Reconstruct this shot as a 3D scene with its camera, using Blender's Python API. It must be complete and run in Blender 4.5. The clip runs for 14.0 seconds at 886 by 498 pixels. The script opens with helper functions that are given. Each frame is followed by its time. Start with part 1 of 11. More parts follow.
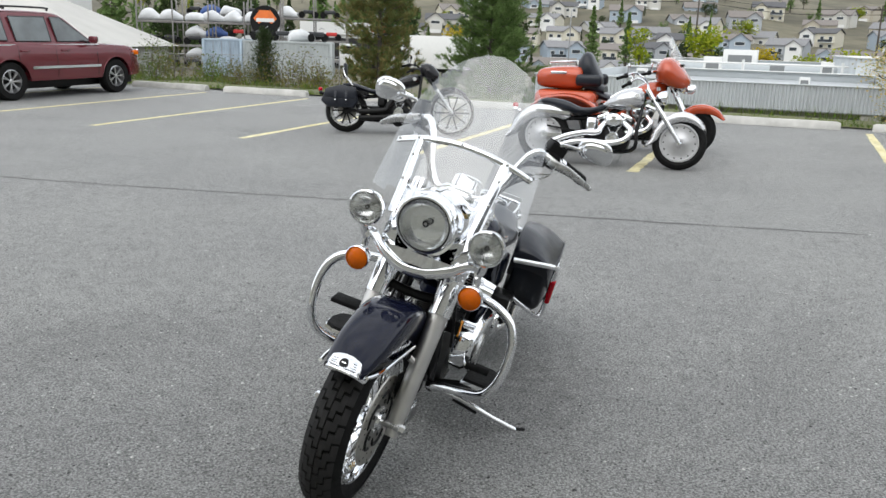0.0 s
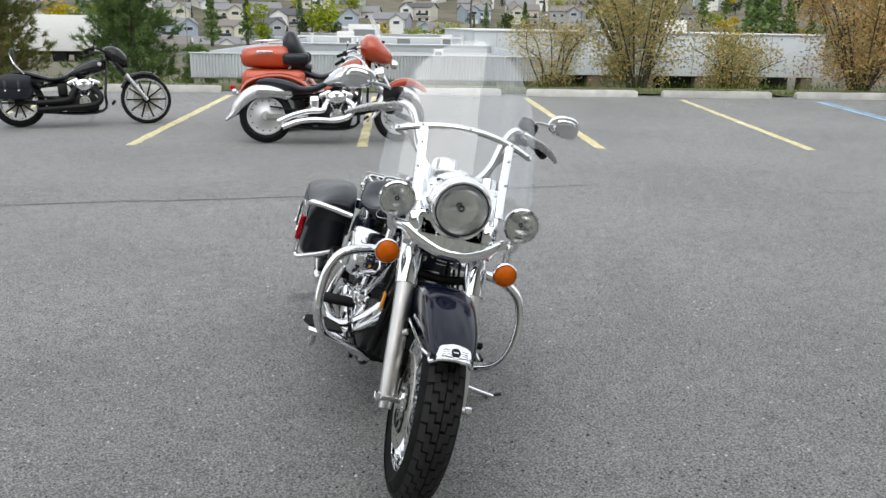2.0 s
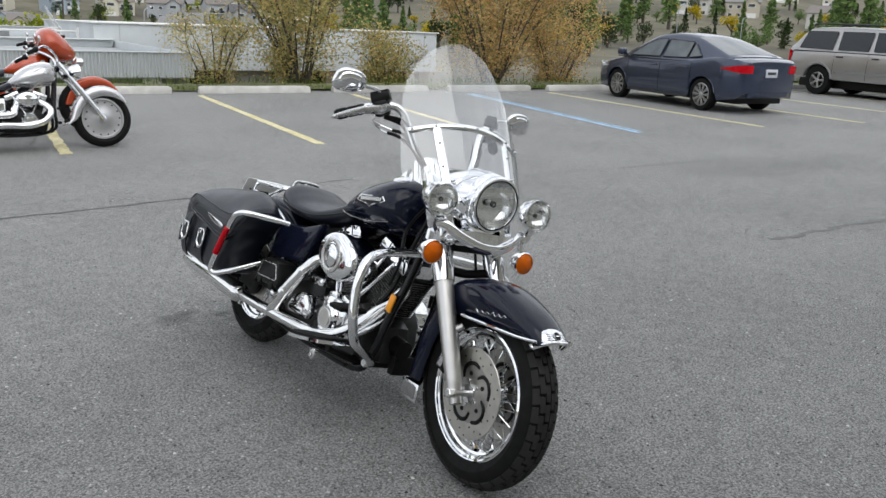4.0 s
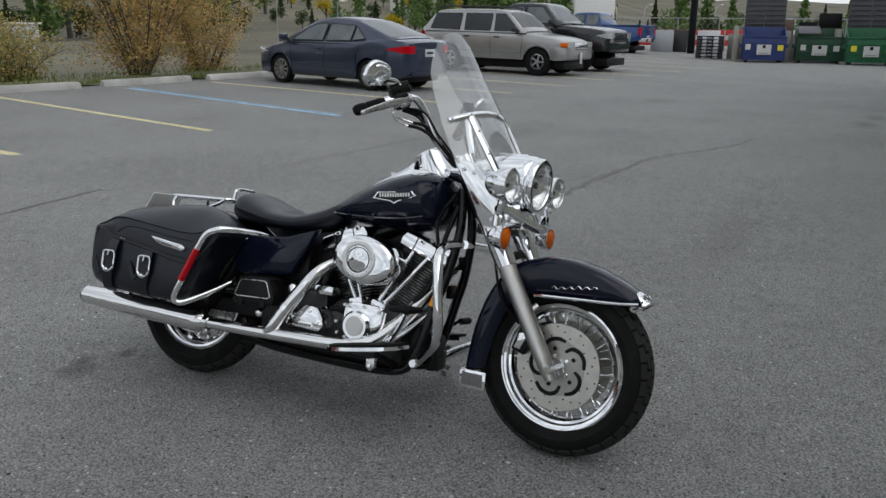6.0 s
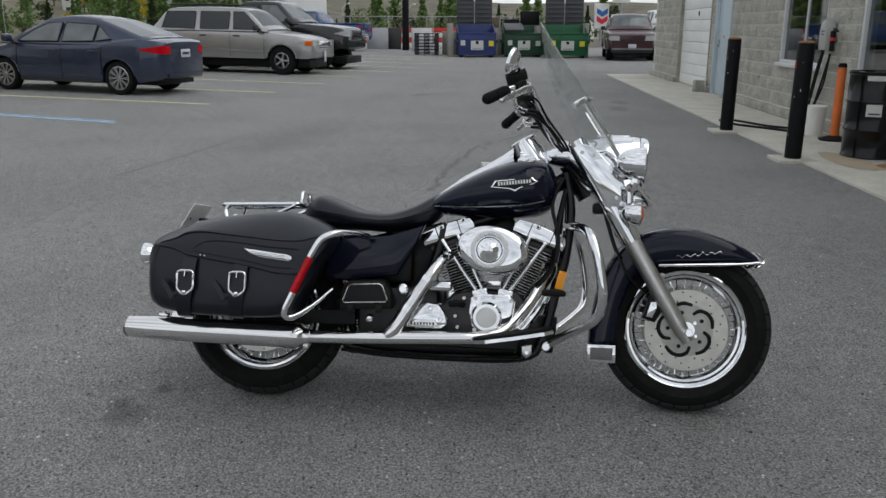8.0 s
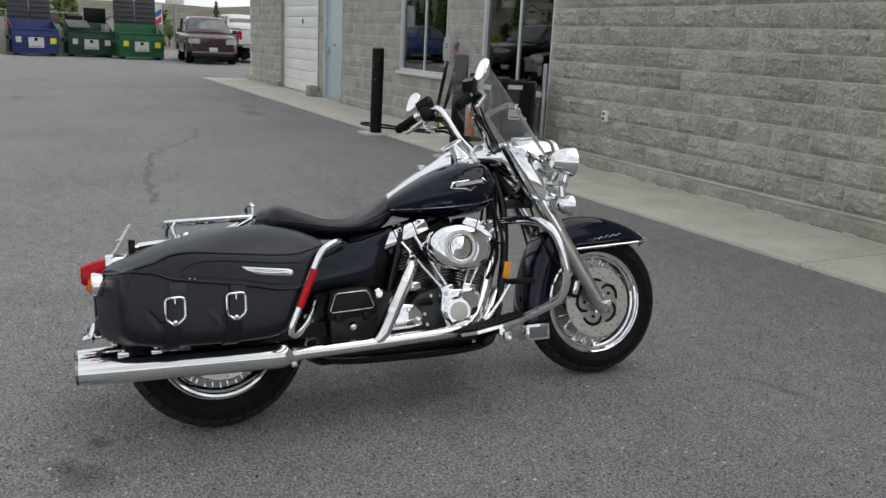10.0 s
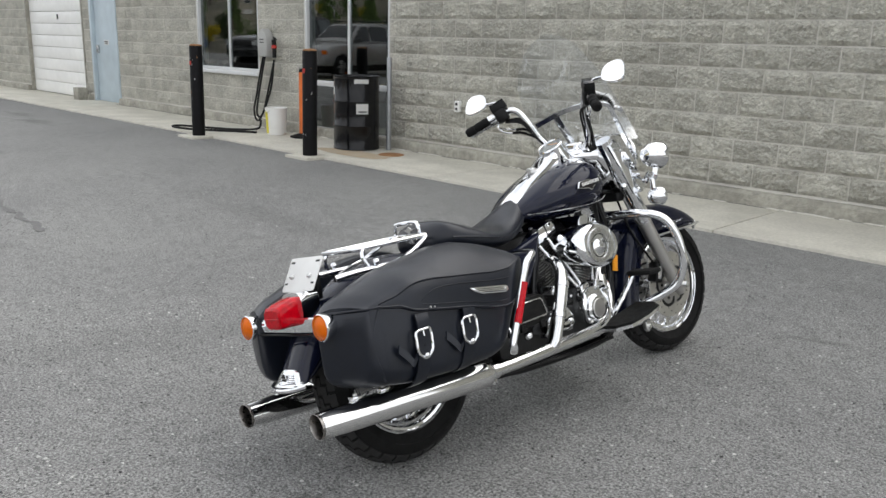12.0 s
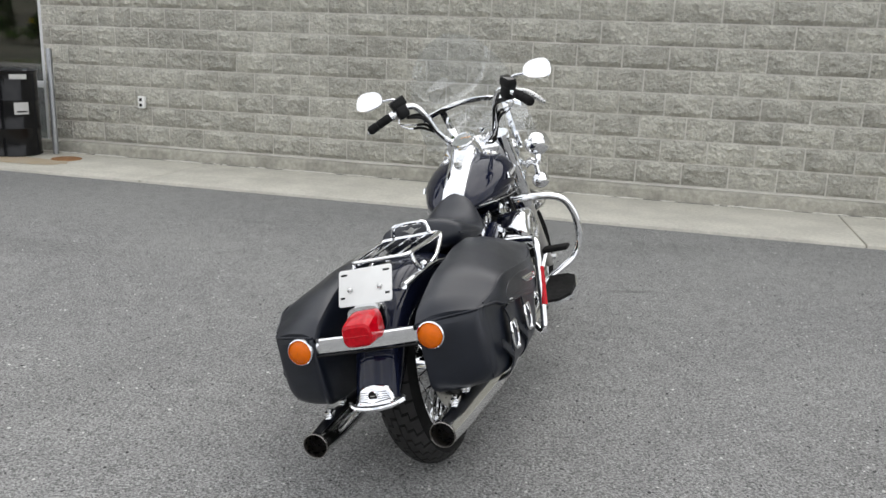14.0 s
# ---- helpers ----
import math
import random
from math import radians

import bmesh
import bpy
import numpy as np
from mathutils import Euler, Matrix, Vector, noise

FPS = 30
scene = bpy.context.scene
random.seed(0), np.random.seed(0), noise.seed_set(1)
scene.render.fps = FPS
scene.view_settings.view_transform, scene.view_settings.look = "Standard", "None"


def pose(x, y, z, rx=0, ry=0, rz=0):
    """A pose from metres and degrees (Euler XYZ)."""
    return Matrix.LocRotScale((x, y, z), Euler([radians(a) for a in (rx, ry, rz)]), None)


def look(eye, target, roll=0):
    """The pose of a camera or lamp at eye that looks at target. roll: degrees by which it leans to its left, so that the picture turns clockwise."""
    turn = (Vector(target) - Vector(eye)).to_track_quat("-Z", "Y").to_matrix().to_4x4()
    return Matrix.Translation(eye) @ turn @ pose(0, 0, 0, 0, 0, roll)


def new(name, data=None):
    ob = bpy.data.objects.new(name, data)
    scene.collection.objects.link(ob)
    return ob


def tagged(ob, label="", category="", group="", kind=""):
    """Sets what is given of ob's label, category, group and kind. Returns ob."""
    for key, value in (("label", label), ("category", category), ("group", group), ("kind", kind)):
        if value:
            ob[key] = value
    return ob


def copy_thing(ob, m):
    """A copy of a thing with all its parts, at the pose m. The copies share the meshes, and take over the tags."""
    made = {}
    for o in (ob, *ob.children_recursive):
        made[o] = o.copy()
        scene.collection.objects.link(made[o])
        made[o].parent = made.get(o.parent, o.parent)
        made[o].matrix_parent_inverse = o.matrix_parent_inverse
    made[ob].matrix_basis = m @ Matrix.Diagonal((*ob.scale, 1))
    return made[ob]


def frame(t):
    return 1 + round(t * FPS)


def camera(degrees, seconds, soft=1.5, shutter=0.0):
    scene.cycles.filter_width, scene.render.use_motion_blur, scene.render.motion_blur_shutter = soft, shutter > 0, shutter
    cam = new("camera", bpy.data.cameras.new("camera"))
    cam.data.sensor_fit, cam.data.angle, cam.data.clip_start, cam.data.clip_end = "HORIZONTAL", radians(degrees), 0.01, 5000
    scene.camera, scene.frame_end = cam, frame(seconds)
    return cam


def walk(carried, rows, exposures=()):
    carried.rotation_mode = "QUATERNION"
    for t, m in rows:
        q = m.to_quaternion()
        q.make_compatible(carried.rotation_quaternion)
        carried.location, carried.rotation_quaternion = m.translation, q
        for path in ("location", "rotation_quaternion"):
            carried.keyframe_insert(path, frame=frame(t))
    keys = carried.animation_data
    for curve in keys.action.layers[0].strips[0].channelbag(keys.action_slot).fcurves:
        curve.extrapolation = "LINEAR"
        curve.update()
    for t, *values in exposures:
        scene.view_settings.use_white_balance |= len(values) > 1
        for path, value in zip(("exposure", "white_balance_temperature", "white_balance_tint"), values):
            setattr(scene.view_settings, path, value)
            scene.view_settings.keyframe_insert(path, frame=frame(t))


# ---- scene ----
cam = camera(56.2, 14.0)
PATH = [
    (0, (-0.046, 0.196, 1.424), (-0.044, 2.136, 0.939), 1.8),
    (0.5, (-0.35, 0.225, 1.413), (-0.132, 2.144, 0.894), 2.0),
    (1, (-0.66, 0.273, 1.425), (-0.209, 2.15, 0.902), 1.7),
    (1.5, (-0.974, 0.297, 1.436), (-0.403, 2.142, 0.917), 0.6),
    (2, (-1.254, 0.417, 1.43), (-0.423, 2.16, 0.912), 0.9),
    (2.5, (-1.551, 0.542, 1.436), (-0.549, 2.195, 0.922), 1.1),
    (2.8, (-1.747, 0.6, 1.449), (-0.619, 2.171, 0.938), 1.3),
    (3, (-1.85, 0.686, 1.444), (-0.631, 2.187, 0.933), 1.5),
    (3.5, (-2.083, 0.913, 1.435), (-0.757, 2.319, 0.922), 1.1),
    (4, (-2.339, 1.164, 1.43), (-0.815, 2.356, 0.921), 1.9),
    (4.2, (-2.434, 1.269, 1.43), (-0.873, 2.409, 0.92), 1.5),
    (6.3, (-2.977, 2.651, 1.402), (-1.072, 2.969, 0.88), 0.2),
    (6.5, (-3.002, 2.784, 1.392), (-1.093, 3.069, 0.871), -0.1),
    (7, (-3.053, 3.127, 1.395), (-1.126, 3.227, 0.87), -0.4),
    (7.5, (-3.013, 3.499, 1.386), (-1.085, 3.412, 0.86), -0.1),
    (8, (-2.987, 3.878, 1.368), (-1.078, 3.588, 0.847), 0.1),
    (8.5, (-2.921, 4.224, 1.353), (-1.064, 3.688, 0.839), 0.7),
    (9, (-2.808, 4.571, 1.361), (-1.006, 3.87, 0.851), 0.7),
    (9.2, (-2.772, 4.717, 1.349), (-1.023, 3.887, 0.845), 1.2),
    (11.3, (-1.824, 5.858, 1.351), (-0.609, 4.345, 0.865), 2.2),
    (11.5, (-1.697, 5.949, 1.36), (-0.517, 4.409, 0.874), 1.7),
    (12, (-1.396, 6.182, 1.348), (-0.36, 4.542, 0.861), 1.5),
    (12.5, (-1.095, 6.344, 1.334), (-0.352, 4.551, 0.85), 2.6),
    (13, (-0.764, 6.464, 1.332), (-0.216, 4.602, 0.849), 2.5),
    (13.5, (-0.436, 6.611, 1.333), (-0.034, 4.713, 0.847), 1.7),
    (14, (-0.089, 6.658, 1.34), (0.019, 4.72, 0.859), 2.1),
]
EXPOSURE = [(0.0, 0.75, 6430, 9), (3.0, 0.60, 6420, 10), (4.2, 0.47, 6380, 10), (6.3, -0.10, 6320, 9), (9.2, 0.00, 6450, 10), (11.3, 0.53, 6550, 10), (12.5, 0.80, 6560, 11), (14.0, 0.85, 6570, 11)]
walk(cam, [(t, look(eye, target, roll)) for t, eye, target, roll in PATH], EXPOSURE)

# ---------------------------------------------------------------- sky and sun
SUN_AZ, SUN_EL = 205.0, 52.0
world = bpy.data.worlds.new("sky")
scene.world = world
world.use_nodes = True
wn, wl = world.node_tree.nodes, world.node_tree.links
wn.clear()
w_out = wn.new("ShaderNodeOutputWorld")
w_bg = wn.new("ShaderNodeBackground")
w_sky = wn.new("ShaderNodeTexSky")
w_sky.sky_type, w_sky.sun_disc = "NISHITA", False
w_sky.sun_elevation, w_sky.sun_rotation = radians(SUN_EL), radians(SUN_AZ)
w_gain = wn.new("ShaderNodeMix")
w_gain.data_type, w_gain.blend_type = "RGBA", "MULTIPLY"
w_gain.inputs["Factor"].default_value = 1.0
w_gain.inputs["B"].default_value = (0.07, 0.07, 0.07, 1)
w_tc = wn.new("ShaderNodeTexCoord")
w_map = wn.new("ShaderNodeMapping")
w_map.inputs["Scale"].default_value = (1.6, 1.6, 5.0)
w_noise = wn.new("ShaderNodeTexNoise")
w_noise.inputs["Scale"].default_value = 1.6
w_noise.inputs["Detail"].default_value = 7.0
w_noise.inputs["Roughness"].default_value = 0.6
w_cloud = wn.new("ShaderNodeValToRGB")
w_cloud.color_ramp.elements[0].position, w_cloud.color_ramp.elements[0].color = 0.30, (0.50, 0.54, 0.60, 1)
w_cloud.color_ramp.elements[1].position, w_cloud.color_ramp.elements[1].color = 0.68, (1.28, 1.29, 1.30, 1)
w_mix = wn.new("ShaderNodeMix")
w_mix.data_type = "RGBA"
w_mix.inputs["Factor"].default_value = 0.86
wl.new(w_sky.outputs["Color"], w_gain.inputs["A"])
wl.new(w_tc.outputs["Generated"], w_map.inputs["Vector"])
wl.new(w_map.outputs["Vector"], w_noise.inputs["Vector"])
wl.new(w_noise.outputs["Fac"], w_cloud.inputs["Fac"])
wl.new(w_gain.outputs["Result"], w_mix.inputs["A"])
wl.new(w_cloud.outputs["Color"], w_mix.inputs["B"])
wl.new(w_mix.outputs["Result"], w_bg.inputs["Color"])
w_bg.inputs["Strength"].default_value = 1.0
wl.new(w_bg.outputs["Background"], w_out.inputs["Surface"])

sun = new("sun", bpy.data.lights.new("sun", "SUN"))
sun.data.energy, sun.data.angle, sun.data.color = 0.9, radians(70), (1.0, 0.97, 0.92)
sun.matrix_world = pose(0, 0, 30, 90 - SUN_EL, 0, 180 - SUN_AZ)


# ---------------------------------------------------------------- materials
def mat(name, col, rough=0.5, metal=0.0, var=0.12, vscale=6.0, bump=0.0, bscale=80.0, coat=0.0, rnd=0.0,
        spec=0.5, big=0.0, bigscale=0.7, col2=None, rvar=0.0):
    """A procedural surface: two scales of tone, fine relief, optional change from piece to piece."""
    m = bpy.data.materials.new(name)
    m.use_nodes = True
    n, k = m.node_tree.nodes, m.node_tree.links
    p = n["Principled BSDF"]
    tc = n.new("ShaderNodeTexCoord")
    info = n.new("ShaderNodeObjectInfo")
    shift = n.new("ShaderNodeVectorMath")
    shift.operation = "MULTIPLY_ADD"
    shift.inputs[1].default_value = (1, 1, 1)
    offs = n.new("ShaderNodeVectorMath")
    offs.operation = "SCALE"
    offs.inputs[0].default_value = (13.0, 7.0, 5.0)
    k.new(info.outputs["Random"], offs.inputs["Scale"])
    k.new(tc.outputs["Object"], shift.inputs[0])
    k.new(offs.outputs["Vector"], shift.inputs[2])

    def noise_at(scale, detail=4.0):
        t = n.new("ShaderNodeTexNoise")
        t.inputs["Scale"].default_value, t.inputs["Detail"].default_value = scale, detail
        k.new(shift.outputs["Vector"], t.inputs["Vector"])
        return t

    base = n.new("ShaderNodeMix")
    base.data_type = "RGBA"
    c2 = col2 or tuple(c * (1 - 2 * var) for c in col)
    hi = tuple(min(1.0, c * (1 + var)) for c in col)
    base.inputs["A"].default_value, base.inputs["B"].default_value = (*c2, 1), (*hi, 1)
    k.new(noise_at(vscale).outputs["Fac"], base.inputs["Factor"])
    last = base.outputs["Result"]
    if big:
        ramp = n.new("ShaderNodeMapRange")
        ramp.inputs["From Min"].default_value, ramp.inputs["From Max"].default_value = 0.35, 0.65
        ramp.inputs["To Min"].default_value, ramp.inputs["To Max"].default_value = 1 - big, 1 + big * 0.4
        k.new(noise_at(bigscale, 5.0).outputs["Fac"], ramp.inputs["Value"])
        sc = n.new("ShaderNodeVectorMath")
        sc.operation = "SCALE"
        k.new(last, sc.inputs[0])
        k.new(ramp.outputs["Result"], sc.inputs["Scale"])
        last = sc.outputs["Vector"]
    if rnd:
        ramp = n.new("ShaderNodeMapRange")
        ramp.inputs["To Min"].default_value, ramp.inputs["To Max"].default_value = 1 - rnd, 1 + rnd
        k.new(info.outputs["Random"], ramp.inputs["Value"])
        sc = n.new("ShaderNodeVectorMath")
        sc.operation = "SCALE"
        k.new(last, sc.inputs[0])
        k.new(ramp.outputs["Result"], sc.inputs["Scale"])
        last = sc.outputs["Vector"]
    k.new(last, p.inputs["Base Color"])
    p.inputs["Roughness"].default_value, p.inputs["Metallic"].default_value = rough, metal
    p.inputs["Specular IOR Level"].default_value = spec
    p.inputs["Coat Weight"].default_value, p.inputs["Coat Roughness"].default_value = coat, 0.04
    if rvar:
        ramp = n.new("ShaderNodeMapRange")
        ramp.inputs["From Min"].default_value, ramp.inputs["From Max"].default_value = 0.3, 0.7
        ramp.inputs["To Min"].default_value, ramp.inputs["To Max"].default_value = max(0.02, rough - rvar), rough + rvar
        k.new(noise_at(vscale * 1.7).outputs["Fac"], ramp.inputs["Value"])
        k.new(ramp.outputs["Result"], p.inputs["Roughness"])
    if bump:
        b = n.new("ShaderNodeBump")
        b.inputs["Strength"].default_value, b.inputs["Distance"].default_value = 1.0, bump
        k.new(noise_at(bscale, 5.0).outputs["Fac"], b.inputs["Height"])
        k.new(b.outputs["Normal"], p.inputs["Normal"])
    return m


def clear_pane(name, tint, haze=0.0, gloss=0.06):
    """Clear sheet: see-through with a Fresnel gloss, and a little surface haze."""
    m = bpy.data.materials.new(name)
    m.use_nodes = True
    n, k = m.node_tree.nodes, m.node_tree.links
    n.clear()
    out = n.new("ShaderNodeOutputMaterial")
    tr, gl, mx, fr = n.new("ShaderNodeBsdfTransparent"), n.new("ShaderNodeBsdfGlossy"), n.new("ShaderNodeMixShader"), n.new("ShaderNodeLayerWeight")
    tr.inputs["Color"].default_value = (*tint, 1)
    gl.inputs["Roughness"].default_value = 0.02
    pw, ma = n.new("ShaderNodeMath"), n.new("ShaderNodeMath")
    pw.operation, ma.operation = "POWER", "MULTIPLY_ADD"
    fr.inputs["Blend"].default_value = 0.5
    pw.inputs[1].default_value, ma.inputs[1].default_value, ma.inputs[2].default_value = 4.0, 0.8, gloss
    k.new(fr.outputs["Facing"], pw.inputs[0])
    k.new(pw.outputs["Value"], ma.inputs[0])
    k.new(ma.outputs["Value"], mx.inputs["Fac"])
    last = tr.outputs["BSDF"]
    if haze:
        df, m2 = n.new("ShaderNodeBsdfTranslucent"), n.new("ShaderNodeMixShader")
        d2, m3 = n.new("ShaderNodeBsdfDiffuse"), n.new("ShaderNodeMixShader")
        df.inputs["Color"].default_value = d2.inputs["Color"].default_value = (0.88, 0.92, 0.97, 1)
        m2.inputs["Fac"].default_value, m3.inputs["Fac"].default_value = haze, 0.5
        k.new(df.outputs["BSDF"], m3.inputs[1])
        k.new(d2.outputs["BSDF"], m3.inputs[2])
        k.new(last, m2.inputs[1])
        k.new(m3.outputs["Shader"], m2.inputs[2])
        last = m2.outputs["Shader"]
    k.new(last, mx.inputs[1])
    k.new(gl.outputs["BSDF"], mx.inputs[2])
    k.new(mx.outputs["Shader"], out.inputs["Surface"])
    return m


def asphalt_material():
    """Worn grey asphalt: dark binder, pale chips of stone, soft wear tracks, a few oil marks."""
    m = bpy.data.materials.new("asphalt")
    m.use_nodes = True
    n, k = m.node_tree.nodes, m.node_tree.links
    p = n["Principled BSDF"]
    tc = n.new("ShaderNodeTexCoord")

    def tex(kind, scale, detail=3.0):
        t = n.new(kind)
        t.inputs["Scale"].default_value = scale
        if "Detail" in t.inputs:
            t.inputs["Detail"].default_value = detail
        k.new(tc.outputs["Object"], t.inputs["Vector"])
        return t

    def ramp(src, a, b, ca, cb):
        r = n.new("ShaderNodeValToRGB")
        r.color_ramp.elements[0].position, r.color_ramp.elements[1].position = a, b
        r.color_ramp.elements[0].color, r.color_ramp.elements[1].color = (*ca, 1), (*cb, 1)
        k.new(src, r.inputs["Fac"])
        return r.outputs["Color"]

    def mix(kind, fac, a, b):
        x = n.new("ShaderNodeMix")
        x.data_type, x.blend_type = "RGBA", kind
        if isinstance(fac, float):
            x.inputs["Factor"].default_value = fac
        else:
            k.new(fac, x.inputs["Factor"])
        k.new(a, x.inputs["A"])
        k.new(b, x.inputs["B"])
        return x.outputs["Result"]

    fine = tex("ShaderNodeTexNoise", 115.0, 6.0)
    fine.inputs["Roughness"].default_value = 0.75
    chips = tex("ShaderNodeTexVoronoi", 92.0)
    chips2 = tex("ShaderNodeTexVoronoi", 34.0)
    patch = tex("ShaderNodeTexNoise", 0.55, 6.0)
    mid = tex("ShaderNodeTexNoise", 9.0, 5.0)
    c = ramp(fine.outputs["Fac"], 0.38, 0.62, (0.046, 0.0465, 0.0465), (0.305, 0.305, 0.301))
    grit = tex("ShaderNodeTexVoronoi", 118.0)
    gsep = n.new("ShaderNodeSeparateColor")
    k.new(grit.outputs["Color"], gsep.inputs["Color"])
    c = mix("MULTIPLY", 1.0, c, ramp(gsep.outputs["Green"], 0.0, 1.0, (0.22, 0.22, 0.22), (1.90, 1.90, 1.88)))
    # darker between grains: binder tone plus crease shade painted in for relief
    gap = ramp(grit.outputs["Distance"], 0.35, 0.75, (1.06, 1.06, 1.06), (0.74, 0.74, 0.74))
    c = mix("MULTIPLY", 1.0, c, gap)
    c = mix("MULTIPLY", 1.0, c, ramp(mid.outputs["Fac"], 0.3, 0.7, (0.88, 0.88, 0.88), (1.08, 1.08, 1.07)))
    c = mix("MULTIPLY", 1.0, c, ramp(patch.outputs["Fac"], 0.36, 0.62, (0.90, 0.90, 0.90), (1.05, 1.05, 1.04)))
    # single pale stones, picked by the cell's own colour
    sep = n.new("ShaderNodeSeparateColor")
    k.new(chips.outputs["Color"], sep.inputs["Color"])
    pick = n.new("ShaderNodeMath")
    pick.operation = "GREATER_THAN"
    pick.inputs[1].default_value = 0.90
    k.new(sep.outputs["Red"], pick.inputs[0])
    near = n.new("ShaderNodeMath")
    near.operation = "LESS_THAN"
    near.inputs[1].default_value = 0.36
    k.new(chips.outputs["Distance"], near.inputs[0])
    both = n.new("ShaderNodeMath")
    both.operation = "MULTIPLY"
    k.new(pick.outputs["Value"], both.inputs[0])
    k.new(near.outputs["Value"], both.inputs[1])
    stone = n.new("ShaderNodeRGB")
    stone.outputs[0].default_value = (0.70, 0.69, 0.65, 1)
    c = mix("MIX", both.outputs["Value"], c, stone.outputs[0])
    # larger pale chips, few and far between
    chips3 = tex("ShaderNodeTexVoronoi", 52.0)
    sep3, pick3, near3, both3 = n.new("ShaderNodeSeparateColor"), n.new("ShaderNodeMath"), n.new("ShaderNodeMath"), n.new("ShaderNodeMath")
    k.new(chips3.outputs["Color"], sep3.inputs["Color"])
    pick3.operation, near3.operation, both3.operation = "GREATER_THAN", "LESS_THAN", "MULTIPLY"
    pick3.inputs[1].default_value, near3.inputs[1].default_value = 0.93, 0.30
    k.new(sep3.outputs["Red"], pick3.inputs[0])
    k.new(chips3.outputs["Distance"], near3.inputs[0])
    k.new(pick3.outputs["Value"], both3.inputs[0])
    k.new(near3.outputs["Value"], both3.inputs[1])
    c = mix("MIX", both3.outputs["Value"], c, stone.outputs[0])
    sep2 = n.new("ShaderNodeSeparateColor")
    k.new(chips2.outputs["Color"], sep2.inputs["Color"])
    pick2 = n.new("ShaderNodeMath")
    pick2.operation = "GREATER_THAN"
    pick2.inputs[1].default_value = 0.90
    k.new(sep2.outputs["Red"], pick2.inputs[0])
    near2 = n.new("ShaderNodeMath")
    near2.operation = "LESS_THAN"
    near2.inputs[1].default_value = 0.20
    k.new(chips2.outputs["Distance"], near2.inputs[0])
    both2 = n.new("ShaderNodeMath")
    both2.operation = "MULTIPLY"
    k.new(pick2.outputs["Value"], both2.inputs[0])
    k.new(near2.outputs["Value"], both2.inputs[1])
    pit = n.new("ShaderNodeRGB")
    pit.outputs[0].default_value = (0.018, 0.018, 0.018, 1)
    c = mix("MIX", both2.outputs["Value"], c, pit.outputs[0])
    # oil marks, scuffs and other darker patches of known place: x, y, half length, half width, turn, strength
    for sx, sy, la, lb, turn, dark in DARK_MARKS:
        mp = n.new("ShaderNodeMapping")
        mp.vector_type = "TEXTURE"
        mp.inputs["Location"].default_value = (sx, sy, 0)
        mp.inputs["Rotation"].default_value = (0, 0, radians(turn))
        mp.inputs["Scale"].default_value = (la, lb, 100.0)
        k.new(tc.outputs["Object"], mp.inputs["Vector"])
        wob = n.new("ShaderNodeVectorMath")
        wob.operation = "MULTIPLY_ADD"
        wob.inputs[1].default_value = (1.5, 1.5, 0)
        k.new(mid.outputs["Color"], wob.inputs[0])
        k.new(mp.outputs["Vector"], wob.inputs[2])
        sub = n.new("ShaderNodeVectorMath")
        sub.operation = "SUBTRACT"
        sub.inputs[1].default_value = (0.75, 0.75, 0)
        k.new(wob.outputs["Vector"], sub.inputs[0])
        ln = n.new("ShaderNodeVectorMath")
        ln.operation = "LENGTH"
        k.new(sub.outputs["Vector"], ln.inputs[0])
        tone = ramp(ln.outputs["Value"], 0.35, 1.0, (1 - dark, 1 - dark, 1 - dark), (1, 1, 1))
        c = mix("MULTIPLY", 1.0, c, tone)
    k.new(c, p.inputs["Base Color"])
    p.inputs["Roughness"].default_value = 0.78
    p.inputs["Specular IOR Level"].default_value = 0.55
    b = n.new("ShaderNodeBump")
    b.inputs["Strength"].default_value, b.inputs["Distance"].default_value = 0.9, 0.0035
    hsum = n.new("ShaderNodeMath")
    hsum.operation = "SUBTRACT"
    k.new(fine.outputs["Fac"], hsum.inputs[0])
    k.new(grit.outputs["Distance"], hsum.inputs[1])
    k.new(hsum.outputs["Value"], b.inputs["Height"])
    k.new(b.outputs["Normal"], p.inputs["Normal"])
    return m


DARK_MARKS = [(-0.06, 4.62, 0.16, 0.10, 20, 0.45), (0.12, 4.50, 0.07, 0.05, 0, 0.45), (-0.92, 2.05, 0.20, 0.035, 8, 0.35),
          (-1.75, 3.9, 0.9, 0.5, 30, 0.14), (1.7, 4.0, 1.2, 0.3, 60, 0.12), (3.2, 1.6, 1.6, 0.25, -14, 0.12),
          (0.3, 3.3, 0.7, 0.35, 75, 0.22), (8.0, 4.0, 2.5, 0.6, -20, 0.12), (-1.3, 0.9, 0.6, 0.25, 10, 0.15),
          (14.0, 1.75, 0.40, 0.10, -35, 0.5), (10.7, -1.2, 0.6, 0.22, -12, 0.35), (11.8, -1.65, 0.6, 0.2, -12, 0.3)]
ASPHALT = asphalt_material()
CONCRETE = mat("pale_concrete", (0.60, 0.578, 0.500), 0.85, var=0.16, vscale=38, bump=0.004, bscale=160, big=0.13, bigscale=2.6)
FOOTING = mat("rough_footing_concrete", (0.42, 0.405, 0.345), 0.9, var=0.26, vscale=22, bump=0.012, bscale=55, big=0.25, bigscale=3.5)
STOPCON = mat("wheel_stop_concrete", (0.50, 0.49, 0.46), 0.85, var=0.12, vscale=8, bump=0.006, bscale=60, rnd=0.10, big=0.2, bigscale=2.5)
BLOCK = mat("split_face_block", (0.560, 0.546, 0.474), 0.92, var=0.26, vscale=34, bump=0.046, bscale=38, rnd=0.09, big=0.18, bigscale=4.0)
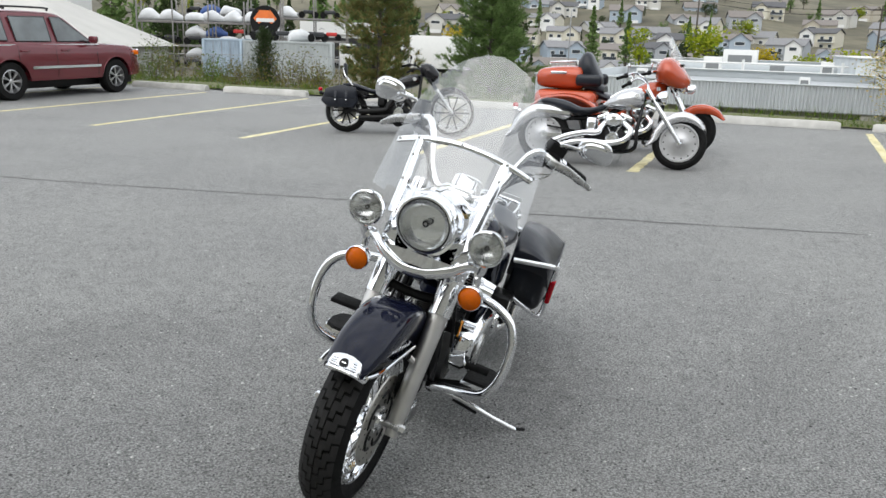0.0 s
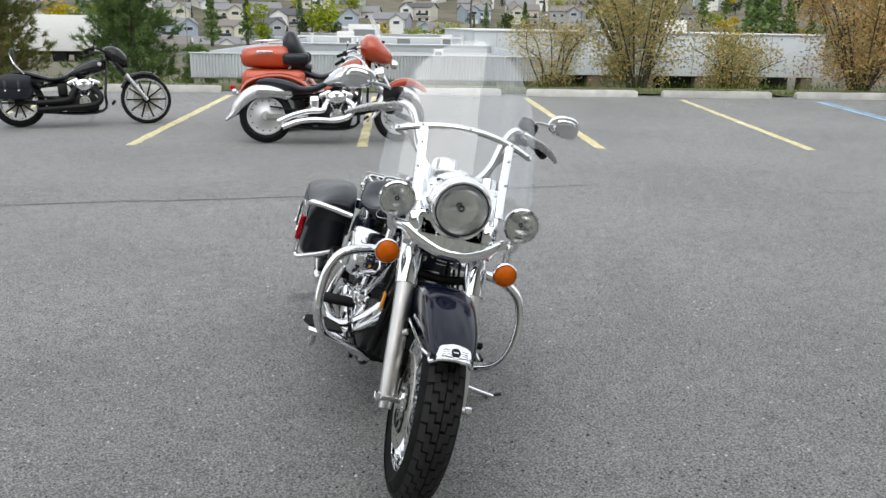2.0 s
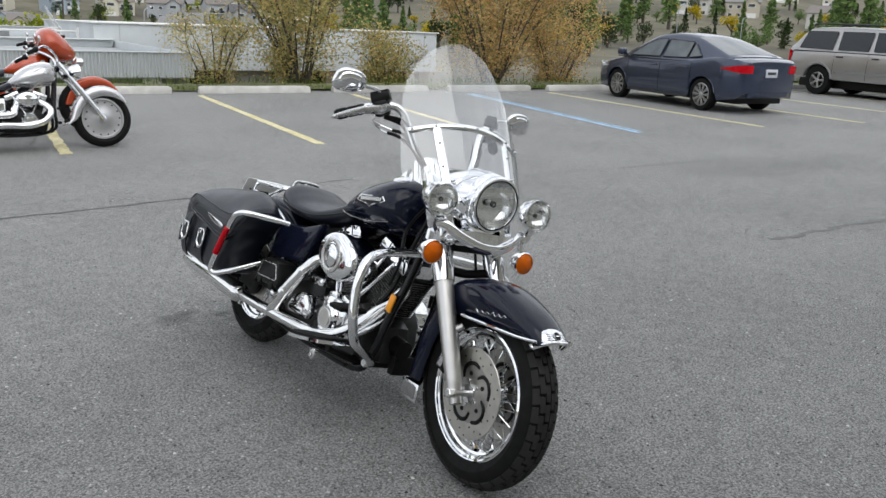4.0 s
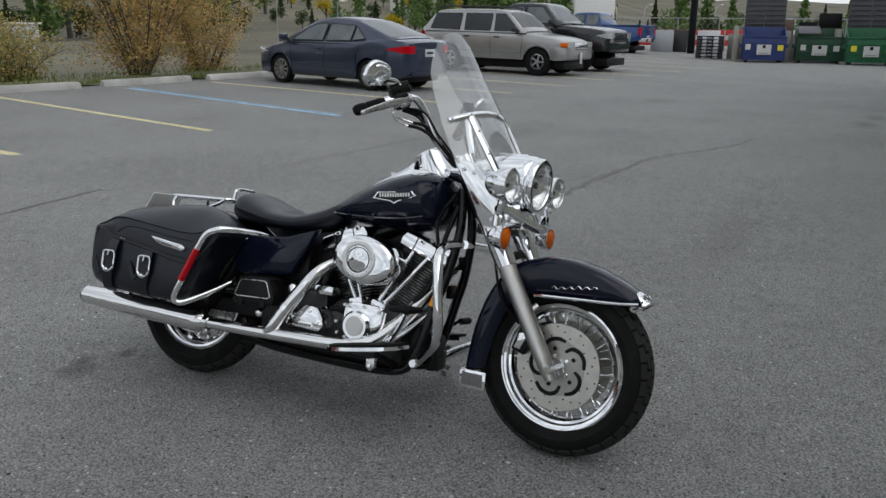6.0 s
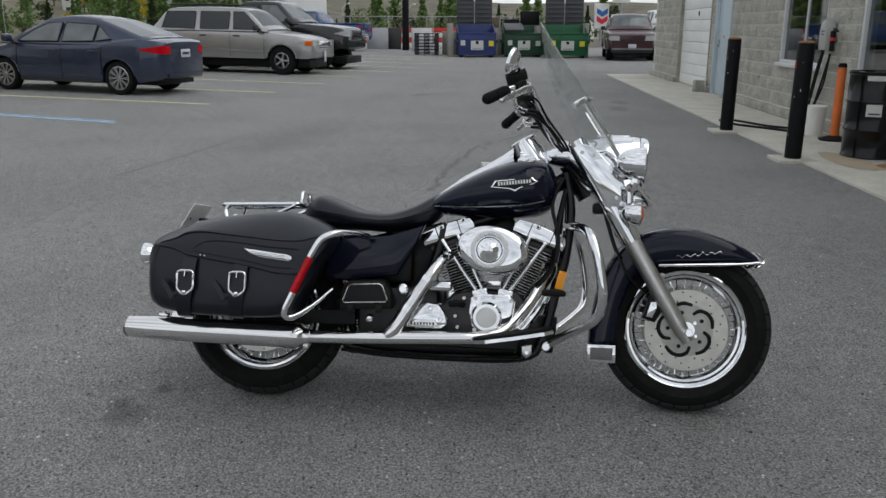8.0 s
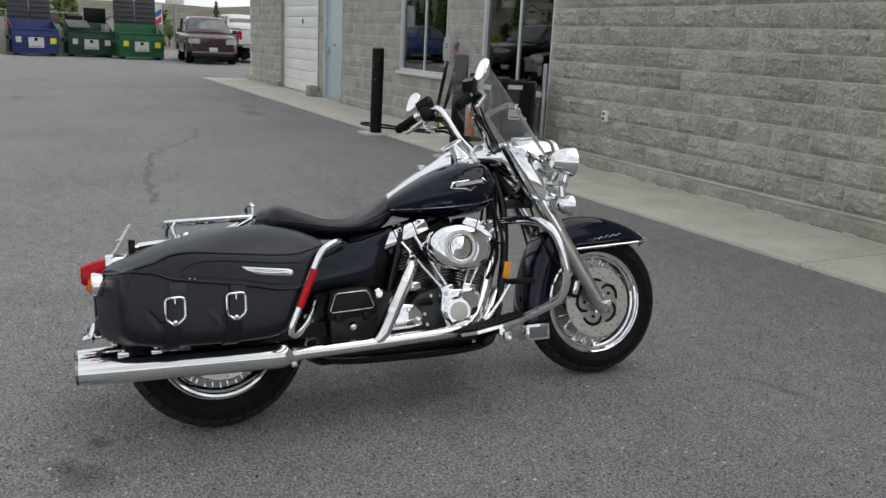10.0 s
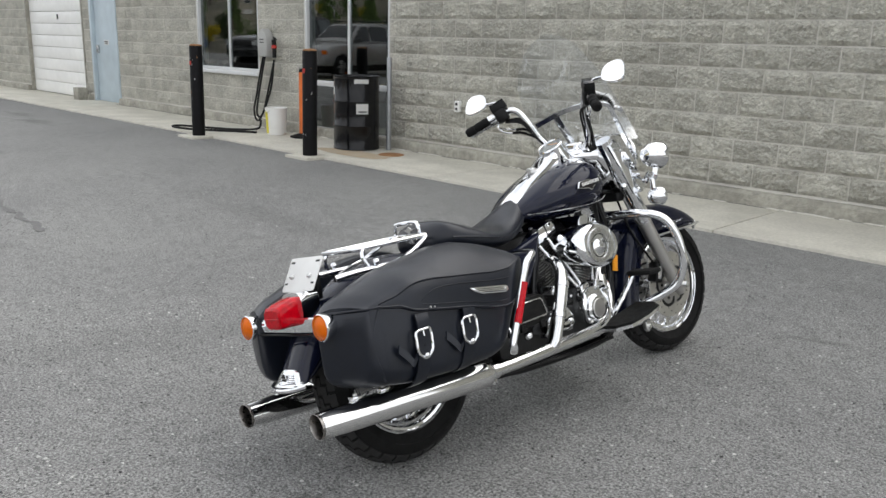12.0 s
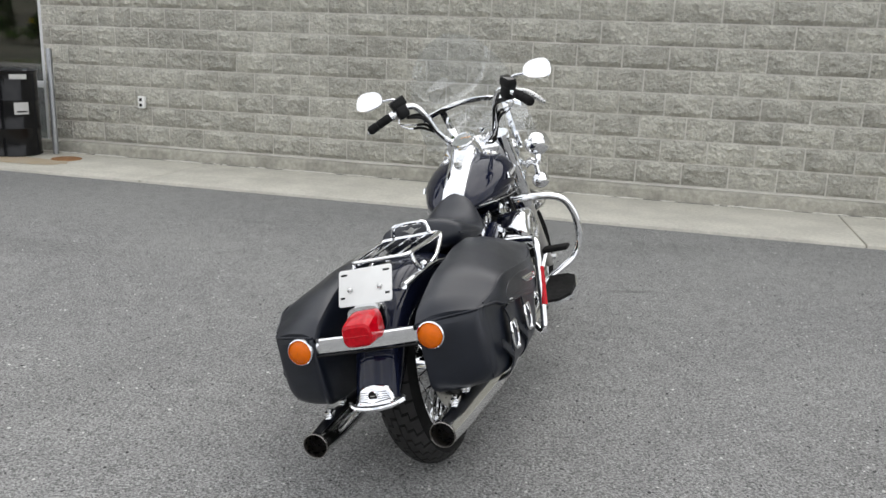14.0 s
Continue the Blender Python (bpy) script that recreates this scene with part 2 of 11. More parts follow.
MORTAR = mat("mortar", (0.70, 0.68, 0.62), 0.95, var=0.12, vscale=12, bump=0.003, bscale=120)
YELLOW = mat("worn_yellow_line", (0.70, 0.66, 0.46), 0.8, var=0.10, vscale=1.6, bump=0.002, bscale=120, big=0.28, bigscale=14.0, col2=(0.50, 0.42, 0.15))
BLUE_LINE = mat("worn_blue_line", (0.36, 0.58, 0.82), 0.8, var=0.25, vscale=30, bump=0.002, bscale=120, big=0.3, bigscale=3.0)
SCUFF = mat("tyre_scuff", (0.185, 0.184, 0.180), 0.85, var=0.45, vscale=90)
SEAL = mat("crack_sealer", (0.105, 0.104, 0.101), 0.8, var=0.3, vscale=12)
GRASS = mat("rough_grass", (0.085, 0.11, 0.035), 0.95, var=0.35, vscale=3.0, bump=0.05, bscale=14, big=0.3, bigscale=0.4, col2=(0.13, 0.115, 0.06))
LAND = mat("dry_hillside", (0.150, 0.132, 0.090), 0.97, var=0.3, vscale=0.16, big=0.40, bigscale=0.022, col2=(0.060, 0.062, 0.040))
CHROME = mat("chrome", (0.86, 0.87, 0.885), 0.035, 1.0, var=0.03, vscale=14, rvar=0.03)
DULL_CHROME = mat("brushed_alloy", (0.60, 0.60, 0.59), 0.28, 1.0, var=0.06, vscale=20, rvar=0.04)
STEEL = mat("polished_steel", (0.80, 0.80, 0.795), 0.085, 1.0, var=0.03, vscale=9, rvar=0.02)
PAINT = mat("midnight_blue_paint", (0.006, 0.0078, 0.020), 0.14, 0.0, var=0.1, vscale=30, coat=0.55, spec=0.05, rvar=0.03)
LEATHER = mat("black_leather", (0.0062, 0.0085, 0.0150), 0.33, spec=0.42, var=0.2, vscale=25, bump=0.0003, bscale=260, rvar=0.03)
BLACK = mat("satin_black", (0.005, 0.005, 0.005), 0.42, spec=0.22, var=0.25, vscale=20, rvar=0.1)
GLOSS_BLACK = mat("gloss_black", (0.006, 0.006, 0.007), 0.2, var=0.1, vscale=20, spec=0.25, coat=0.15)
RUBBER = mat("tyre_rubber", (0.009, 0.009, 0.0088), 0.8, spec=0.18, var=0.3, vscale=18, bump=0.001, bscale=300, rvar=0.08)
AMBER = mat("amber_lens", (0.74, 0.145, 0.003), 0.18, spec=0.22, var=0.12, vscale=60, coat=0.05, bump=0.002, bscale=220)
RED_LENS = mat("red_lens", (0.52, 0.002, 0.010), 0.05, spec=0.28, var=0.30, vscale=70, bump=0.0006, bscale=110)
ORANGE_REFL = mat("orange_reflector", (0.95, 0.36, 0.01), 0.3, var=0.05, vscale=60)
WHITE = mat("white_paint", (0.72, 0.72, 0.70), 0.45, var=0.06, vscale=10, big=0.08, bigscale=1.5)
GLASS_DARK = mat("dark_vehicle_glass", (0.014, 0.018, 0.020), 0.03, var=0.1, vscale=3, spec=0.6)
PLEXI = clear_pane("clear_acrylic", (0.95, 0.965, 0.97), 0.07, 0.15)
PANE = clear_pane("window_glass", (0.55, 0.60, 0.60), 0.0, 0.16)
LAMP_GLASS = clear_pane("lamp_glass", (0.93, 0.94, 0.94), 0.05)


# ---------------------------------------------------------------- mesh tools
def part(name, bm, material, parent=None, label="", smooth=True, sharp=38, kind=""):
    """Links a bmesh as one mesh object, under a thing or a part if one is given."""
    bmesh.ops.recalc_face_normals(bm, faces=bm.faces)
    me = bpy.data.meshes.new(name)
    bm.to_mesh(me)
    bm.free()
    me.materials.append(material)
    if smooth:
        me.polygons.foreach_set("use_smooth", [True] * len(me.polygons))
        me.set_sharp_from_angle(angle=radians(sharp))
    ob = new(name, me)
    if parent is not None:
        ob.parent = parent
    return tagged(ob, label, kind=kind)


def thing(name, m, label, category, group="", kind=""):
    ob = new(name)
    ob.empty_display_size = 0.2
    ob.matrix_world = m
    return tagged(ob, label, category, group, kind)


def box(c, size, bevel=0.0, m=None, bm=None, seg=2):
    bm = bm or bmesh.new()
    vs = bmesh.ops.create_cube(bm, size=1.0)["verts"]
    t = Matrix.Translation(c) @ Matrix.Diagonal((*size, 1))
    bmesh.ops.transform(bm, matrix=(m @ t) if m else t, verts=vs)
    if bevel:
        es = list({e for v in vs for e in v.link_edges})
        bmesh.ops.bevel(bm, geom=es, offset=bevel, segments=seg, profile=0.5, affect="EDGES")
    return bm


def curve_points(pts, sub):
    """Catmull-Rom through the points."""
    p = [Vector(q) for q in pts]
    if sub < 2 or len(p) < 3:
        return p
    out = []
    for i in range(len(p) - 1):
        a, b, c, d = p[max(i - 1, 0)], p[i], p[i + 1], p[min(i + 2, len(p) - 1)]
        for j in range(sub):
            t = j / sub
            out.append(0.5 * ((2 * b) + (c - a) * t + (2 * a - 5 * b + 4 * c - d) * t * t + (3 * b - a - 3 * c + d) * t ** 3))
    return out + [p[-1]]


def loft(rings, bm=None, caps=True, wrap=False, closed=True):
    """Skin over rings of points, all with the same count."""
    bm = bm or bmesh.new()
    vs = [[bm.verts.new(q) for q in r] for r in rings]
    n = len(vs[0])
    pairs = list(zip(vs, vs[1:])) + ([(vs[-1], vs[0])] if wrap else [])
    for a, b in pairs:
        for i in range(n if closed else n - 1):
            j = (i + 1) % n
            try:
                bm.faces.new((a[i], a[j], b[j], b[i]))
            except ValueError:
                pass
    if caps and not wrap and closed:
        bm.faces.new(vs[0][::-1])
        bm.faces.new(vs[-1])
    return bm


def tube(pts, r, n=10, sub=1, bm=None, wrap=False, flat=1.0):
    """A round bar along the points; r may be one radius or one for each given point."""
    given = len(pts)
    if wrap:
        pts = list(pts)
    p = curve_points(pts, sub)
    if isinstance(r, (int, float)):
        rs = [r] * len(p)
    else:
        rs = list(np.interp(np.linspace(0, given - 1, len(p)), range(given), r))
    tang = []
    for i in range(len(p)):
        a = p[i - 1] if (i or wrap) else p[i]
        b = p[(i + 1) % len(p)] if (i < len(p) - 1 or wrap) else p[i]
        tang.append((b - a).normalized())
    side = tang[0].cross(Vector((0.13, 0.21, 1.0)))
    if side.length < 1e-3:
        side = tang[0].cross(Vector((1, 0, 0)))
    side.normalize()
    rings = []
    for q, t, rr in zip(p, tang, rs):
        side = (side - t * side.dot(t)).normalized()
        up = t.cross(side)
        rings.append([q + (side * math.cos(6.28318 * i / n) + up * (flat * math.sin(6.28318 * i / n))) * rr for i in range(n)])
    return loft(rings, bm, caps=True, wrap=wrap)


def lathe(profile, n=32, m=None, bm=None, wrap=False, arc=1.0):
    """Turns (radius, height) pairs about z, then applies m."""
    rings = []
    count = n if arc >= 1 else n + 1
    for i in range(count):
        a = 2 * math.pi * arc * i / n
        ring = [Vector((r * math.cos(a), r * math.sin(a), z)) for r, z in profile]
        rings.append([m @ q for q in ring] if m else ring)
    return loft(rings, bm, caps=False, wrap=arc >= 1, closed=wrap)


def prism(poly, d0, d1, m=None, bm=None, bevel=0.0):
    """Polygon of (x, z) pairs drawn out along y from d0 to d1."""
    bm = bm or bmesh.new()
    a = [bm.verts.new((x, d0, z)) for x, z in poly]
    b = [bm.verts.new((x, d1, z)) for x, z in poly]
    n = len(poly)
    fs = [bm.faces.new(a), bm.faces.new(b[::-1])]
    for i in range(n):
        fs.append(bm.faces.new((a[i], b[i], b[(i + 1) % n], a[(i + 1) % n])))
    bmesh.ops.recalc_face_normals(bm, faces=fs)
    if bevel:
        es = list({e for f in fs[:2] for e in f.edges})
        got = bmesh.ops.bevel(bm, geom=es, offset=bevel, segments=2, profile=0.5, affect="EDGES")
        vs = {v for f in got["faces"] for v in f.verts} | {v for f in fs if f.is_valid for v in f.verts}
    else:
        vs = set(a + b)
    if m:
        bmesh.ops.transform(bm, matrix=m, verts=list(vs))
    return bm


def ball(c, r, bm=None, u=12, v=8, scale=(1, 1, 1)):
    bm = bm or bmesh.new()
    vs = bmesh.ops.create_uvsphere(bm, u_segments=u, v_segments=v, radius=r)["verts"]
    bmesh.ops.transform(bm, matrix=Matrix.Translation(c) @ Matrix.Diagonal((*scale, 1)), verts=vs)
    return bm


def disc(c, r, h, axis="y", n=24, bevel=0.0, bm=None, m=None):
    """A short round drum about an axis, with eased rims."""
    b = min(bevel, h / 2, r) if bevel else 0
    prof = [(0, -h / 2), (r - b, -h / 2), (r, -h / 2 + b), (r, h / 2 - b), (r - b, h / 2), (0, h / 2)]
    turn = {"x": pose(0, 0, 0, 0, 90, 0), "y": pose(0, 0, 0, 90, 0, 0), "z": Matrix.Identity(4)}[axis]
    t = Matrix.Translation(c) @ turn
    return lathe(prof, n, (m @ t) if m else t, bm)


def rounded(w, h, r, seg=4):
    """Outline of a rectangle with round corners, centred."""
    out = []
    for cx, cz, a0 in ((w / 2 - r, h / 2 - r, 0), (-w / 2 + r, h / 2 - r, 90), (-w / 2 + r, -h / 2 + r, 180), (w / 2 - r, -h / 2 + r, 270)):
        for i in range(seg + 1):
            a = radians(a0 + 90 * i / seg)
            out.append((cx + r * math.cos(a), cz + r * math.sin(a)))
    return out


# ---------------------------------------------------------------- ground
LOT_O = Vector((-2.95, 12.0, 0.0))
LOT_U = Vector((0.9259, -0.3778, 0.0))
LOT_V = Vector((0.3778, 0.9259, 0.0))
STALL, DEPTH = 2.76, 6.25


def lot_pq(x, y):
    d = Vector((x, y, 0)) - LOT_O
    return d.dot(LOT_U), d.dot(LOT_V)


def lot_z(q):
    return 0.0 if q < 0 else 0.016 * min(q, 8.0)


def lot(p, q, dz=0.0):
    v = LOT_O + LOT_U * p + LOT_V * q
    return Vector((v.x, v.y, lot_z(q) + dz))


def smooth01(t):
    t = max(0.0, min(1.0, t))
    return t * t * (3 - 2 * t)


def land_z(x, y):
    """The land round the lot: a bank, a valley floor, a housing slope, far hills."""
    p, q = lot_pq(x, y)
    d = math.hypot(x, y)
    az = math.degrees(math.atan2(x, y))
    if d < 1e-6:
        return -0.35
    low = -1.3 - 1.6 * smooth01((p + 4) / 10)
    edge = max(q - (8.0 if p < 35 else 22.0), p - 62.0, -62.0 - p)
    near = -0.35 if edge < -0.9 else (lot_z(q) - 0.02 if edge < 0.8 else lot_z(q) - 0.02 + (low - lot_z(q)) * smooth01((edge - 0.8) / 6.0))
    if q < 6 and p < 60:
        near = -0.35
    slope = smooth01(1 - abs(az - 8) / 62)
    rise = slope * (-6.5 * smooth01((d - 112) / 110) + 36 * min(1.0, max(0.0, (d - 262) / 215)) + 60 * smooth01((d - 440) / 500))
    if d > 60:
        rise += (14 * smooth01((d - 130) / 400) + 10) * smooth01((d - 120) / 300) * smooth01(1 - abs(az - 66) / 40)
    if d > 400:
        rise += 95 * smooth01((d - 400) / 520) * smooth01(1 - abs(az - 66) / 31)
    wav = noise.noise(Vector((x * 0.004, y * 0.004, 3.1))) * 10 * smooth01((d - 150) / 400)
    far = (88 + 42 * noise.noise(Vector((math.cos(radians(az)) * 3.0, math.sin(radians(az)) * 3.0, 1.7)))
           + 16 * noise.noise(Vector((math.cos(radians(az)) * 9.0, math.sin(radians(az)) * 9.0, 4.7)))) * smooth01((d - 1300) / 1500)
    return near + rise + wav + far


def build_land():
    radii = [0.0] + [1.15 ** i * 3 for i in range(0, 14)] + [22 + 2.2 * i for i in range(12)]
    radii += [50 * 1.085 ** i for i in range(1, 58)]
    radii = sorted(radii)
    n = 200
    bm = bmesh.new()
    rings = []
    for r in radii[1:]:
        rings.append([bm.verts.new((r * math.sin(2 * math.pi * i / n), r * math.cos(2 * math.pi * i / n),
                                    land_z(r * math.sin(2 * math.pi * i / n), r * math.cos(2 * math.pi * i / n)))) for i in range(n)])
    mid = bm.verts.new((0, 0, -0.35))
    for i in range(n):
        bm.faces.new((mid, rings[0][i], rings[0][(i + 1) % n]))
    for a, b in zip(rings, rings[1:]):
        for i in range(n):
            j = (i + 1) % n
            bm.faces.new((a[i], a[j], b[j], b[i]))
    ob = part("ground", bm, LAND, None, "dry grassy land falling away and rising to hills", sharp=80, kind="structure")
    tagged(ob, category="ground")


def build_lot():
    bm = bmesh.new()
    ps = [-62 + 4 * i for i in range(31)]
    qs = [-60, -30, -10, 0, 2, 4, 6, 7.2, 12, 20]
    grid = [[bm.verts.new(lot(p, q)) for q in qs] for p in ps]
    for a, b in zip(grid, grid[1:]):
        for i in range(len(qs) - 1):
            if qs[i] < 7 or (a[0].co - LOT_O).dot(LOT_U) > 33:
                bm.faces.new((a[i], b[i], b[i + 1], a[i + 1]))
    bmesh.ops.delete(bm, geom=[v for v in bm.verts if not v.link_faces], context="VERTS")
    border = [e for e in bm.edges if len(e.link_faces) == 1]
    low = bmesh.ops.extrude_edge_only(bm, edges=border)["geom"]
    for v in low:
        if isinstance(v, bmesh.types.BMVert):
            v.co.z -= 0.22
    ob = part("parking_lot", bm, ASPHALT, None, "worn grey asphalt parking lot with pale stone chips", smooth=False, kind="structure")
    tagged(ob, category="parking lot")
    bm = bmesh.new()
    ps = [-60 + 0.7 * i for i in range(134)]
    rows = []
    for p in ps:
        rows.append([bm.verts.new(lot(p, q) + Vector((0, 0, h + 0.05 * noise.noise(Vector((p, q * 2, 0.4))))))
                     for q, h in ((7.0, 0.03), (7.5, 0.05), (8.2, 0.06), (9.0, -0.02), (10.2, -0.5))])
    for a, b in zip(rows, rows[1:]):
        for i in range(4):
            bm.faces.new((a[i], b[i], b[i + 1], a[i + 1]))
    tagged(part("grass_verge", bm, GRASS, None, "rough grass verge along the edge of the lot", kind="structure"), category="verge")


def painted_line(name, p, q0, q1, wide, material, label, wear, side=0.0, skew=0.0):
    """A painted stripe with ragged, worn edges, just proud of the asphalt."""
    bm = bmesh.new()
    rng = random.Random(int(p * 100) + 7)
    steps = 60
    prev = None
    for i in range(steps + 1):
        q = q0 + (q1 - q0) * i / steps
        w = wide / 2
        c = p + side + skew * q / DEPTH
        a = bm.verts.new(lot(c - w + rng.uniform(-wear, wear), q, 0.004))
        b = bm.verts.new(lot(c + w + rng.uniform(-wear, wear), q, 0.004))
        if prev:
            bm.faces.new((prev[0], a, b, prev[1]))
        prev = (a, b)
    tagged(part(name, bm, material, None, label, smooth=False, kind="structure"), category="road marking")


def wheel_stop(p, tilt, label):
    prof = [(-0.10, 0.0), (-0.095, 0.07), (-0.06, 0.135), (0.06, 0.135), (0.095, 0.07), (0.10, 0.0)]
    half = 1.12
    rings = []
    for x, k, dz in ((-half, 0.80, -0.02), (-half + 0.05, 0.97, 0), (-half + 0.5, 1.0, 0.002), (0, 1.0, -0.002), (half - 0.5, 1.0, 0.003), (half - 0.05, 0.97, 0), (half, 0.80, -0.02)):
        rings.append([Vector((x, y * k, max(0.0, z * (0.92 + 0.08 * k) + (dz if z > 0.05 else 0)))) for y, z in prof])
    ob = part("wheel_stop", loft(rings), STOPCON, None, label, sharp=30)
    v = lot(p, DEPTH + 0.42)
    ob.matrix_world = pose(v.x, v.y, v.z + 0.002, math.degrees(math.atan(0.016)), 0, -22.2 + tilt)
    tagged(ob, category="wheel stop", group="wheel stops along the edge of the lot")


build_land()
build_lot()
LINE_SHIFT = {3: (0.18, 0.0), 4: (0.10, 0.42)}
for i in range(-5, 15):
    if i == 5:
        painted_line("parking_line", i * STALL - 0.15, -0.1, DEPTH - 0.1, 0.10, BLUE_LINE, "worn light blue painted stall line on asphalt", 0.012, skew=0.62)
        painted_line("parking_line", i * STALL - 0.15, 0.0, DEPTH - 0.1, 0.05, BLUE_LINE, "worn light blue painted stall line on asphalt", 0.015, 0.14, 0.62)
    else:
        off, lean_by = LINE_SHIFT.get(i, (0.0, 0.0))
        painted_line("parking_line", i * STALL + off, 0.0, DEPTH, 0.125, YELLOW, "worn yellow painted stall line on asphalt", 0.012, skew=lean_by)
for i in range(-5, 14):
    rng = random.Random(i)
    wheel_stop((i + 0.5) * STALL, rng.uniform(-0.8, 0.8), "pale concrete wheel stop at the head of a stall")

# long sealed crack and fine wandering cracks in the asphalt
def crack(points, wide, name="asphalt_crack", label="thin dark crack in the asphalt", material=None):
    bm = bmesh.new()
    rng = random.Random(int(points[0][0] * 100))
    prev = None
    for v in curve_points([(x, y, 0) for x, y in points], 14):
        q = lot_pq(v.x, v.y)[1]
        w = wide * rng.uniform(0.4, 1.0) / 2
        c = Vector((v.x + rng.uniform(-0.5, 0.5) * wide, v.y + rng.uniform(-0.5, 0.5) * wide, lot_z(q) + 0.003))
        a, b = bm.verts.new(c + Vector((0.2, 1, 0)) * w), bm.verts.new(c - Vector((0.2, 1, 0)) * w)
        if prev:
            bm.faces.new((prev[0], a, b, prev[1]))
        prev = (a, b)
    tagged(part(name, bm, material or SEAL, None, label, smooth=False, kind="structure"), category="crack")


CRACKS = [([(-9.6, 9.55), (-5.0, 8.42), (-3.52, 8.06), (-0.95, 7.63), (-0.37, 7.46), (1.2, 7.15), (3.4, 6.8)], 0.034),
          ([(-4.9, 9.9), (-3.9, 11.2), (-3.3, 12.6), (-2.9, 13.2)], 0.02), ([(-3.0, 13.8), (-2.2, 15.2), (-1.6, 17.2)], 0.02),
          ([(8.67, 4.31), (7.6, 4.83), (6.44, 5.25), (5.54, 5.58), (4.9, 5.8)], 0.016)]
for pts_c, wide_c in CRACKS:
    crack(pts_c, wide_c)
crack([(8.5, 0.72), (7.76, 1.04), (6.9, 1.72), (6.3, 2.12), (5.6, 2.38), (4.8, 2.67), (3.9, 2.95)], 0.07, "tyre_mark", "soft dark tyre scuff on the asphalt", SCUFF)

# single pale and dark stones standing proud of the worn binder
def stone_chips():
    rng = random.Random(41)
    for name, count, tone, label in (("stone_chips", 11000, CHIP, "pale stone chips bedded in the worn asphalt"), ("dark_chips", 9000, DARK_CHIP, "dark stone chips bedded in the worn asphalt")):
        verts, faces = [], []
        for k in range(count):
            x, y = rng.uniform(-4.6, 6.5), rng.uniform(0.6, 9.0)
            r = rng.choice((0.0028, 0.0034, 0.0042, 0.0052, 0.0066)) * rng.uniform(0.8, 1.25)
            q = lot_pq(x, y)[1]
            z = lot_z(q)
            a0, sides = rng.uniform(0, 6.28), rng.choice((4, 5, 5))
            base = len(verts)
            for i in range(sides):
                a = a0 + 6.28318 * i / sides
                rr = r * rng.uniform(0.7, 1.2)
                verts.append((x + rr * math.cos(a), y + rr * math.sin(a), z - 0.0005))
            for i in range(sides):
                bx, by, _ = verts[base + i]
                verts.append((x + (bx - x) * 0.6, y + (by - y) * 0.6, z + r * rng.uniform(0.22, 0.45)))
            faces.append([base + sides + i for i in range(sides)])
            for i in range(sides):
                j = (i + 1) % sides
                faces.append((base + i, base + j, base + sides + j, base + sides + i))
        me = bpy.data.meshes.new(name)
        me.from_pydata(verts, [], faces)
        me.materials.append(tone)
        tagged(new(name, me), label, "stones", kind="stuff")


# ---------------------------------------------------------------- the block building
WALL_ANG = -12.17
WALL_M = pose(-0.271, -1.256, 0, 0, 0, WALL_ANG)  # x along the wall, y out of it
OPENINGS = [(5.25, 7.02, 0.10, 2.45), (8.15, 9.93, 0.82, 2.45), (12.85, 14.02, 0.02, 2.20), (14.36, 17.36, 0.02, 3.2)]
A0, A1, TOP = -9.0, 20.6, 4.27
COURSE, BLK, BASE_Z, JOINT0 = 0.2032, 0.4064, 0.162, -0.7516


def wall_core():
    """The mortared wall behind the faces: boxes round the openings."""
    bm = bmesh.new()
    xs = sorted({A0, A1} | {o[0] for o in OPENINGS} | {o[1] for o in OPENINGS})
    for a, b in zip(xs, xs[1:]):
        hole = [o for o in OPENINGS if o[0] <= a + 1e-6 and o[1] >= b - 1e-6]
        spans = [(0.0, hole[0][2]), (hole[0][3], TOP)] if hole else [(0.0, TOP)]
        for z0, z1 in spans:
            if z1 - z0 > 0.01:
                box(((a + b) / 2, -0.0985, (z0 + z1) / 2), (b - a, 0.19, z1 - z0), bm=bm)
    ob = part("wall_north", bm, MORTAR, None, "grey split-face concrete block wall of a workshop", smooth=False, kind="structure")
    ob.matrix_world = WALL_M
    return tagged(ob, category="wall")


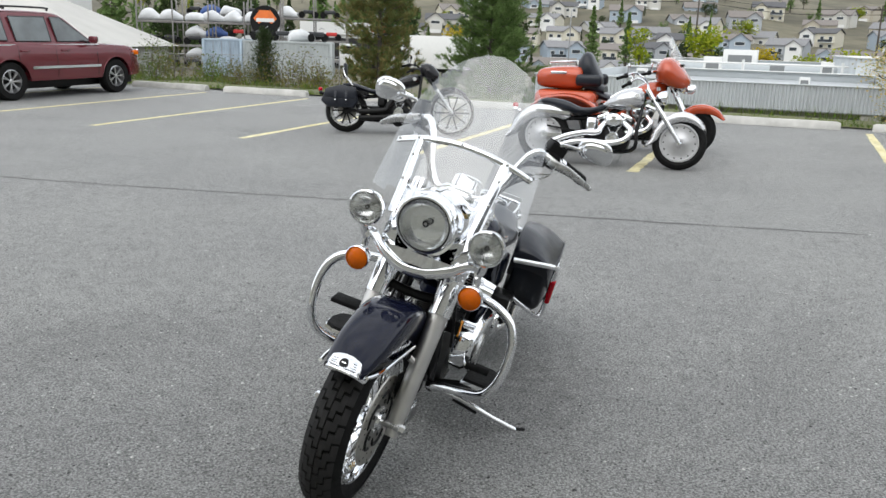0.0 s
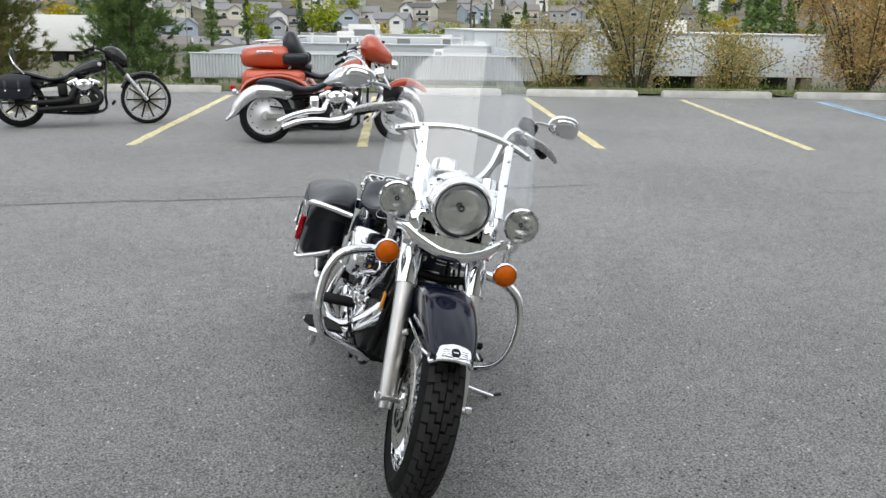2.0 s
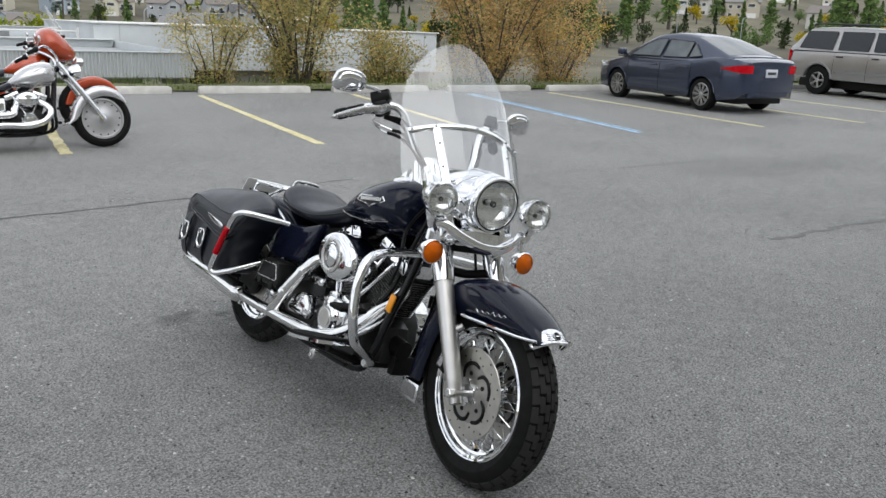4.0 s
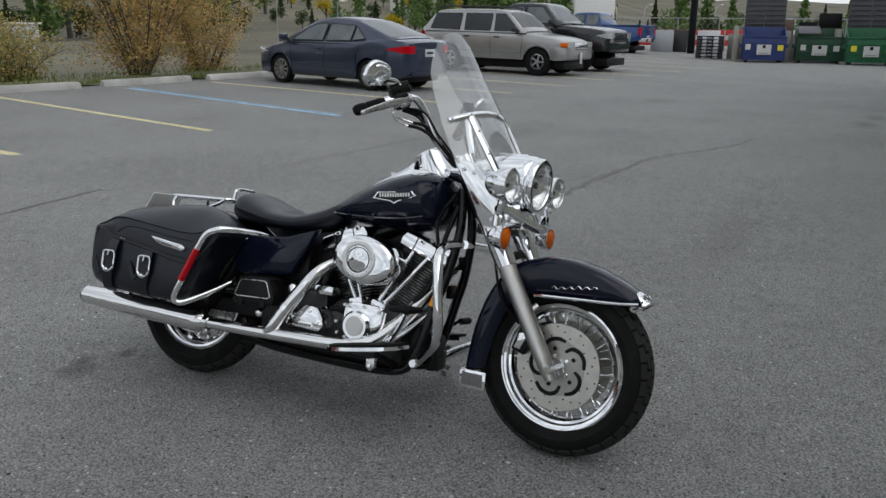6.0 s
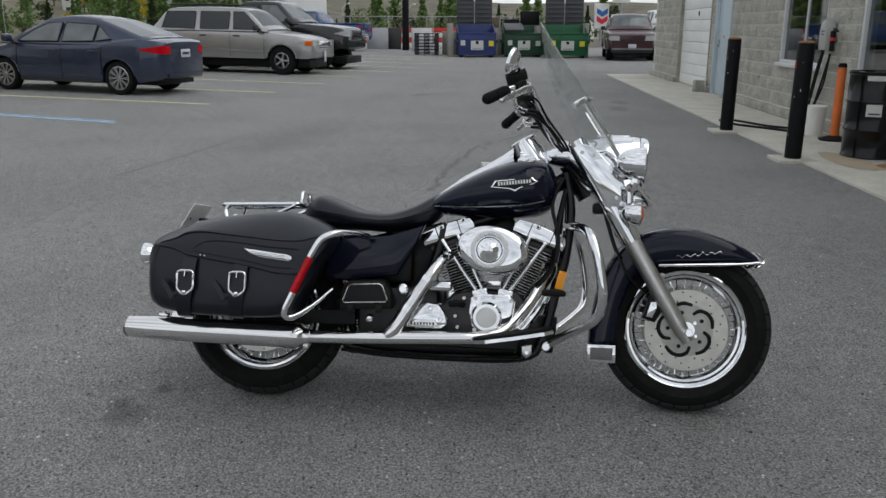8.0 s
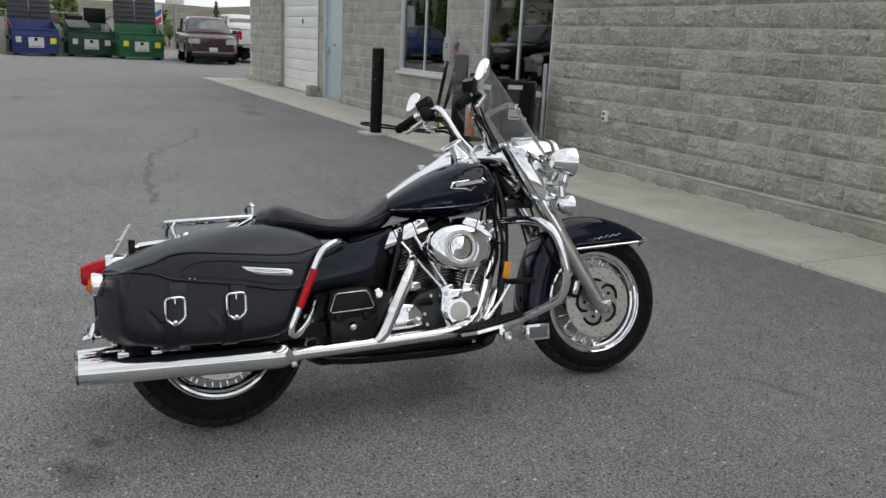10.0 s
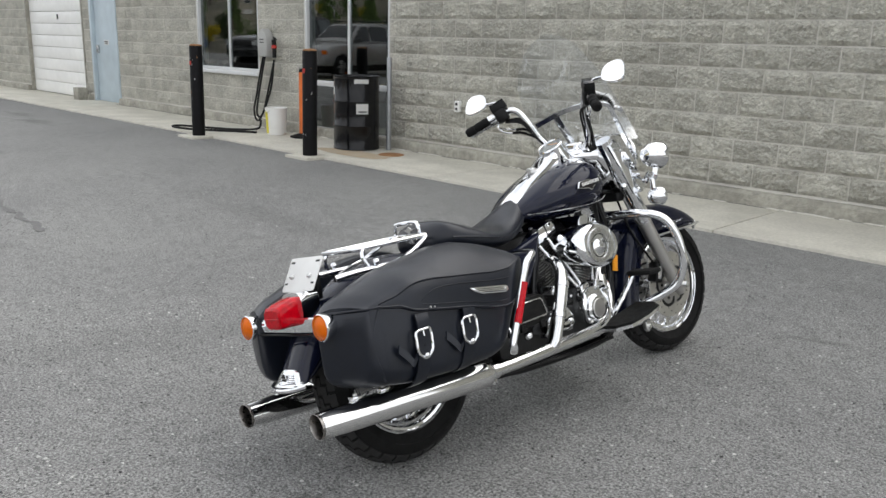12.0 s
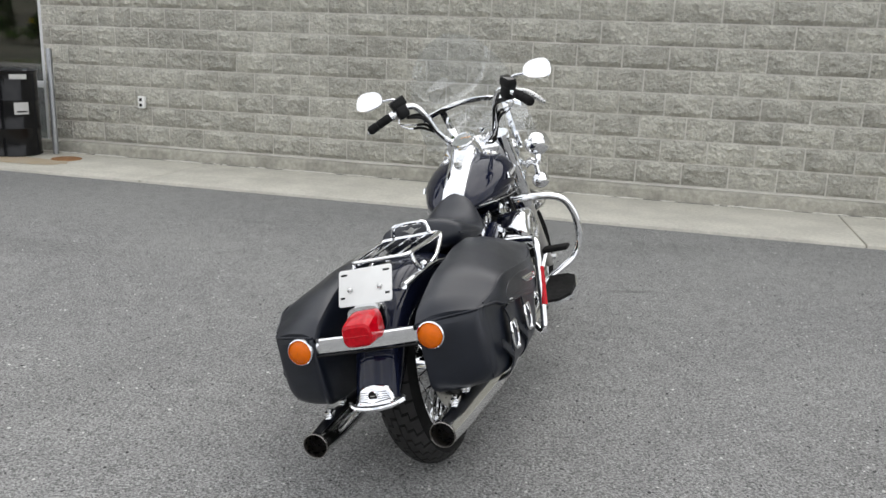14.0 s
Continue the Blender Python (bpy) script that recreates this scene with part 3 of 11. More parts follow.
def block_face(bm, x0, x1, z0, z1, rng, nx=5, nz=3):
    """One split block: flat sides, broken rough front."""
    g = 0.0068
    x0, x1, z0, z1 = x0 + g, x1 - g, z0 + g, z1 - g
    tilt_x, tilt_z = rng.uniform(-0.014, 0.014), rng.uniform(-0.011, 0.011)
    bulge = rng.uniform(0.012, 0.034)
    grid = []
    for j in range(nz + 1):
        row = []
        for i in range(nx + 1):
            u, v = i / nx, j / nz
            rim = i in (0, nx) or j in (0, nz)
            du = 0 if i in (0, nx) else rng.uniform(-0.3, 0.3) / nx
            dv = 0 if j in (0, nz) else rng.uniform(-0.3, 0.3) / nz
            out = rng.uniform(0.000, 0.005) if rim else max(0.005, bulge + tilt_x * (u - 0.5) * 2 + tilt_z * (v - 0.5) * 2 + rng.uniform(-0.014, 0.014))
            row.append(bm.verts.new((x0 + (x1 - x0) * (u + du), out, z0 + (z1 - z0) * (v + dv))))
        grid.append(row)
    for j in range(nz):
        for i in range(nx):
            bm.faces.new((grid[j][i], grid[j][i + 1], grid[j + 1][i + 1], grid[j + 1][i]))
    loop = grid[0] + [grid[j][nx] for j in range(1, nz + 1)] + grid[nz][nx - 1::-1] + [grid[j][0] for j in range(nz - 1, 0, -1)]
    back = [bm.verts.new((v.co.x, -0.012, v.co.z)) for v in loop]
    for i in range(len(loop)):
        j = (i + 1) % len(loop)
        bm.faces.new((loop[j], loop[i], back[i], back[j]))


def block_rows():
    """(row, x0, x1, z0, z1) of every block, clipped round the openings."""
    out = []
    rows = int((TOP - BASE_Z) / COURSE)
    for r in range(rows):
        z0, z1 = BASE_Z + r * COURSE, BASE_Z + (r + 1) * COURSE
        first = JOINT0 + (0 if r % 2 == 0 else BLK / 2)
        k0 = math.ceil((A0 - first) / BLK)
        k = k0
        while first + (k + 1) * BLK <= A1 + 0.01:
            spans = [(first + k * BLK, first + (k + 1) * BLK)]
            for o0, o1, oz0, oz1 in OPENINGS:
                if z1 > oz0 + 0.02 and z0 < oz1 - 0.02:
                    cut = []
                    for a, b in spans:
                        if b <= o0 or a >= o1:
                            cut.append((a, b))
                        else:
                            if a < o0 - 0.03:
                                cut.append((a, o0))
                            if b > o1 + 0.03:
                                cut.append((o1, b))
                    spans = cut
            out += [(r, a, b, z0, z1) for a, b in spans]
            k += 1
    return out


def build_far_blocks(wall):
    rng = random.Random(5)
    bm = bmesh.new()
    for r, a, b, z0, z1 in block_rows():
        if not near_block(r, a, b):
            if z0 < 2.9:
                block_face(bm, a, b, z0, z1, rng, 4 if b - a > 0.3 else 2, 2)
            else:
                block_face(bm, a, b, z0, z1, rng, 2, 2)
    ob = part("block_faces", bm, BLOCK_ISLAND, wall, "", smooth=True, sharp=25, kind="stuff")


def near_block(r, a, b):
    return -5.2 < (a + b) / 2 < 5.1 and r < 11 and abs(b - a - BLK) < 0.01


def island_random(m, amount):
    """Tone that changes from block to block where the blocks are joined in one mesh."""
    n, k = m.node_tree.nodes, m.node_tree.links
    p = n["Principled BSDF"]
    src = p.inputs["Base Color"].links[0].from_socket
    geo, ramp, sc = n.new("ShaderNodeNewGeometry"), n.new("ShaderNodeMapRange"), n.new("ShaderNodeVectorMath")
    ramp.inputs["To Min"].default_value, ramp.inputs["To Max"].default_value = 1 - amount, 1 + amount
    k.new(geo.outputs["Random Per Island"], ramp.inputs["Value"])
    sc.operation = "SCALE"
    k.new(src, sc.inputs[0])
    k.new(ramp.outputs["Result"], sc.inputs["Scale"])
    k.new(sc.outputs["Vector"], p.inputs["Base Color"])
    return m


CHIP = island_random(mat("pale_chip", (0.47, 0.46, 0.44), 0.8, var=0.1, vscale=60), 0.35)
DARK_CHIP = island_random(mat("dark_chip", (0.034, 0.034, 0.035), 0.7, var=0.2, vscale=60), 0.4)
stone_chips()
BLOCK_ISLAND = island_random(mat("split_face_blocks", (0.560, 0.546, 0.474), 0.92, var=0.26, vscale=34, bump=0.046, bscale=38, big=0.18, bigscale=4.0), 0.09)
wall_north = wall_core()


def wall_box(name, c, size, material, label, category, bevel=0.0, kind="structure"):
    ob = part(name, box(c, size, bevel), material, None, label, smooth=bool(bevel), kind=kind)
    ob.matrix_world = WALL_M
    return tagged(ob, category=category)


# footing and slab along the wall
def build_footing_and_slab():
    rings = []
    rng = random.Random(3)
    xs = [A0 + 0.11 * i for i in range(int((A1 - A0) / 0.11) + 1)] + [A1 + 0.06]
    skip = [(12.80, 14.06), (14.3, 17.4)]
    spans, cur = [], []
    for x in xs:
        if any(a < x < b for a, b in skip):
            if len(cur) > 1:
                spans.append(cur)
            cur = []
        else:
            cur.append(x)
    spans.append(cur)
    for i, span in enumerate(spans):
        rings = []
        for x in span:
            w = 0.02 * noise.noise(Vector((x * 0.8, 0, 0)))
            top = 0.142 + 0.006 * noise.noise(Vector((x * 1.7, 2.0, 0)))
            rings.append([Vector((x, -0.02, 0.0)), Vector((x, 0.098 + w, 0.0)), Vector((x, 0.094 + w + rng.uniform(-0.005, 0.005), 0.06)), Vector((x, 0.090 + w + rng.uniform(-0.004, 0.004), top - 0.022)),
                          Vector((x, 0.080 + w + rng.uniform(-0.004, 0.004), top - 0.003)), Vector((x, 0.066 + w, top)), Vector((x, -0.02, top + 0.004))])
        ob = part("footing", loft(rings), FOOTING, wall_north, "rough weathered concrete footing", sharp=22)
    # dirty joint and crumbling pale sealant where the slab meets the footing
    bm = bmesh.new()
    x = A0
    while x < 12.7:
        w = 0.02 * noise.noise(Vector((x * 0.8, 0, 0)))
        box((x + 0.15, 0.103 + w, 0.0255), (0.31, 0.010 + 0.006 * rng.random(), 0.003), bm=bm)
        x += 0.30
    ob = part("joint_dirt", bm, SEAL, wall_north, "dark dirty joint along the footing", smooth=False)
    for k in range(70):
        x = rng.uniform(-6.0, 8.0)
        w = 0.02 * noise.noise(Vector((x * 0.8, 0, 0)))
        ln = rng.uniform(0.05, 0.30)
        pts = [(x + ln * i / 4, 0.112 + w + rng.uniform(-0.006, 0.006), 0.028 + rng.uniform(0, 0.004)) for i in range(5)]
        part("sealant", tube(pts, [0.002, 0.006, 0.005, 0.007, 0.002], 5, 2), MORTAR, wall_north, "crumbling pale joint sealant")
    x = A0
    n = 0
    while x < 20.8:
        w = min(3.05, 20.8 - x)
        n += 1
        bm = box((x + w / 2, 0.60, -0.05), (w - 0.012, 1.36, 0.15), 0.008)
        ob = part("pavement_slab", bm, CONCRETE, None, "pale concrete walkway slab along the block wall", kind="structure")
        ob.matrix_world = WALL_M
        tagged(ob, category="pavement", group="walkway slabs")
        x += 3.05


build_footing_and_slab()
SIDE_DEPTH = 14.0
ROOFM = mat("flat_roof", (0.2, 0.2, 0.2), 0.9)
ALU = mat("white_aluminium", (0.66, 0.67, 0.67), 0.35, 0.0, var=0.05, vscale=10)
# near-black colour that paints in the shade of unlit rooms and openings
UNLIT_TONE = mat("unlit_interior_tone", (0.03, 0.03, 0.03), 0.9)
wall_box("wall_east", (A1 - 0.1, -SIDE_DEPTH / 2 - 0.1, TOP / 2), (0.2, SIDE_DEPTH - 0.2, TOP), BLOCK, "grey concrete block end wall of the workshop", "wall")
wall_box("wall_west", (A0 + 0.1, -SIDE_DEPTH / 2 - 0.1, TOP / 2), (0.2, SIDE_DEPTH - 0.2, TOP), BLOCK, "grey concrete block end wall of the workshop", "wall")
wall_box("wall_south", ((A0 + A1) / 2, -SIDE_DEPTH - 0.1, TOP / 2), (A1 - A0, 0.2, TOP), BLOCK, "grey concrete block back wall of the workshop", "wall")
wall_box("roof", ((A0 + A1) / 2, -SIDE_DEPTH / 2, TOP + 0.15), (A1 - A0 + 0.5, SIDE_DEPTH + 0.6, 0.3), ROOFM, "flat grey workshop roof with a plain edge", "roof")
# unseen partition added behind the panes, dark to stand for the unlit room
wall_box("wall_inner", ((A0 + A1) / 2, -5.0, TOP / 2), (A1 - A0 - 0.5, 0.1, TOP), UNLIT_TONE, "added partition inside the workshop, coloured dark for the unlit room", "wall")
wall_box("floor_inner", ((A0 + A1) / 2, -SIDE_DEPTH / 2 - 0.1, -0.04), (A1 - A0 - 0.5, SIDE_DEPTH - 0.3, 0.1), CONCRETE, "plain concrete floor inside the workshop", "floor")


def framed_window(name, a0, a1, z0, z1, mullions, rails, label):
    root = thing(name, WALL_M, label, "window", kind="structure")
    w = 0.042
    part("window_frame", box(((a0 + a1) / 2, -0.05, z0 + w / 2), (a1 - a0, 0.09, w), 0.006), ALU, root)
    part("window_frame", box(((a0 + a1) / 2, -0.05, z1 - w / 2), (a1 - a0, 0.09, w), 0.006), ALU, root)
    part("window_frame", box((a0 + w / 2, -0.05, (z0 + z1) / 2), (w, 0.088, z1 - z0 - 2 * w), 0.006), ALU, root)
    part("window_frame", box((a1 - w / 2, -0.05, (z0 + z1) / 2), (w, 0.088, z1 - z0 - 2 * w), 0.006), ALU, root)
    for a in mullions:
        part("mullion", box((a, -0.06, (z0 + z1) / 2), (0.034, 0.05, z1 - z0 - 2 * w), 0.005), ALU, root)
    cols = [a0 + w] + list(mullions) + [a1 - w]
    for c0, c1 in zip(cols, cols[1:]):
        for z in rails:
            part("rail", box(((c0 + c1) / 2, -0.05, z), (c1 - c0 - 0.034, 0.050, 0.070), 0.005), ALU, root)
        pane = part("pane", box(((c0 + c1) / 2, -0.06, (z0 + z1) / 2), (c1 - c0 - 0.02, 0.008, z1 - z0 - 0.08)), PANE, root, "dark reflecting glass", smooth=False)
    return root


framed_window("window_1", 8.15, 9.93, 0.82, 2.45, [9.02], [], "white aluminium window with two dark reflecting panes")
sill = part("window_sill", box((9.04, 0.0, 0.79), (1.86, 0.12, 0.055), 0.008), ALU, bpy.data.objects["window_1"], "white metal sill")
framed_window("window_2", 5.25, 7.02, 0.10, 2.45, [6.10], [0.74], "tall white aluminium shopfront window with dark reflecting panes")


def build_doors():
    root = thing("door_1", WALL_M, "closed pale blue steel service door in the block wall", "door", kind="structure")
    BLUE_DOOR = mat("pale_blue_door", (0.50, 0.585, 0.63), 0.5, var=0.08, vscale=5, big=0.1, bigscale=1.5)
    part("door_frame", box((12.89, -0.04, 1.11), (0.08, 0.12, 2.18), 0.006), BLUE_DOOR, root)
    part("door_frame", box((13.98, -0.04, 1.11), (0.08, 0.12, 2.18), 0.006), BLUE_DOOR, root)
    part("door_leaf", box((13.435, -0.07, 1.07), (1.0, 0.045, 2.08), 0.004), BLUE_DOOR, root)
    part("door_handle", box((13.80, -0.02, 1.02), (0.05, 0.05, 0.16), 0.01), DULL_CHROME, root, "steel door handle")
    part("door_sign", box((13.45, -0.043, 1.15), (0.20, 0.004, 0.09), 0.0), WHITE, root, "small white sign with dark bars", smooth=False)
    part("sign_bar", box((13.45, -0.039, 1.165), (0.15, 0.003, 0.02)), BLACK, root, smooth=False)
    part("sign_bar", box((13.45, -0.039, 1.130), (0.12, 0.003, 0.015)), BLACK, root, smooth=False)
    roll = thing("door_2", WALL_M, "closed white sectional overhead door with ribbed panels", "overhead door", kind="structure")
    DOOR_WHITE = mat("white_door_enamel", (0.86, 0.86, 0.83), 0.4, var=0.05, vscale=8, big=0.06, bigscale=1.2)
    z = 0.04
    while z < 3.1:
        bm = prism([(14.40, z), (17.32, z), (17.32, z + 0.236), (14.40, z + 0.236)], -0.10, -0.055, bevel=0.006)
        part("door_panel", bm, DOOR_WHITE, roll)
        z += 0.243
    part("jamb", box((14.38, -0.03, 1.6), (0.05, 0.10, 3.15), 0.005), FOOTING, roll)
    part("jamb", box((17.345, -0.03, 1.6), (0.05, 0.10, 3.15), 0.005), FOOTING, roll)
    part("lock_plate", box((15.75, -0.05, 1.63), (0.05, 0.02, 0.10), 0.004), BLACK, roll, "small black lock")
    part("corner_guard", box((14.30, 0.18, 0.14), (0.22, 0.20, 0.24), 0.01), FOOTING, roll, "square concrete door guard")


build_doors()


# ---------------------------------------------------------------- motorcycles: shared pieces
def moved(bm, m):
    bmesh.ops.transform(bm, matrix=m, verts=bm.verts)
    return bm


def thick(ob, t):
    s = ob.modifiers.new("thickness", "SOLIDIFY")
    s.thickness, s.offset = t, -1.0
    return ob


def tyre_mesh(R, w, m, rim):
    """Round-shouldered motorcycle tyre about the y axis; the tread lies on it as its own mesh."""
    rc = w * 0.53
    prof = []
    for i in range(13):
        a = radians(-78 + 156 * i / 12)
        prof.append((R - 0.006 - rc + rc * math.cos(a), rc * math.sin(a)))
    h = w / 2
    prof = [(rim - 0.004, -h * 0.62), (rim + 0.012, -h * 0.80), (rim + 0.035, -h * 0.97)] + prof + [(rim + 0.035, h * 0.97), (rim + 0.012, h * 0.80), (rim - 0.004, h * 0.62)]
    return lathe([(r, -z) for r, z in prof], 56, m @ pose(0, 0, 0, 90, 0, 0))


def tread_mesh(R, w, m, count):
    """Stepped tread lugs: each runs from the middle to the shoulder in offset stairs, with narrow grooves between."""
    rc = w * 0.53
    k = w / 0.132
    bm = bmesh.new()

    def pad(u0, u1, v0, v1, side, i, low_by):
        low, high = [], []
        for q in range(3):
            for v in (v0, v1):
                a = 2 * math.pi * (i + u0 + (u1 - u0) * q / 2 + (0.42 if side < 0 else 0)) / count
                phi = side * v * k / rc
                for ring, rr in ((low, rc - 0.008), (high, rc + 0.0012 - low_by)):
                    rad = R - rc + rr * math.cos(phi)
                    ring.append(bm.verts.new(m @ Vector((rad * math.cos(a), rr * math.sin(phi), rad * math.sin(a)))))
        for q in (0, 2):
            bm.faces.new((high[q], high[q + 1], high[q + 3], high[q + 2]))
            for a, b in ((q, q + 2), (q + 1, q + 3)):
                bm.faces.new((low[a], low[b], high[b], high[a]))
        for a, b in ((0, 1), (4, 5)):
            bm.faces.new((low[a], low[b], high[b], high[a]))

    for i in range(count):
        for side in (1, -1):
            for v0, v1, u0, u1 in ((0.002, 0.0165, 0.0, 0.84), (0.0205, 0.0355, 0.42, 1.26), (0.0395, 0.0610, 0.84, 1.68)):
                pad(u0, u1, v0, v1, side, i, 0.0)
            for v0, v1, u0, u1 in ((0.016, 0.021, 0.43, 0.83), (0.035, 0.040, 0.85, 1.25)):
                pad(u0, u1, v0, v1, side, i, 0.0001)
    return bm


def spoke_mesh(r0, r1, half0, half1, count, m, rad=0.0022):
    bm = bmesh.new()
    for i in range(count):
        a = 2 * math.pi * i / count
        side = 1 if i % 2 else -1
        b = a + (0.42 if (i // 2) % 2 else -0.42)
        p0 = Vector((r0 * math.cos(b), side * half0, r0 * math.sin(b)))
        p1 = Vector((r1 * math.cos(a), side * half1, r1 * math.sin(a)))
        tube([m @ p0, m @ p1], rad, 5, bm=bm)
    return bm


def arch_shell(profile, widths, depths, inward_to, bm=None, grow=0.0):
    """A fender: crowned strip along an (x, z) profile with skirts turned towards a point."""
    pts = curve_points([(x, 0, z) for x, z in profile], 5)
    n, g = len(pts), len(profile)
    ws = np.interp(np.linspace(0, g - 1, n), range(g), widths)
    ds = np.interp(np.linspace(0, g - 1, n), range(g), depths)
    rings = []
    c = Vector((inward_to[0], 0, inward_to[1]))
    for p, w, d in zip(pts, ws, ds):
        i = (c - p).normalized()
        w += grow
        p = p - i * grow
        ring = []
        for y, k in ((-1.0, None), (-1.0, 0.55), (-0.99, 0.030), (-0.90, 0.014), (-0.66, 0.005), (-0.33, 0.001), (0, 0), (0.33, 0.001), (0.66, 0.005), (0.90, 0.014), (0.99, 0.030), (1.0, 0.55), (1.0, None)):
            depth = d if k is None else (max(d * 0.55, 0.03) if k == 0.55 else min(k, d))
            ring.append(p + Vector((0, y * w, 0)) + i * depth)
        rings.append(ring)
    return loft(rings, bm, caps=False, closed=False)


def oval_rings(stations, n=20, power=2.6):
    """Rings across x from (x, zlow, zhigh, half width, y centre)."""
    rings = []
    for x, z0, z1, w, yc in stations:
        ring = []
        for i in range(n):
            a = 2 * math.pi * i / n
            ca, sa = math.cos(a), math.sin(a)
            k = (abs(ca) ** power + abs(sa) ** power) ** (-1 / power)
            ring.append(Vector((x, yc + w * k * ca, (z0 + z1) / 2 + (z1 - z0) / 2 * k * sa)))
        rings.append(ring)
    return rings


def stations(keys, sub=5):
    """Smooth stations between key rows."""
    n = len(keys)
    out = []
    rows = np.array(keys, float)
    for i in range(n - 1):
        a, b, c, d = rows[max(i - 1, 0)], rows[i], rows[i + 1], rows[min(i + 2, n - 1)]
        for j in range(sub):
            t = j / sub
            out.append(0.5 * ((2 * b) + (c - a) * t + (2 * a - 5 * b + 4 * c - d) * t * t + (3 * b - a - 3 * c + d) * t ** 3))
    out.append(rows[-1])
    return [tuple(float(v) for v in r) for r in out]


def bar(a, b, width, thickbar, bm=None, out=(0, 0, 1)):
    """A flat strap between two points."""
    a, b = Vector(a), Vector(b)
    d = (b - a).normalized()
    o = Vector(out)
    o = (o - d * o.dot(d)).normalized()
    s = d.cross(o)
    rings = [[p + s * (width / 2) * i + o * (thickbar / 2) * j for i, j in ((-1, -1), (1, -1), (1, 1), (-1, 1))] for p in (a, b)]
    return loft(rings, bm)


def ring_tube(outline, y, r, m=None, n=6, bm=None):
    pts = [Vector((x, y, z)) for x, z in outline]
    return tube([m @ p for p in pts] if m else pts, r, n, 1, bm, wrap=True)


def lamp(parent, c, r, depth, lens, shell, name, lens_name, fwd=(1, 0, 0), m=None, label="", reflector=False):
    """A round lamp: bullet shell, bezel, lens; the axis points along fwd."""
    q = Vector(fwd).to_track_quat("Z", "Y").to_matrix().to_4x4()
    t = (m or Matrix.Identity(4)) @ Matrix.Translation(c) @ q
    prof = [(0.001, -depth), (r * 0.42, -depth * 0.95), (r * 0.78, -depth * 0.68), (r * 0.97, -depth * 0.28), (r * 1.04, -0.002), (r * 1.05, 0.007), (r * 0.97, 0.010), (r * 0.93, 0.004), (r * 0.90, -0.006)]
    body = part(name, lathe(prof, 28, t), shell, parent, label)
    if reflector:
        part("reflector", lathe([(r * 0.92, 0.0), (r * 0.8, -r * 0.28), (r * 0.45, -r * 0.58), (r * 0.16, -r * 0.72), (0.001, -r * 0.72)], 28, t), FLUTED, body, "fluted bright reflector")
        part("bulb_shield", lathe([(0.001, -r * 0.1), (r * 0.08, -r * 0.12), (r * 0.10, -r * 0.3), (r * 0.10, -r * 0.7)], 12, t), DULL_CHROME, body)
        part("shield_ring", lathe([(r * 0.06, -r * 0.09), (r * 0.13, -r * 0.10), (r * 0.135, -r * 0.20), (r * 0.09, -r * 0.20)], 16, t), BLACK, body)
    part(lens_name, lathe([(r * 0.95, 0.002), (r * 0.8, 0.010), (r * 0.5, 0.017), (r * 0.2, 0.020), (0.0005, 0.0205)], 28, t), lens, body)
    return body


def fluted_material():
    m = mat("fluted_reflector", (0.93, 0.93, 0.92), 0.17, 1.0, var=0.06, vscale=40)
    n, k = m.node_tree.nodes, m.node_tree.links
    tc, wv, b = n.new("ShaderNodeTexCoord"), n.new("ShaderNodeTexWave"), n.new("ShaderNodeBump")
    wv.bands_direction = "Y"
    wv.inputs["Scale"].default_value, wv.inputs["Distortion"].default_value = 62.0, 0.4
    b.inputs["Strength"].default_value, b.inputs["Distance"].default_value = 0.16, 0.0010
    k.new(tc.outputs["Object"], wv.inputs["Vector"])
    k.new(wv.outputs["Fac"], b.inputs["Height"])
    k.new(b.outputs["Normal"], n["Principled BSDF"].inputs["Normal"])
    return m


FLUTED = fluted_material()
STEELROTOR = mat("brake_disc_steel", (0.60, 0.585, 0.54), 0.40, 1.0, var=0.12, vscale=30, rvar=0.1)
CARRIER = mat("dull_disc_carrier", (0.42, 0.41, 0.385), 0.42, 1.0, var=0.15, vscale=40, rvar=0.1)
PIPE_END = mat("sooty_pipe_end", (0.34, 0.32, 0.30), 0.30, 1.0, var=0.25, vscale=40, rvar=0.1)
FLAP = mat("grey_grained_panel", (0.16, 0.16, 0.16), 0.5, var=0.2, vscale=60, bump=0.001, bscale=300)
TREAD = mat("dusty_tread_rubber", (0.026, 0.0255, 0.025), 0.8, spec=0.3, var=0.25, vscale=30, bump=0.001, bscale=300)
FIN = mat("engine_fin", (0.05, 0.05, 0.05), 0.42, 0.6, var=0.2, vscale=30)
SATIN = mat("satin_fork_alloy", (0.62, 0.61, 0.59), 0.36, 1.0, var=0.06, vscale=16, rvar=0.08)
MIRROR = mat("mirror_glass", (0.9, 0.9, 0.9), 0.02, 1.0, var=0.01)
PLATE = mat("blank_plate", (0.74, 0.74, 0.72), 0.4, var=0.05, vscale=20)


def RIM_PROFILE(rim, h):
    """Half section of a spoked rim with lip, bead seat and well."""
    return [(rim + 0.004, -h), (rim - 0.002, -h - 0.003), (rim - 0.006, -h - 0.001), (rim - 0.007, -h * 0.90), (rim - 0.015, -h * 0.86), (rim - 0.017, -h * 0.78), (rim - 0.020, -h * 0.60), (rim - 0.028, -h * 0.54), (rim - 0.036, -h * 0.36), (rim - 0.039, 0), (rim - 0.036, h * 0.36), (rim - 0.028, h * 0.54), (rim - 0.020, h * 0.60), (rim - 0.017, h * 0.78), (rim - 0.015, h * 0.86), (rim - 0.007, h * 0.90), (rim - 0.006, h + 0.001), (rim - 0.002, h + 0.003), (rim + 0.004, h)]


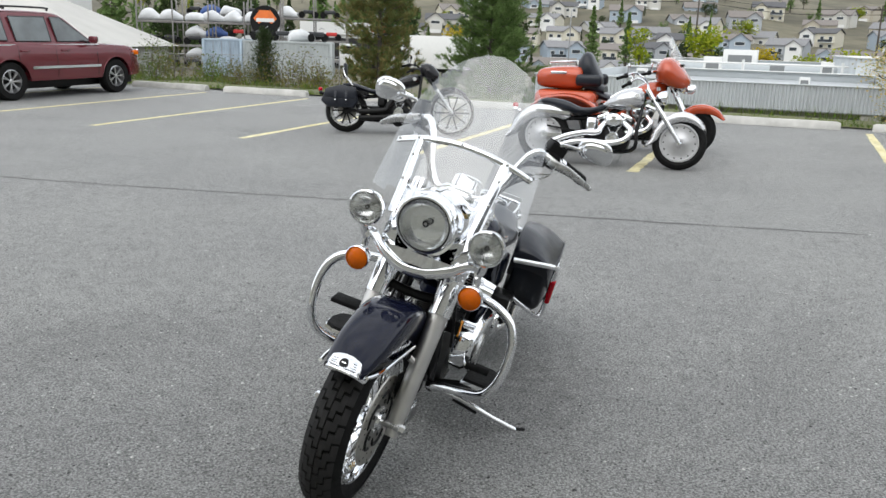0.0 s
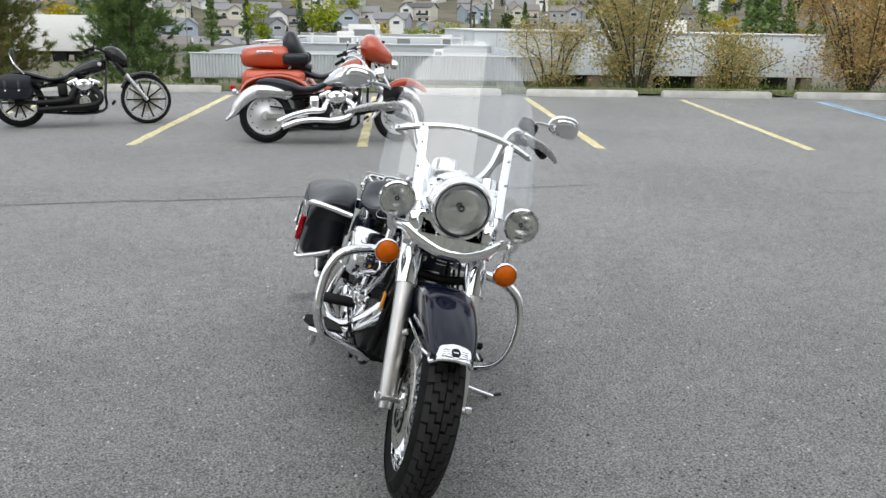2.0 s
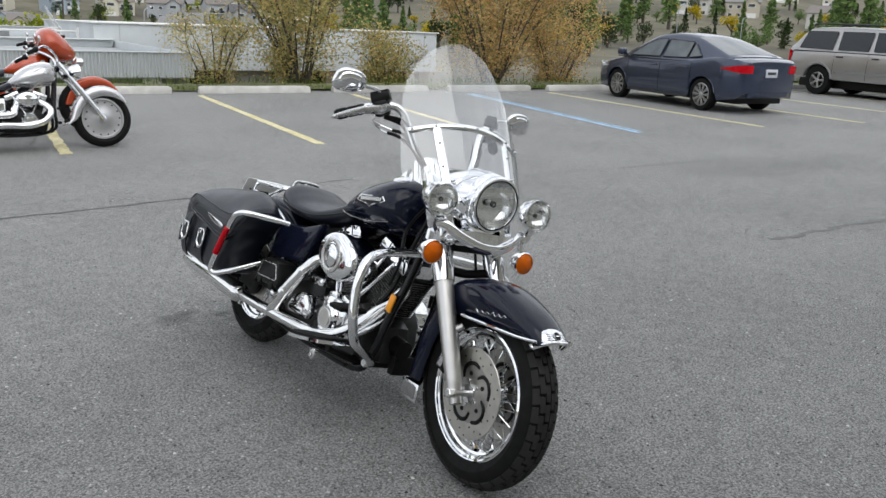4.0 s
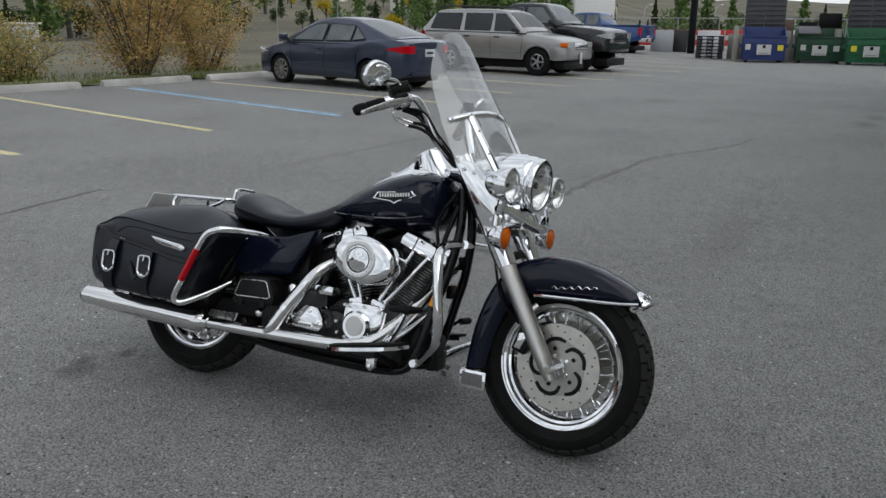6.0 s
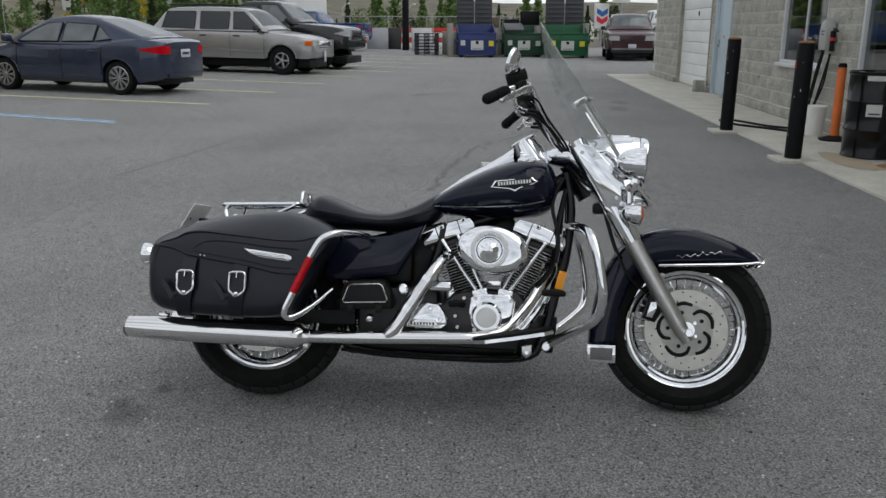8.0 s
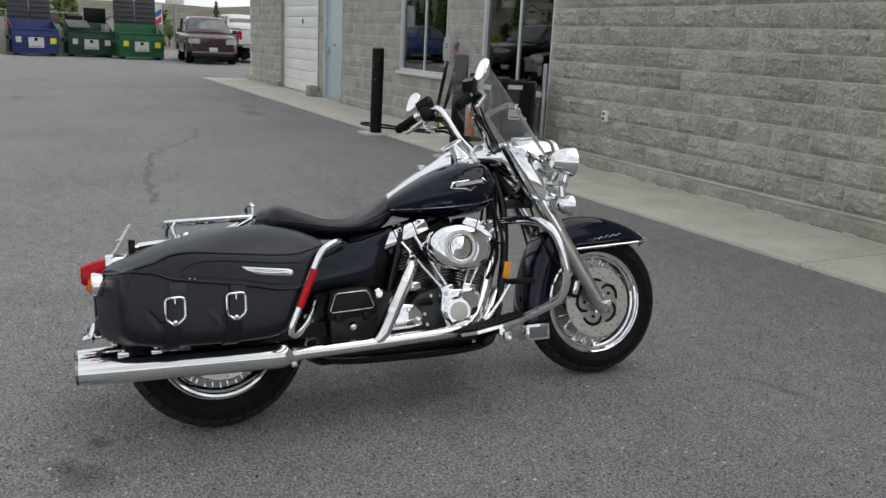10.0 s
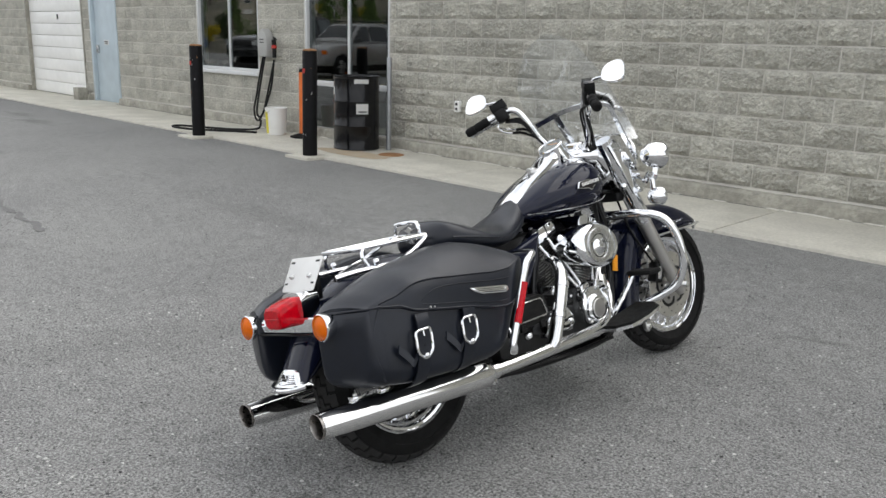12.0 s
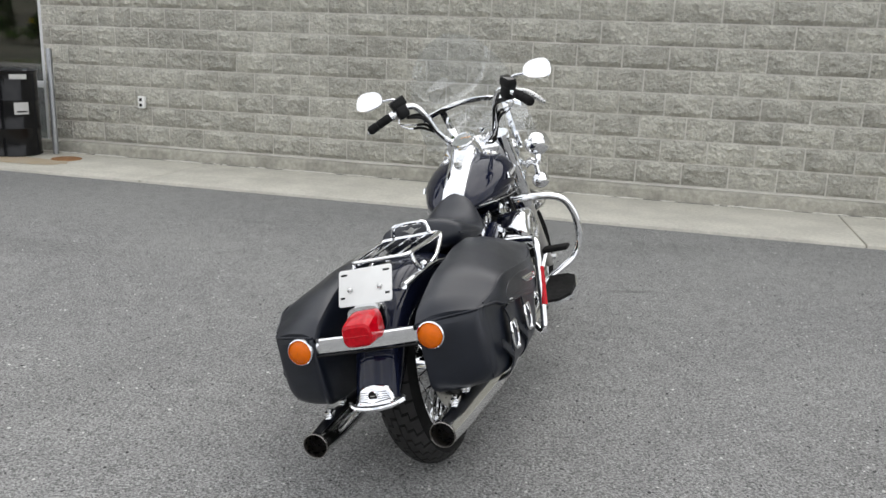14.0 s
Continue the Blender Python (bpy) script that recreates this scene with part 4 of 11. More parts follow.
def nipple_mesh(r, half, count, m):
    bm = bmesh.new()
    for i in range(count):
        a = 2 * math.pi * i / count
        y = half if i % 2 else -half
        d = Vector((math.cos(a), 0, math.sin(a)))
        tube([m @ (d * (r - 0.016) + Vector((0, y, 0))), m @ (d * r + Vector((0, y, 0)))], [0.0030, 0.0042], 6, bm=bm)
    return bm


def wheel_front(parent, c, R, w, rim, steer, discs=(-1, 1)):
    m = steer @ Matrix.Translation(c)
    turn = m @ pose(0, 0, 0, 90, 0, 0)
    hub = part("front_wheel", lathe([(0.001, -0.075), (0.03, -0.075), (0.034, -0.055), (0.052, -0.05), (0.052, -0.038), (0.03, -0.028), (0.03, 0.028), (0.052, 0.038), (0.052, 0.05), (0.034, 0.055), (0.03, 0.075), (0.001, 0.075)], 24, turn), CHROME, parent, "wire-spoked wheel with a chrome hub and rim")
    part("tyre", tyre_mesh(R, w, m, rim), RUBBER, hub)
    part("tread", tread_mesh(R, w, m, 33), TREAD, hub, "zigzag tread blocks", smooth=False)
    h = w * 0.36
    part("rim", lathe(RIM_PROFILE(rim, h), 72, turn), CHROME, hub, "polished chrome rim with stepped edges", sharp=24)
    part("spokes", spoke_mesh(0.045, rim - 0.040, 0.045, 0.012, 40, m, 0.0020), CHROME, hub, "crossed bright wire spokes")
    part("nipples", nipple_mesh(rim - 0.036, 0.012, 40, m), CHROME, hub, "small bright spoke nipples", kind="stuff")
    for s in discs:
        rotor(hub, m, s * 0.062, 0.148)
    return hub


def rotor(parent, m, y, r):
    """Brake disc: drilled swept ring on a slotted carrier."""
    turn = m @ Matrix.Translation((0, y, 0)) @ pose(0, 0, 0, 90, 0, 0)
    ob = part("brake_disc", lathe([(r * 0.64, -0.0025), (r - 0.002, -0.0025), (r, 0), (r - 0.002, 0.0025), (r * 0.64, 0.0025)], 56, turn, wrap=True), STEELROTOR, parent, "drilled steel brake disc")
    part("disc_carrier", lathe([(0.03, -0.003), (r * 0.65, -0.0016), (r * 0.66, 0), (r * 0.65, 0.0016), (0.03, 0.003)], 40, turn, wrap=True), CARRIER, ob, "dull slotted disc carrier")
    sd = 1 if y > 0 else -1
    for i in range(5):
        a = radians(72 * i + 12)
        hook = [(0.62, -0.12), (0.655, 0.18), (0.64, 0.50), (0.56, 0.78), (0.41, 0.98)]
        pts = [m @ Vector((r * k * math.cos(a + b), y + sd * 0.0005, r * k * math.sin(a + b))) for k, b in hook]
        part("disc_slot", tube(pts, [0.0060, 0.0075, 0.0075, 0.0075, 0.0055], 8, 3), BLACK, ob, "dark hooked slot")
        part("carrier_hole", disc((r * 0.43 * math.cos(a + 0.35), y + sd * 0.0008, r * 0.43 * math.sin(a + 0.35)), 0.0072, 0.008, "y", 12, m=m), BLACK, ob, smooth=False)
    for i in range(30):
        a = radians(12 * i)
        rr = r * (0.72, 0.82, 0.92)[i % 3]
        part("disc_hole", disc((rr * math.cos(a), y + sd * 0.0005, rr * math.sin(a)), 0.0031, 0.006, "y", 8, m=m), BLACK, ob, smooth=False)
    for i in range(5):
        a = radians(72 * i + 40)
        part("disc_bolt", disc((r * 0.27 * math.cos(a), y + sd * 0.004, r * 0.27 * math.sin(a)), 0.007, 0.008, "y", 8, 0.001, m=m), CHROME, ob)


def on_fender(profile, widths, inward_to, along, across, off):
    """A point on a fender's crown: along counts the profile's points, across runs from -1 to 1."""
    n = len(profile) - 1
    pts = curve_points([(x, 0, z) for x, z in profile], 5)
    f = max(0.0, min(along, n)) * 5
    i = min(int(f), len(pts) - 2)
    p = pts[i].lerp(pts[i + 1], f - i)
    w = float(np.interp(along, range(n + 1), widths))
    d = (Vector((inward_to[0], 0, inward_to[1])) - p).normalized()
    deep = float(np.interp(abs(across), [0, 0.33, 0.66, 0.90, 0.99, 1.0], [0, 0.001, 0.005, 0.014, 0.030, 0.050]))
    return p + Vector((0, across * w, 0)) + d * (deep - off)


def winged_tip(profile, widths, c, outline):
    """Cast plate that lies on the end of a fender; outline: (along, half width share, thickness)."""
    rows = []
    for al, wide, t in outline:
        row = [on_fender(profile, widths, c, al, wide * (q / 6 - 1), t * (1 - 0.75 * abs(q / 6 - 1) ** 4)) for q in range(13)]
        rows.append(row + [on_fender(profile, widths, c, al, wide * (q / 6 - 1), -0.001) for q in range(12, -1, -1)])
    return loft(rows)


# ---------------------------------------------------------------- the dark blue touring motorcycle
def touring_motorcycle():
    M = pose(0.011, 4.090, 0.003, -15.6, 0, -104.0)
    bike = thing("motorcycle", M, "dark blue touring motorcycle with windshield, saddlebags and much chrome", "motorcycle")
    FW, RW = (1.543, 0, 0.304), (-0.022, 0, 0.312)
    axis = Vector((0.5, 0, -0.866))
    pivot = Vector((1.13, 0, 0.93))
    steer = Matrix.Translation(pivot) @ Matrix.Rotation(radians(4.6), 4, axis) @ Matrix.Translation(-pivot)

    def fp(name, bm, material, label="", parent=None, **kw):
        return part(name, moved(bm, steer), material, parent or bike, label, **kw)

    # wheels
    wheel_front(bike, FW, 0.305, 0.128, 0.214, steer)
    rear = Matrix.Translation(RW)
    rturn = rear @ pose(0, 0, 0, 90, 0, 0)
    hub = part("rear_wheel", lathe([(0.001, -0.09), (0.03, -0.09), (0.036, -0.06), (0.056, -0.055), (0.056, -0.04), (0.034, -0.03), (0.034, 0.03), (0.056, 0.04), (0.056, 0.055), (0.036, 0.06), (0.03, 0.09), (0.001, 0.09)], 24, rturn), CHROME, bike, "wire-spoked rear wheel with a chrome rim")
    part("tyre", tyre_mesh(0.314, 0.140, rear, 0.214), RUBBER, hub)
    part("tread", tread_mesh(0.314, 0.140, rear, 32), TREAD, hub, "zigzag tread blocks", smooth=False)
    part("rim", lathe(RIM_PROFILE(0.214, 0.052), 72, rturn), CHROME, hub, "polished chrome rim with stepped edges", sharp=24)
    part("nipples", nipple_mesh(0.178, 0.012, 40, rear), CHROME, hub, "small bright spoke nipples", kind="stuff")
    part("spokes", spoke_mesh(0.05, 0.174, 0.05, 0.012, 40, rear, 0.0020), CHROME, hub, "crossed bright wire spokes")
    rotor(hub, rear, -0.075, 0.146)
    part("drive_pulley", lathe([(0.03, 0.070), (0.105, 0.070), (0.105, 0.098), (0.09, 0.100), (0.03, 0.092)], 40, rturn), BLACK, hub)

    # front fender, its trim and tip
    prof = [(1.812, 0.557), (1.775, 0.585), (1.70, 0.624), (1.60, 0.658), (1.515, 0.670), (1.43, 0.661), (1.335, 0.622), (1.268, 0.540), (1.224, 0.430), (1.203, 0.320), (1.196, 0.235)]
    wid = [0.052, 0.068, 0.078, 0.082, 0.083, 0.083, 0.083, 0.083, 0.083, 0.083, 0.083]
    dep = [0.012, 0.045, 0.088, 0.118, 0.128, 0.128, 0.120, 0.105, 0.098, 0.094, 0.092]
    fender = fp("front_fender", arch_shell(prof, wid, dep, (FW[0], FW[2])), PAINT, "glossy dark blue valanced front fender", sharp=60)
    thick(fender, 0.003)
    tip = winged_tip(prof, wid, (FW[0], FW[2]), [(0.0, 1.12, 0.010), (0.16, 1.06, 0.009), (0.32, 1.00, 0.006), (0.42, 0.92, 0.005), (0.52, 0.82, 0.005), (0.72, 0.74, 0.005), (0.92, 0.66, 0.005), (1.02, 0.54, 0.004), (1.08, 0.30, 0.003)])
    fp("fender_tip", tip, CHROME, "chrome winged fender tip", fender, sharp=50)
    fp("tip_lip", tube([on_fender(prof, wid, (FW[0], FW[2]), al, ac, 0.004) for al, ac in ((0.6, -1.0), (0.25, -1.03), (0.02, -0.8), (0, -0.4), (0, 0), (0, 0.4), (0.02, 0.8), (0.25, 1.03), (0.6, 1.0))], 0.0068, 8, 3), CHROME, "flared chrome lower edge", fender)
    ec = on_fender(prof, wid, (FW[0], FW[2]), 0.58, 0, 0.0060)
    en = (ec - Vector((FW[0], 0, FW[2]))).normalized().to_track_quat("Z", "Y").to_matrix().to_4x4()
    fp("fender_emblem", lathe([(0.0125, -0.002), (0.0125, 0.0015), (0.001, 0.002)], 24, Matrix.Translation(ec) @ en), BLACK, "round dark emblem", fender)
    fp("emblem_ring", lathe([(0.0125, 0.001), (0.0135, 0.0025), (0.0145, 0.001)], 24, Matrix.Translation(ec) @ en), CHROME, "", fender)
    fp("emblem_bar", moved(box((0, 0, 0.0022), (0.014, 0.003, 0.001)), Matrix.Translation(ec) @ en), STEEL, "", fender, smooth=False)
    for s in (-1, 1):
        for i in range(3):
            ends = [on_fender(prof, wid, (FW[0], FW[2]), 0.48 + 0.13 * i, s * a, 0.0052) for a in (0.26, 0.40, 0.66 - 0.05 * i)]
            fp("tip_groove", tube(ends, 0.0006, 5), BLACK, "", fender)
        fp("tip_groove", tube([on_fender(prof, wid, (FW[0], FW[2]), a, s * b, 0.0088) for a, b in ((0.10, 0.0), (0.24, 0.26), (0.34, 0.72))], 0.0009, 5), BLACK, "", fender)
    for s in (-1, 1):
        fp("fender_trim", tube([(1.79, s * 0.072, 0.553), (1.72, s * 0.083, 0.546), (1.60, s * 0.086, 0.541), (1.44, s * 0.087, 0.534)], 0.0055, 8, 3), CHROME, "chrome edge strip", fender)
        sq = [(1.500 + 0.006 * i, s * 0.0862, 0.566 + 0.0008 * i + 0.005 * math.sin(i * 1.35) * (1.5 if i in (1, 2, 15, 16) else 0.8)) for i in range(27)]
        fp("fender_script", tube(sq, 0.0012, 5, 3), CHROME, "small chrome script drawn as a wavy bar", fender)
        fp("flap_side", box((1.246, s * 0.088, 0.208), (0.102, 0.006, 0.066), 0.003, m=None), CHROME, "chrome-edged fender end", fender)
        fp("flap_panel", box((1.246, s * 0.0915, 0.208), (0.080, 0.003, 0.044), 0.001), FLAP, "grey grained panel", fender)
    fp("flap_back", box((1.196, 0, 0.206), (0.006, 0.172, 0.066), 0.003), CHROME, "chrome-edged fender end", fender)

    # fork
    for s in (-1, 1):
        y = s * 0.112
        leg = fp("fork_slider", tube([(1.330, y, 0.640), (1.345, y, 0.612), (1.50, y, 0.345), (1.533, y, 0.288)], [0.031, 0.031, 0.029, 0.024], 18), SATIN, "satin alloy fork slider")
        fp("fork_cover", tube([(1.135, y, 0.972), (1.30, y, 0.690), (1.342, y, 0.617)], [0.036, 0.037, 0.036], 18), CHROME, "chrome upper fork cover")
        fp("axle_clamp", tube([(1.512, y * 1.02, 0.325), (1.545, y * 1.02, 0.268)], [0.026, 0.020], 14), SATIN, "", leg)
        fp("axle_nut", disc((1.543, s * 0.145, 0.304), 0.015, 0.022, "y", 6, 0.002), CHROME, "", leg)
        fp("fender_stay", tube([(1.43, y * 0.98, 0.47), (1.455, s * 0.082, 0.50)], 0.011, 8), SATIN, "", leg)
        fp("fork_shroud", prism([(1.126, 0.945), (1.150, 0.962), (1.195, 0.955), (1.262, 0.884), (1.305, 0.830), (1.325, 0.772), (1.318, 0.742), (1.253, 0.738), (1.190, 0.845)], s * 0.100, s * 0.151, bevel=0.006), CHROME, "chrome nacelle side plate")
        fp("brake_caliper", prism([(1.385, 0.345), (1.410, 0.425), (1.450, 0.432), (1.462, 0.385), (1.430, 0.330)], s * 0.060, s * 0.108, bevel=0.008), BLACK, "black brake caliper")
        fp("caliper_badge", prism([(1.398, 0.352), (1.414, 0.404), (1.434, 0.406), (1.436, 0.384), (1.420, 0.348)], s * 0.107, s * 0.112, bevel=0.002), CHROME, "bright caliper plate")
        fp("brake_hose", tube([(1.40, s * 0.09, 0.43), (1.33, s * 0.10, 0.50), (1.285, s * 0.075, 0.60), (1.24, s * 0.06, 0.74), (1.20, s * 0.05, 0.82)], 0.005, 6, 4), BLACK)
    fp("lower_clamp", box((1.245, 0, 0.735), (0.085, 0.20, 0.040), 0.010, m=None), BLACK, "black fork clamp")
    fp("fork_brace", tube([(1.305, -0.11, 0.66), (1.30, 0, 0.645), (1.305, 0.11, 0.66)], 0.016, 8, 3), BLACK)
    fp("front_axle", tube([(1.543, -0.135, 0.304), (1.543, 0.135, 0.304)], 0.011, 10), DULL_CHROME)

    # headlamp nacelle
    fp("nacelle", loft(oval_rings(stations([(1.115, 0.870, 0.965, 0.105, 0), (1.18, 0.785, 0.985, 0.122, 0), (1.24, 0.765, 0.998, 0.122, 0), (1.29, 0.770, 1.002, 0.113, 0), (1.345, 0.792, 1.000, 0.099, 0)], 4), 28, 2.1)), CHROME, "chrome headlamp nacelle")
    fwd = (0.975, 0, -0.10)
    head = lamp(bike, (1.378, 0, 0.900), 0.084, 0.07, LAMP_GLASS, CHROME, "headlamp", "headlamp_lens", fwd, steer, "large round headlamp with chrome bezel", True)
    q = Vector(fwd).to_track_quat("Z", "Y").to_matrix().to_4x4()
    part("bezel", lathe([(0.0825, 0.003), (0.086, 0.011), (0.092, 0.010), (0.0955, 0.002), (0.0965, -0.012), (0.0935, -0.018), (0.0975, -0.024), (0.0985, -0.05)], 48, steer @ Matrix.Translation((1.378, 0, 0.900)) @ q), CHROME, head, "chrome trim ring")
    part("bezel_seal", lathe([(0.079, 0.003), (0.083, 0.0125), (0.0865, 0.011)], 40, steer @ Matrix.Translation((1.378, 0, 0.900)) @ q), BLACK, head)
    fp("nacelle_strip", box((1.27, 0, 1.002), (0.12, 0.018, 0.008), 0.003), CHROME)
    for s in (-1, 1):
        sp = lamp(bike, (1.362, s * 0.205, 0.887), 0.056, 0.085, LAMP_GLASS, CHROME, "spot_lamp", "spot_lens", (0.985, 0, -0.06), steer, "round chrome auxiliary lamp", True)
        fp("lamp_bracket", tube([(1.345, s * 0.208, 0.845), (1.335, s * 0.205, 0.805), (1.33, s * 0.19, 0.785)], 0.014, 8, 2), CHROME)
        fp("turn_stem", tube([(1.325, s * 0.195, 0.790), (1.325, s * 0.198, 0.750)], 0.013, 10), CHROME)
        lamp(bike, (1.354, s * 0.197, 0.716), 0.039, 0.055, AMBER, CHROME, "turn_signal", "amber_lens", (0.99, 0, -0.02), steer, "amber front turn signal in a chrome shell")
    fp("lamp_bar", tube([(1.32, -0.20, 0.800), (1.345, -0.165, 0.808), (1.375, -0.115, 0.780), (1.40, -0.05, 0.757), (1.408, 0, 0.752), (1.40, 0.05, 0.757), (1.375, 0.115, 0.780), (1.345, 0.165, 0.808), (1.32, 0.20, 0.800)], 0.0115, 10, 4, flat=1.5), CHROME, "curved chrome lamp bar")
    fp("nacelle_apron", prism([(1.25, 0.80), (1.365, 0.80), (1.380, 0.765), (1.33, 0.742), (1.26, 0.745)], -0.135, 0.135, bevel=0.016), CHROME, "chrome apron under the headlamp")

    # windshield: curved acrylic sheet with chrome straps
    def ws(l, h):
        s_c = float(np.interp(h, [0.85, 0.996, 1.151, 1.275, 1.43], [1.362, 1.268, 1.173, 1.088, 0.990]))
        return Vector((s_c - 1.6 * l * l, l, h))

    def half_width(h):
        return float(np.interp(h, [0.87, 0.95, 1.09, 1.18, 1.25, 1.31, 1.36, 1.395, 1.42, 1.428], [0.262, 0.268, 0.258, 0.244, 0.222, 0.188, 0.147, 0.103, 0.045, 0.004]))

    hs = [0.87 + 0.02 * i for i in range(25)] + [1.36, 1.375, 1.388, 1.398, 1.408, 1.416, 1.422, 1.428]
    hs = sorted(set(round(v, 3) for v in hs if v <= 1.428))
    nu = 24
    bm = bmesh.new()
    rows = []
    for h in hs:
        w = half_width(h)
        row = []
        for i in range(nu + 1):
            l = w * (2 * i / nu - 1)
            row.append(ws(l, h))
        rows.append(row)
    vgrid = {}
    for j in range(len(hs) - 1):
        for i in range(nu):
            quad = [(j, i), (j, i + 1), (j + 1, i + 1), (j + 1, i)]
            mid = sum((rows[a][b] for a, b in quad), Vector()) / 4
            low_edge = float(np.interp(abs(mid.y), [0, 0.11, 0.135, 0.19, 0.26], [1.0, 1.0, 0.97, 0.940, 0.925]))
            if mid.z < low_edge:
                continue
            vs = []
            for key in quad:
                if key not in vgrid:
                    vgrid[key] = bm.verts.new(rows[key[0]][key[1]])
                vs.append(vgrid[key])
            bm.faces.new(vs)
    shield = fp("windshield", bm, PLEXI, "clear acrylic windshield with a rounded top", sharp=80)
    shield.visible_shadow = False

    def strap(pts, width, name, label):
        bm = bmesh.new()
        rings = []
        p = curve_points(pts, 4)
        for i, v in enumerate(p):
            d = (p[min(i + 1, len(p) - 1)] - p[max(i - 1, 0)]).normalized()
            nrm = Vector((1, 3.2 * v.y, 0.62)).normalized()
            sd = d.cross(nrm).normalized()
            rings.append([v + nrm * 0.004 + sd * width / 2, v + nrm * 0.007 + sd * width * 0.3, v + nrm * 0.007 - sd * width * 0.3, v + nrm * 0.004 - sd * width / 2, v - nrm * 0.004 - sd * width / 2, v - nrm * 0.004 + sd * width / 2])
        return fp(name, loft(rings, bm), CHROME, label, shield)

    ls = [-0.236, -0.18, -0.12, -0.06, 0, 0.06, 0.12, 0.18, 0.236]
    strap([ws(l, 1.135 - 0.95 * l * l) for l in ls], 0.021, "cross_strap", "polished strap across the windshield")
    for l in (-0.225, -0.152, 0, 0.152, 0.225):
        v = ws(l, 1.135 - 0.95 * l * l)
        nrm = Vector((1, 3.2 * l, 0.62)).normalized()
        fp("strap_screw", ball(v + nrm * 0.008, 0.0055, u=8, v=6), DULL_CHROME, "", shield)
    for s in (-1, 1):
        strap([ws(s * 0.150, 1.118), ws(s * 0.146, 1.04), ws(s * 0.141, 0.97), ws(s * 0.138, 0.885)], 0.030, "upright_strap", "polished upright strap")
        for h in (1.06, 0.985):
            v = ws(s * 0.147, h)
            fp("strap_screw", ball(v + Vector((1, 3.2 * s * 0.14, 0.62)).normalized() * 0.009, 0.005, u=8, v=6), DULL_CHROME, "", shield)
        for a, b in ((1.158, 0.930), (1.200, 0.922), (1.282, 0.770)):
            fp("plate_screw", disc((a, s * 0.153, b), 0.007, 0.006, "y", 10, 0.001), DULL_CHROME, "", shield)

    # handlebar, grips, controls, mirrors
    def bars(s):
        hb = fp("handlebar", tube([(1.085, s * 0.035, 0.955), (1.070, s * 0.085, 0.962), (1.035, s * 0.130, 1.015), (0.995, s * 0.160, 1.100), (0.972, s * 0.190, 1.148), (0.953, s * 0.224, 1.156), (0.922, s * 0.264, 1.142), (0.838, s * 0.358, 1.087)], 0.0135, 12, 5), CHROME, "swept chrome handlebar")
        d = Vector((-0.062, s * 0.072, -0.041)).normalized()
        g0 = Vector((0.898, s * 0.290, 1.127))
        ring_p = [g0 + d * k for k in (0, 0.012, 0.014, 0.026, 0.028, 0.060, 0.062, 0.068, 0.07, 0.100, 0.104, 0.112)]
        fp("grip", tube(ring_p, [0.017, 0.019, 0.0195, 0.0195, 0.0185, 0.019, 0.0165, 0.0165, 0.0195, 0.0195, 0.018, 0.012], 14), RUBBER, "black rubber grip", hb)
        fp("grip_ring", tube([g0 - d * 0.022, g0 - d * 0.001], 0.0175, 14), CHROME, "", hb)
        sw = Vector((0.934, s * 0.246, 1.144))
        mm = Matrix.Translation(sw) @ Vector(d).to_track_quat("X", "Z").to_matrix().to_4x4()
        fp("switch_housing", box((0, 0, -0.004), (0.055, 0.050, 0.058), 0.012, m=mm), BLACK, "black switch housing", hb)
        fp("reservoir", box((-0.005, 0.0, 0.034), (0.070, 0.044, 0.036), 0.007, m=mm), BLACK, "black brake fluid reservoir", hb)
        fp("reservoir_lid", box((-0.005, 0.0, 0.054), (0.066, 0.040, 0.006), 0.002, m=mm), GLOSS_BLACK, "", hb)
        f = Vector((0.62, s * 0.5, 0.05)).normalized()
        fp("lever", tube([sw + Vector((0.03, -s * 0.012, 0.006)), sw + Vector((0.038, s * 0.022, -0.010)), sw + Vector((0.022, s * 0.070, -0.022)), sw + Vector((-0.012, s * 0.118, -0.046)), sw + Vector((-0.040, s * 0.150, -0.066))], [0.011, 0.0125, 0.011, 0.0085, 0.006], 10, 4, flat=1.4), DULL_CHROME, "polished control lever", hb)
        fp("lever_end", ball(sw + Vector((-0.043, s * 0.153, -0.068)), 0.0085, u=10, v=8), DULL_CHROME, "", hb)
        mc = Vector((0.923, s * 0.384, 1.209))
        fp("mirror_stem", tube([sw + Vector((0, s * 0.005, 0.03)), sw + Vector((0.004, s * 0.03, 0.055)), mc + Vector((0.012, -s * 0.045, -0.008)), mc + Vector((0.010, 0, 0))], 0.006, 8, 4), CHROME, "chrome mirror stem", hb)
        outline = []
        for q in range(28):
            a = 2 * math.pi * q / 28
            ca, sa = math.cos(a), math.sin(a)
            k = (abs(ca) ** 2.7 + abs(sa) ** 2.7) ** (-1 / 2.7)
            outline.append((0.060 * k * ca * (1 - 0.10 * sa), 0.041 * k * sa * (1 + 0.16 * ca) - 0.005 * ca))
        mt = Matrix.Translation(mc) @ pose(0, 0, 0, 0, 17, s * 6)
        rings = [[mt @ Vector((x, y * k * s, z * k)) for y, z in outline] for x, k in ((0.021, 0.30), (0.020, 0.56), (0.0165, 0.72), (0.0125, 0.76), (0.0115, 0.80), (0.010, 0.94), (0.004, 1.0), (-0.004, 1.0), (-0.005, 0.94))]
        mir = fp("mirror", loft(rings, caps=True), CHROME, "chrome oval mirror", hb, sharp=60)
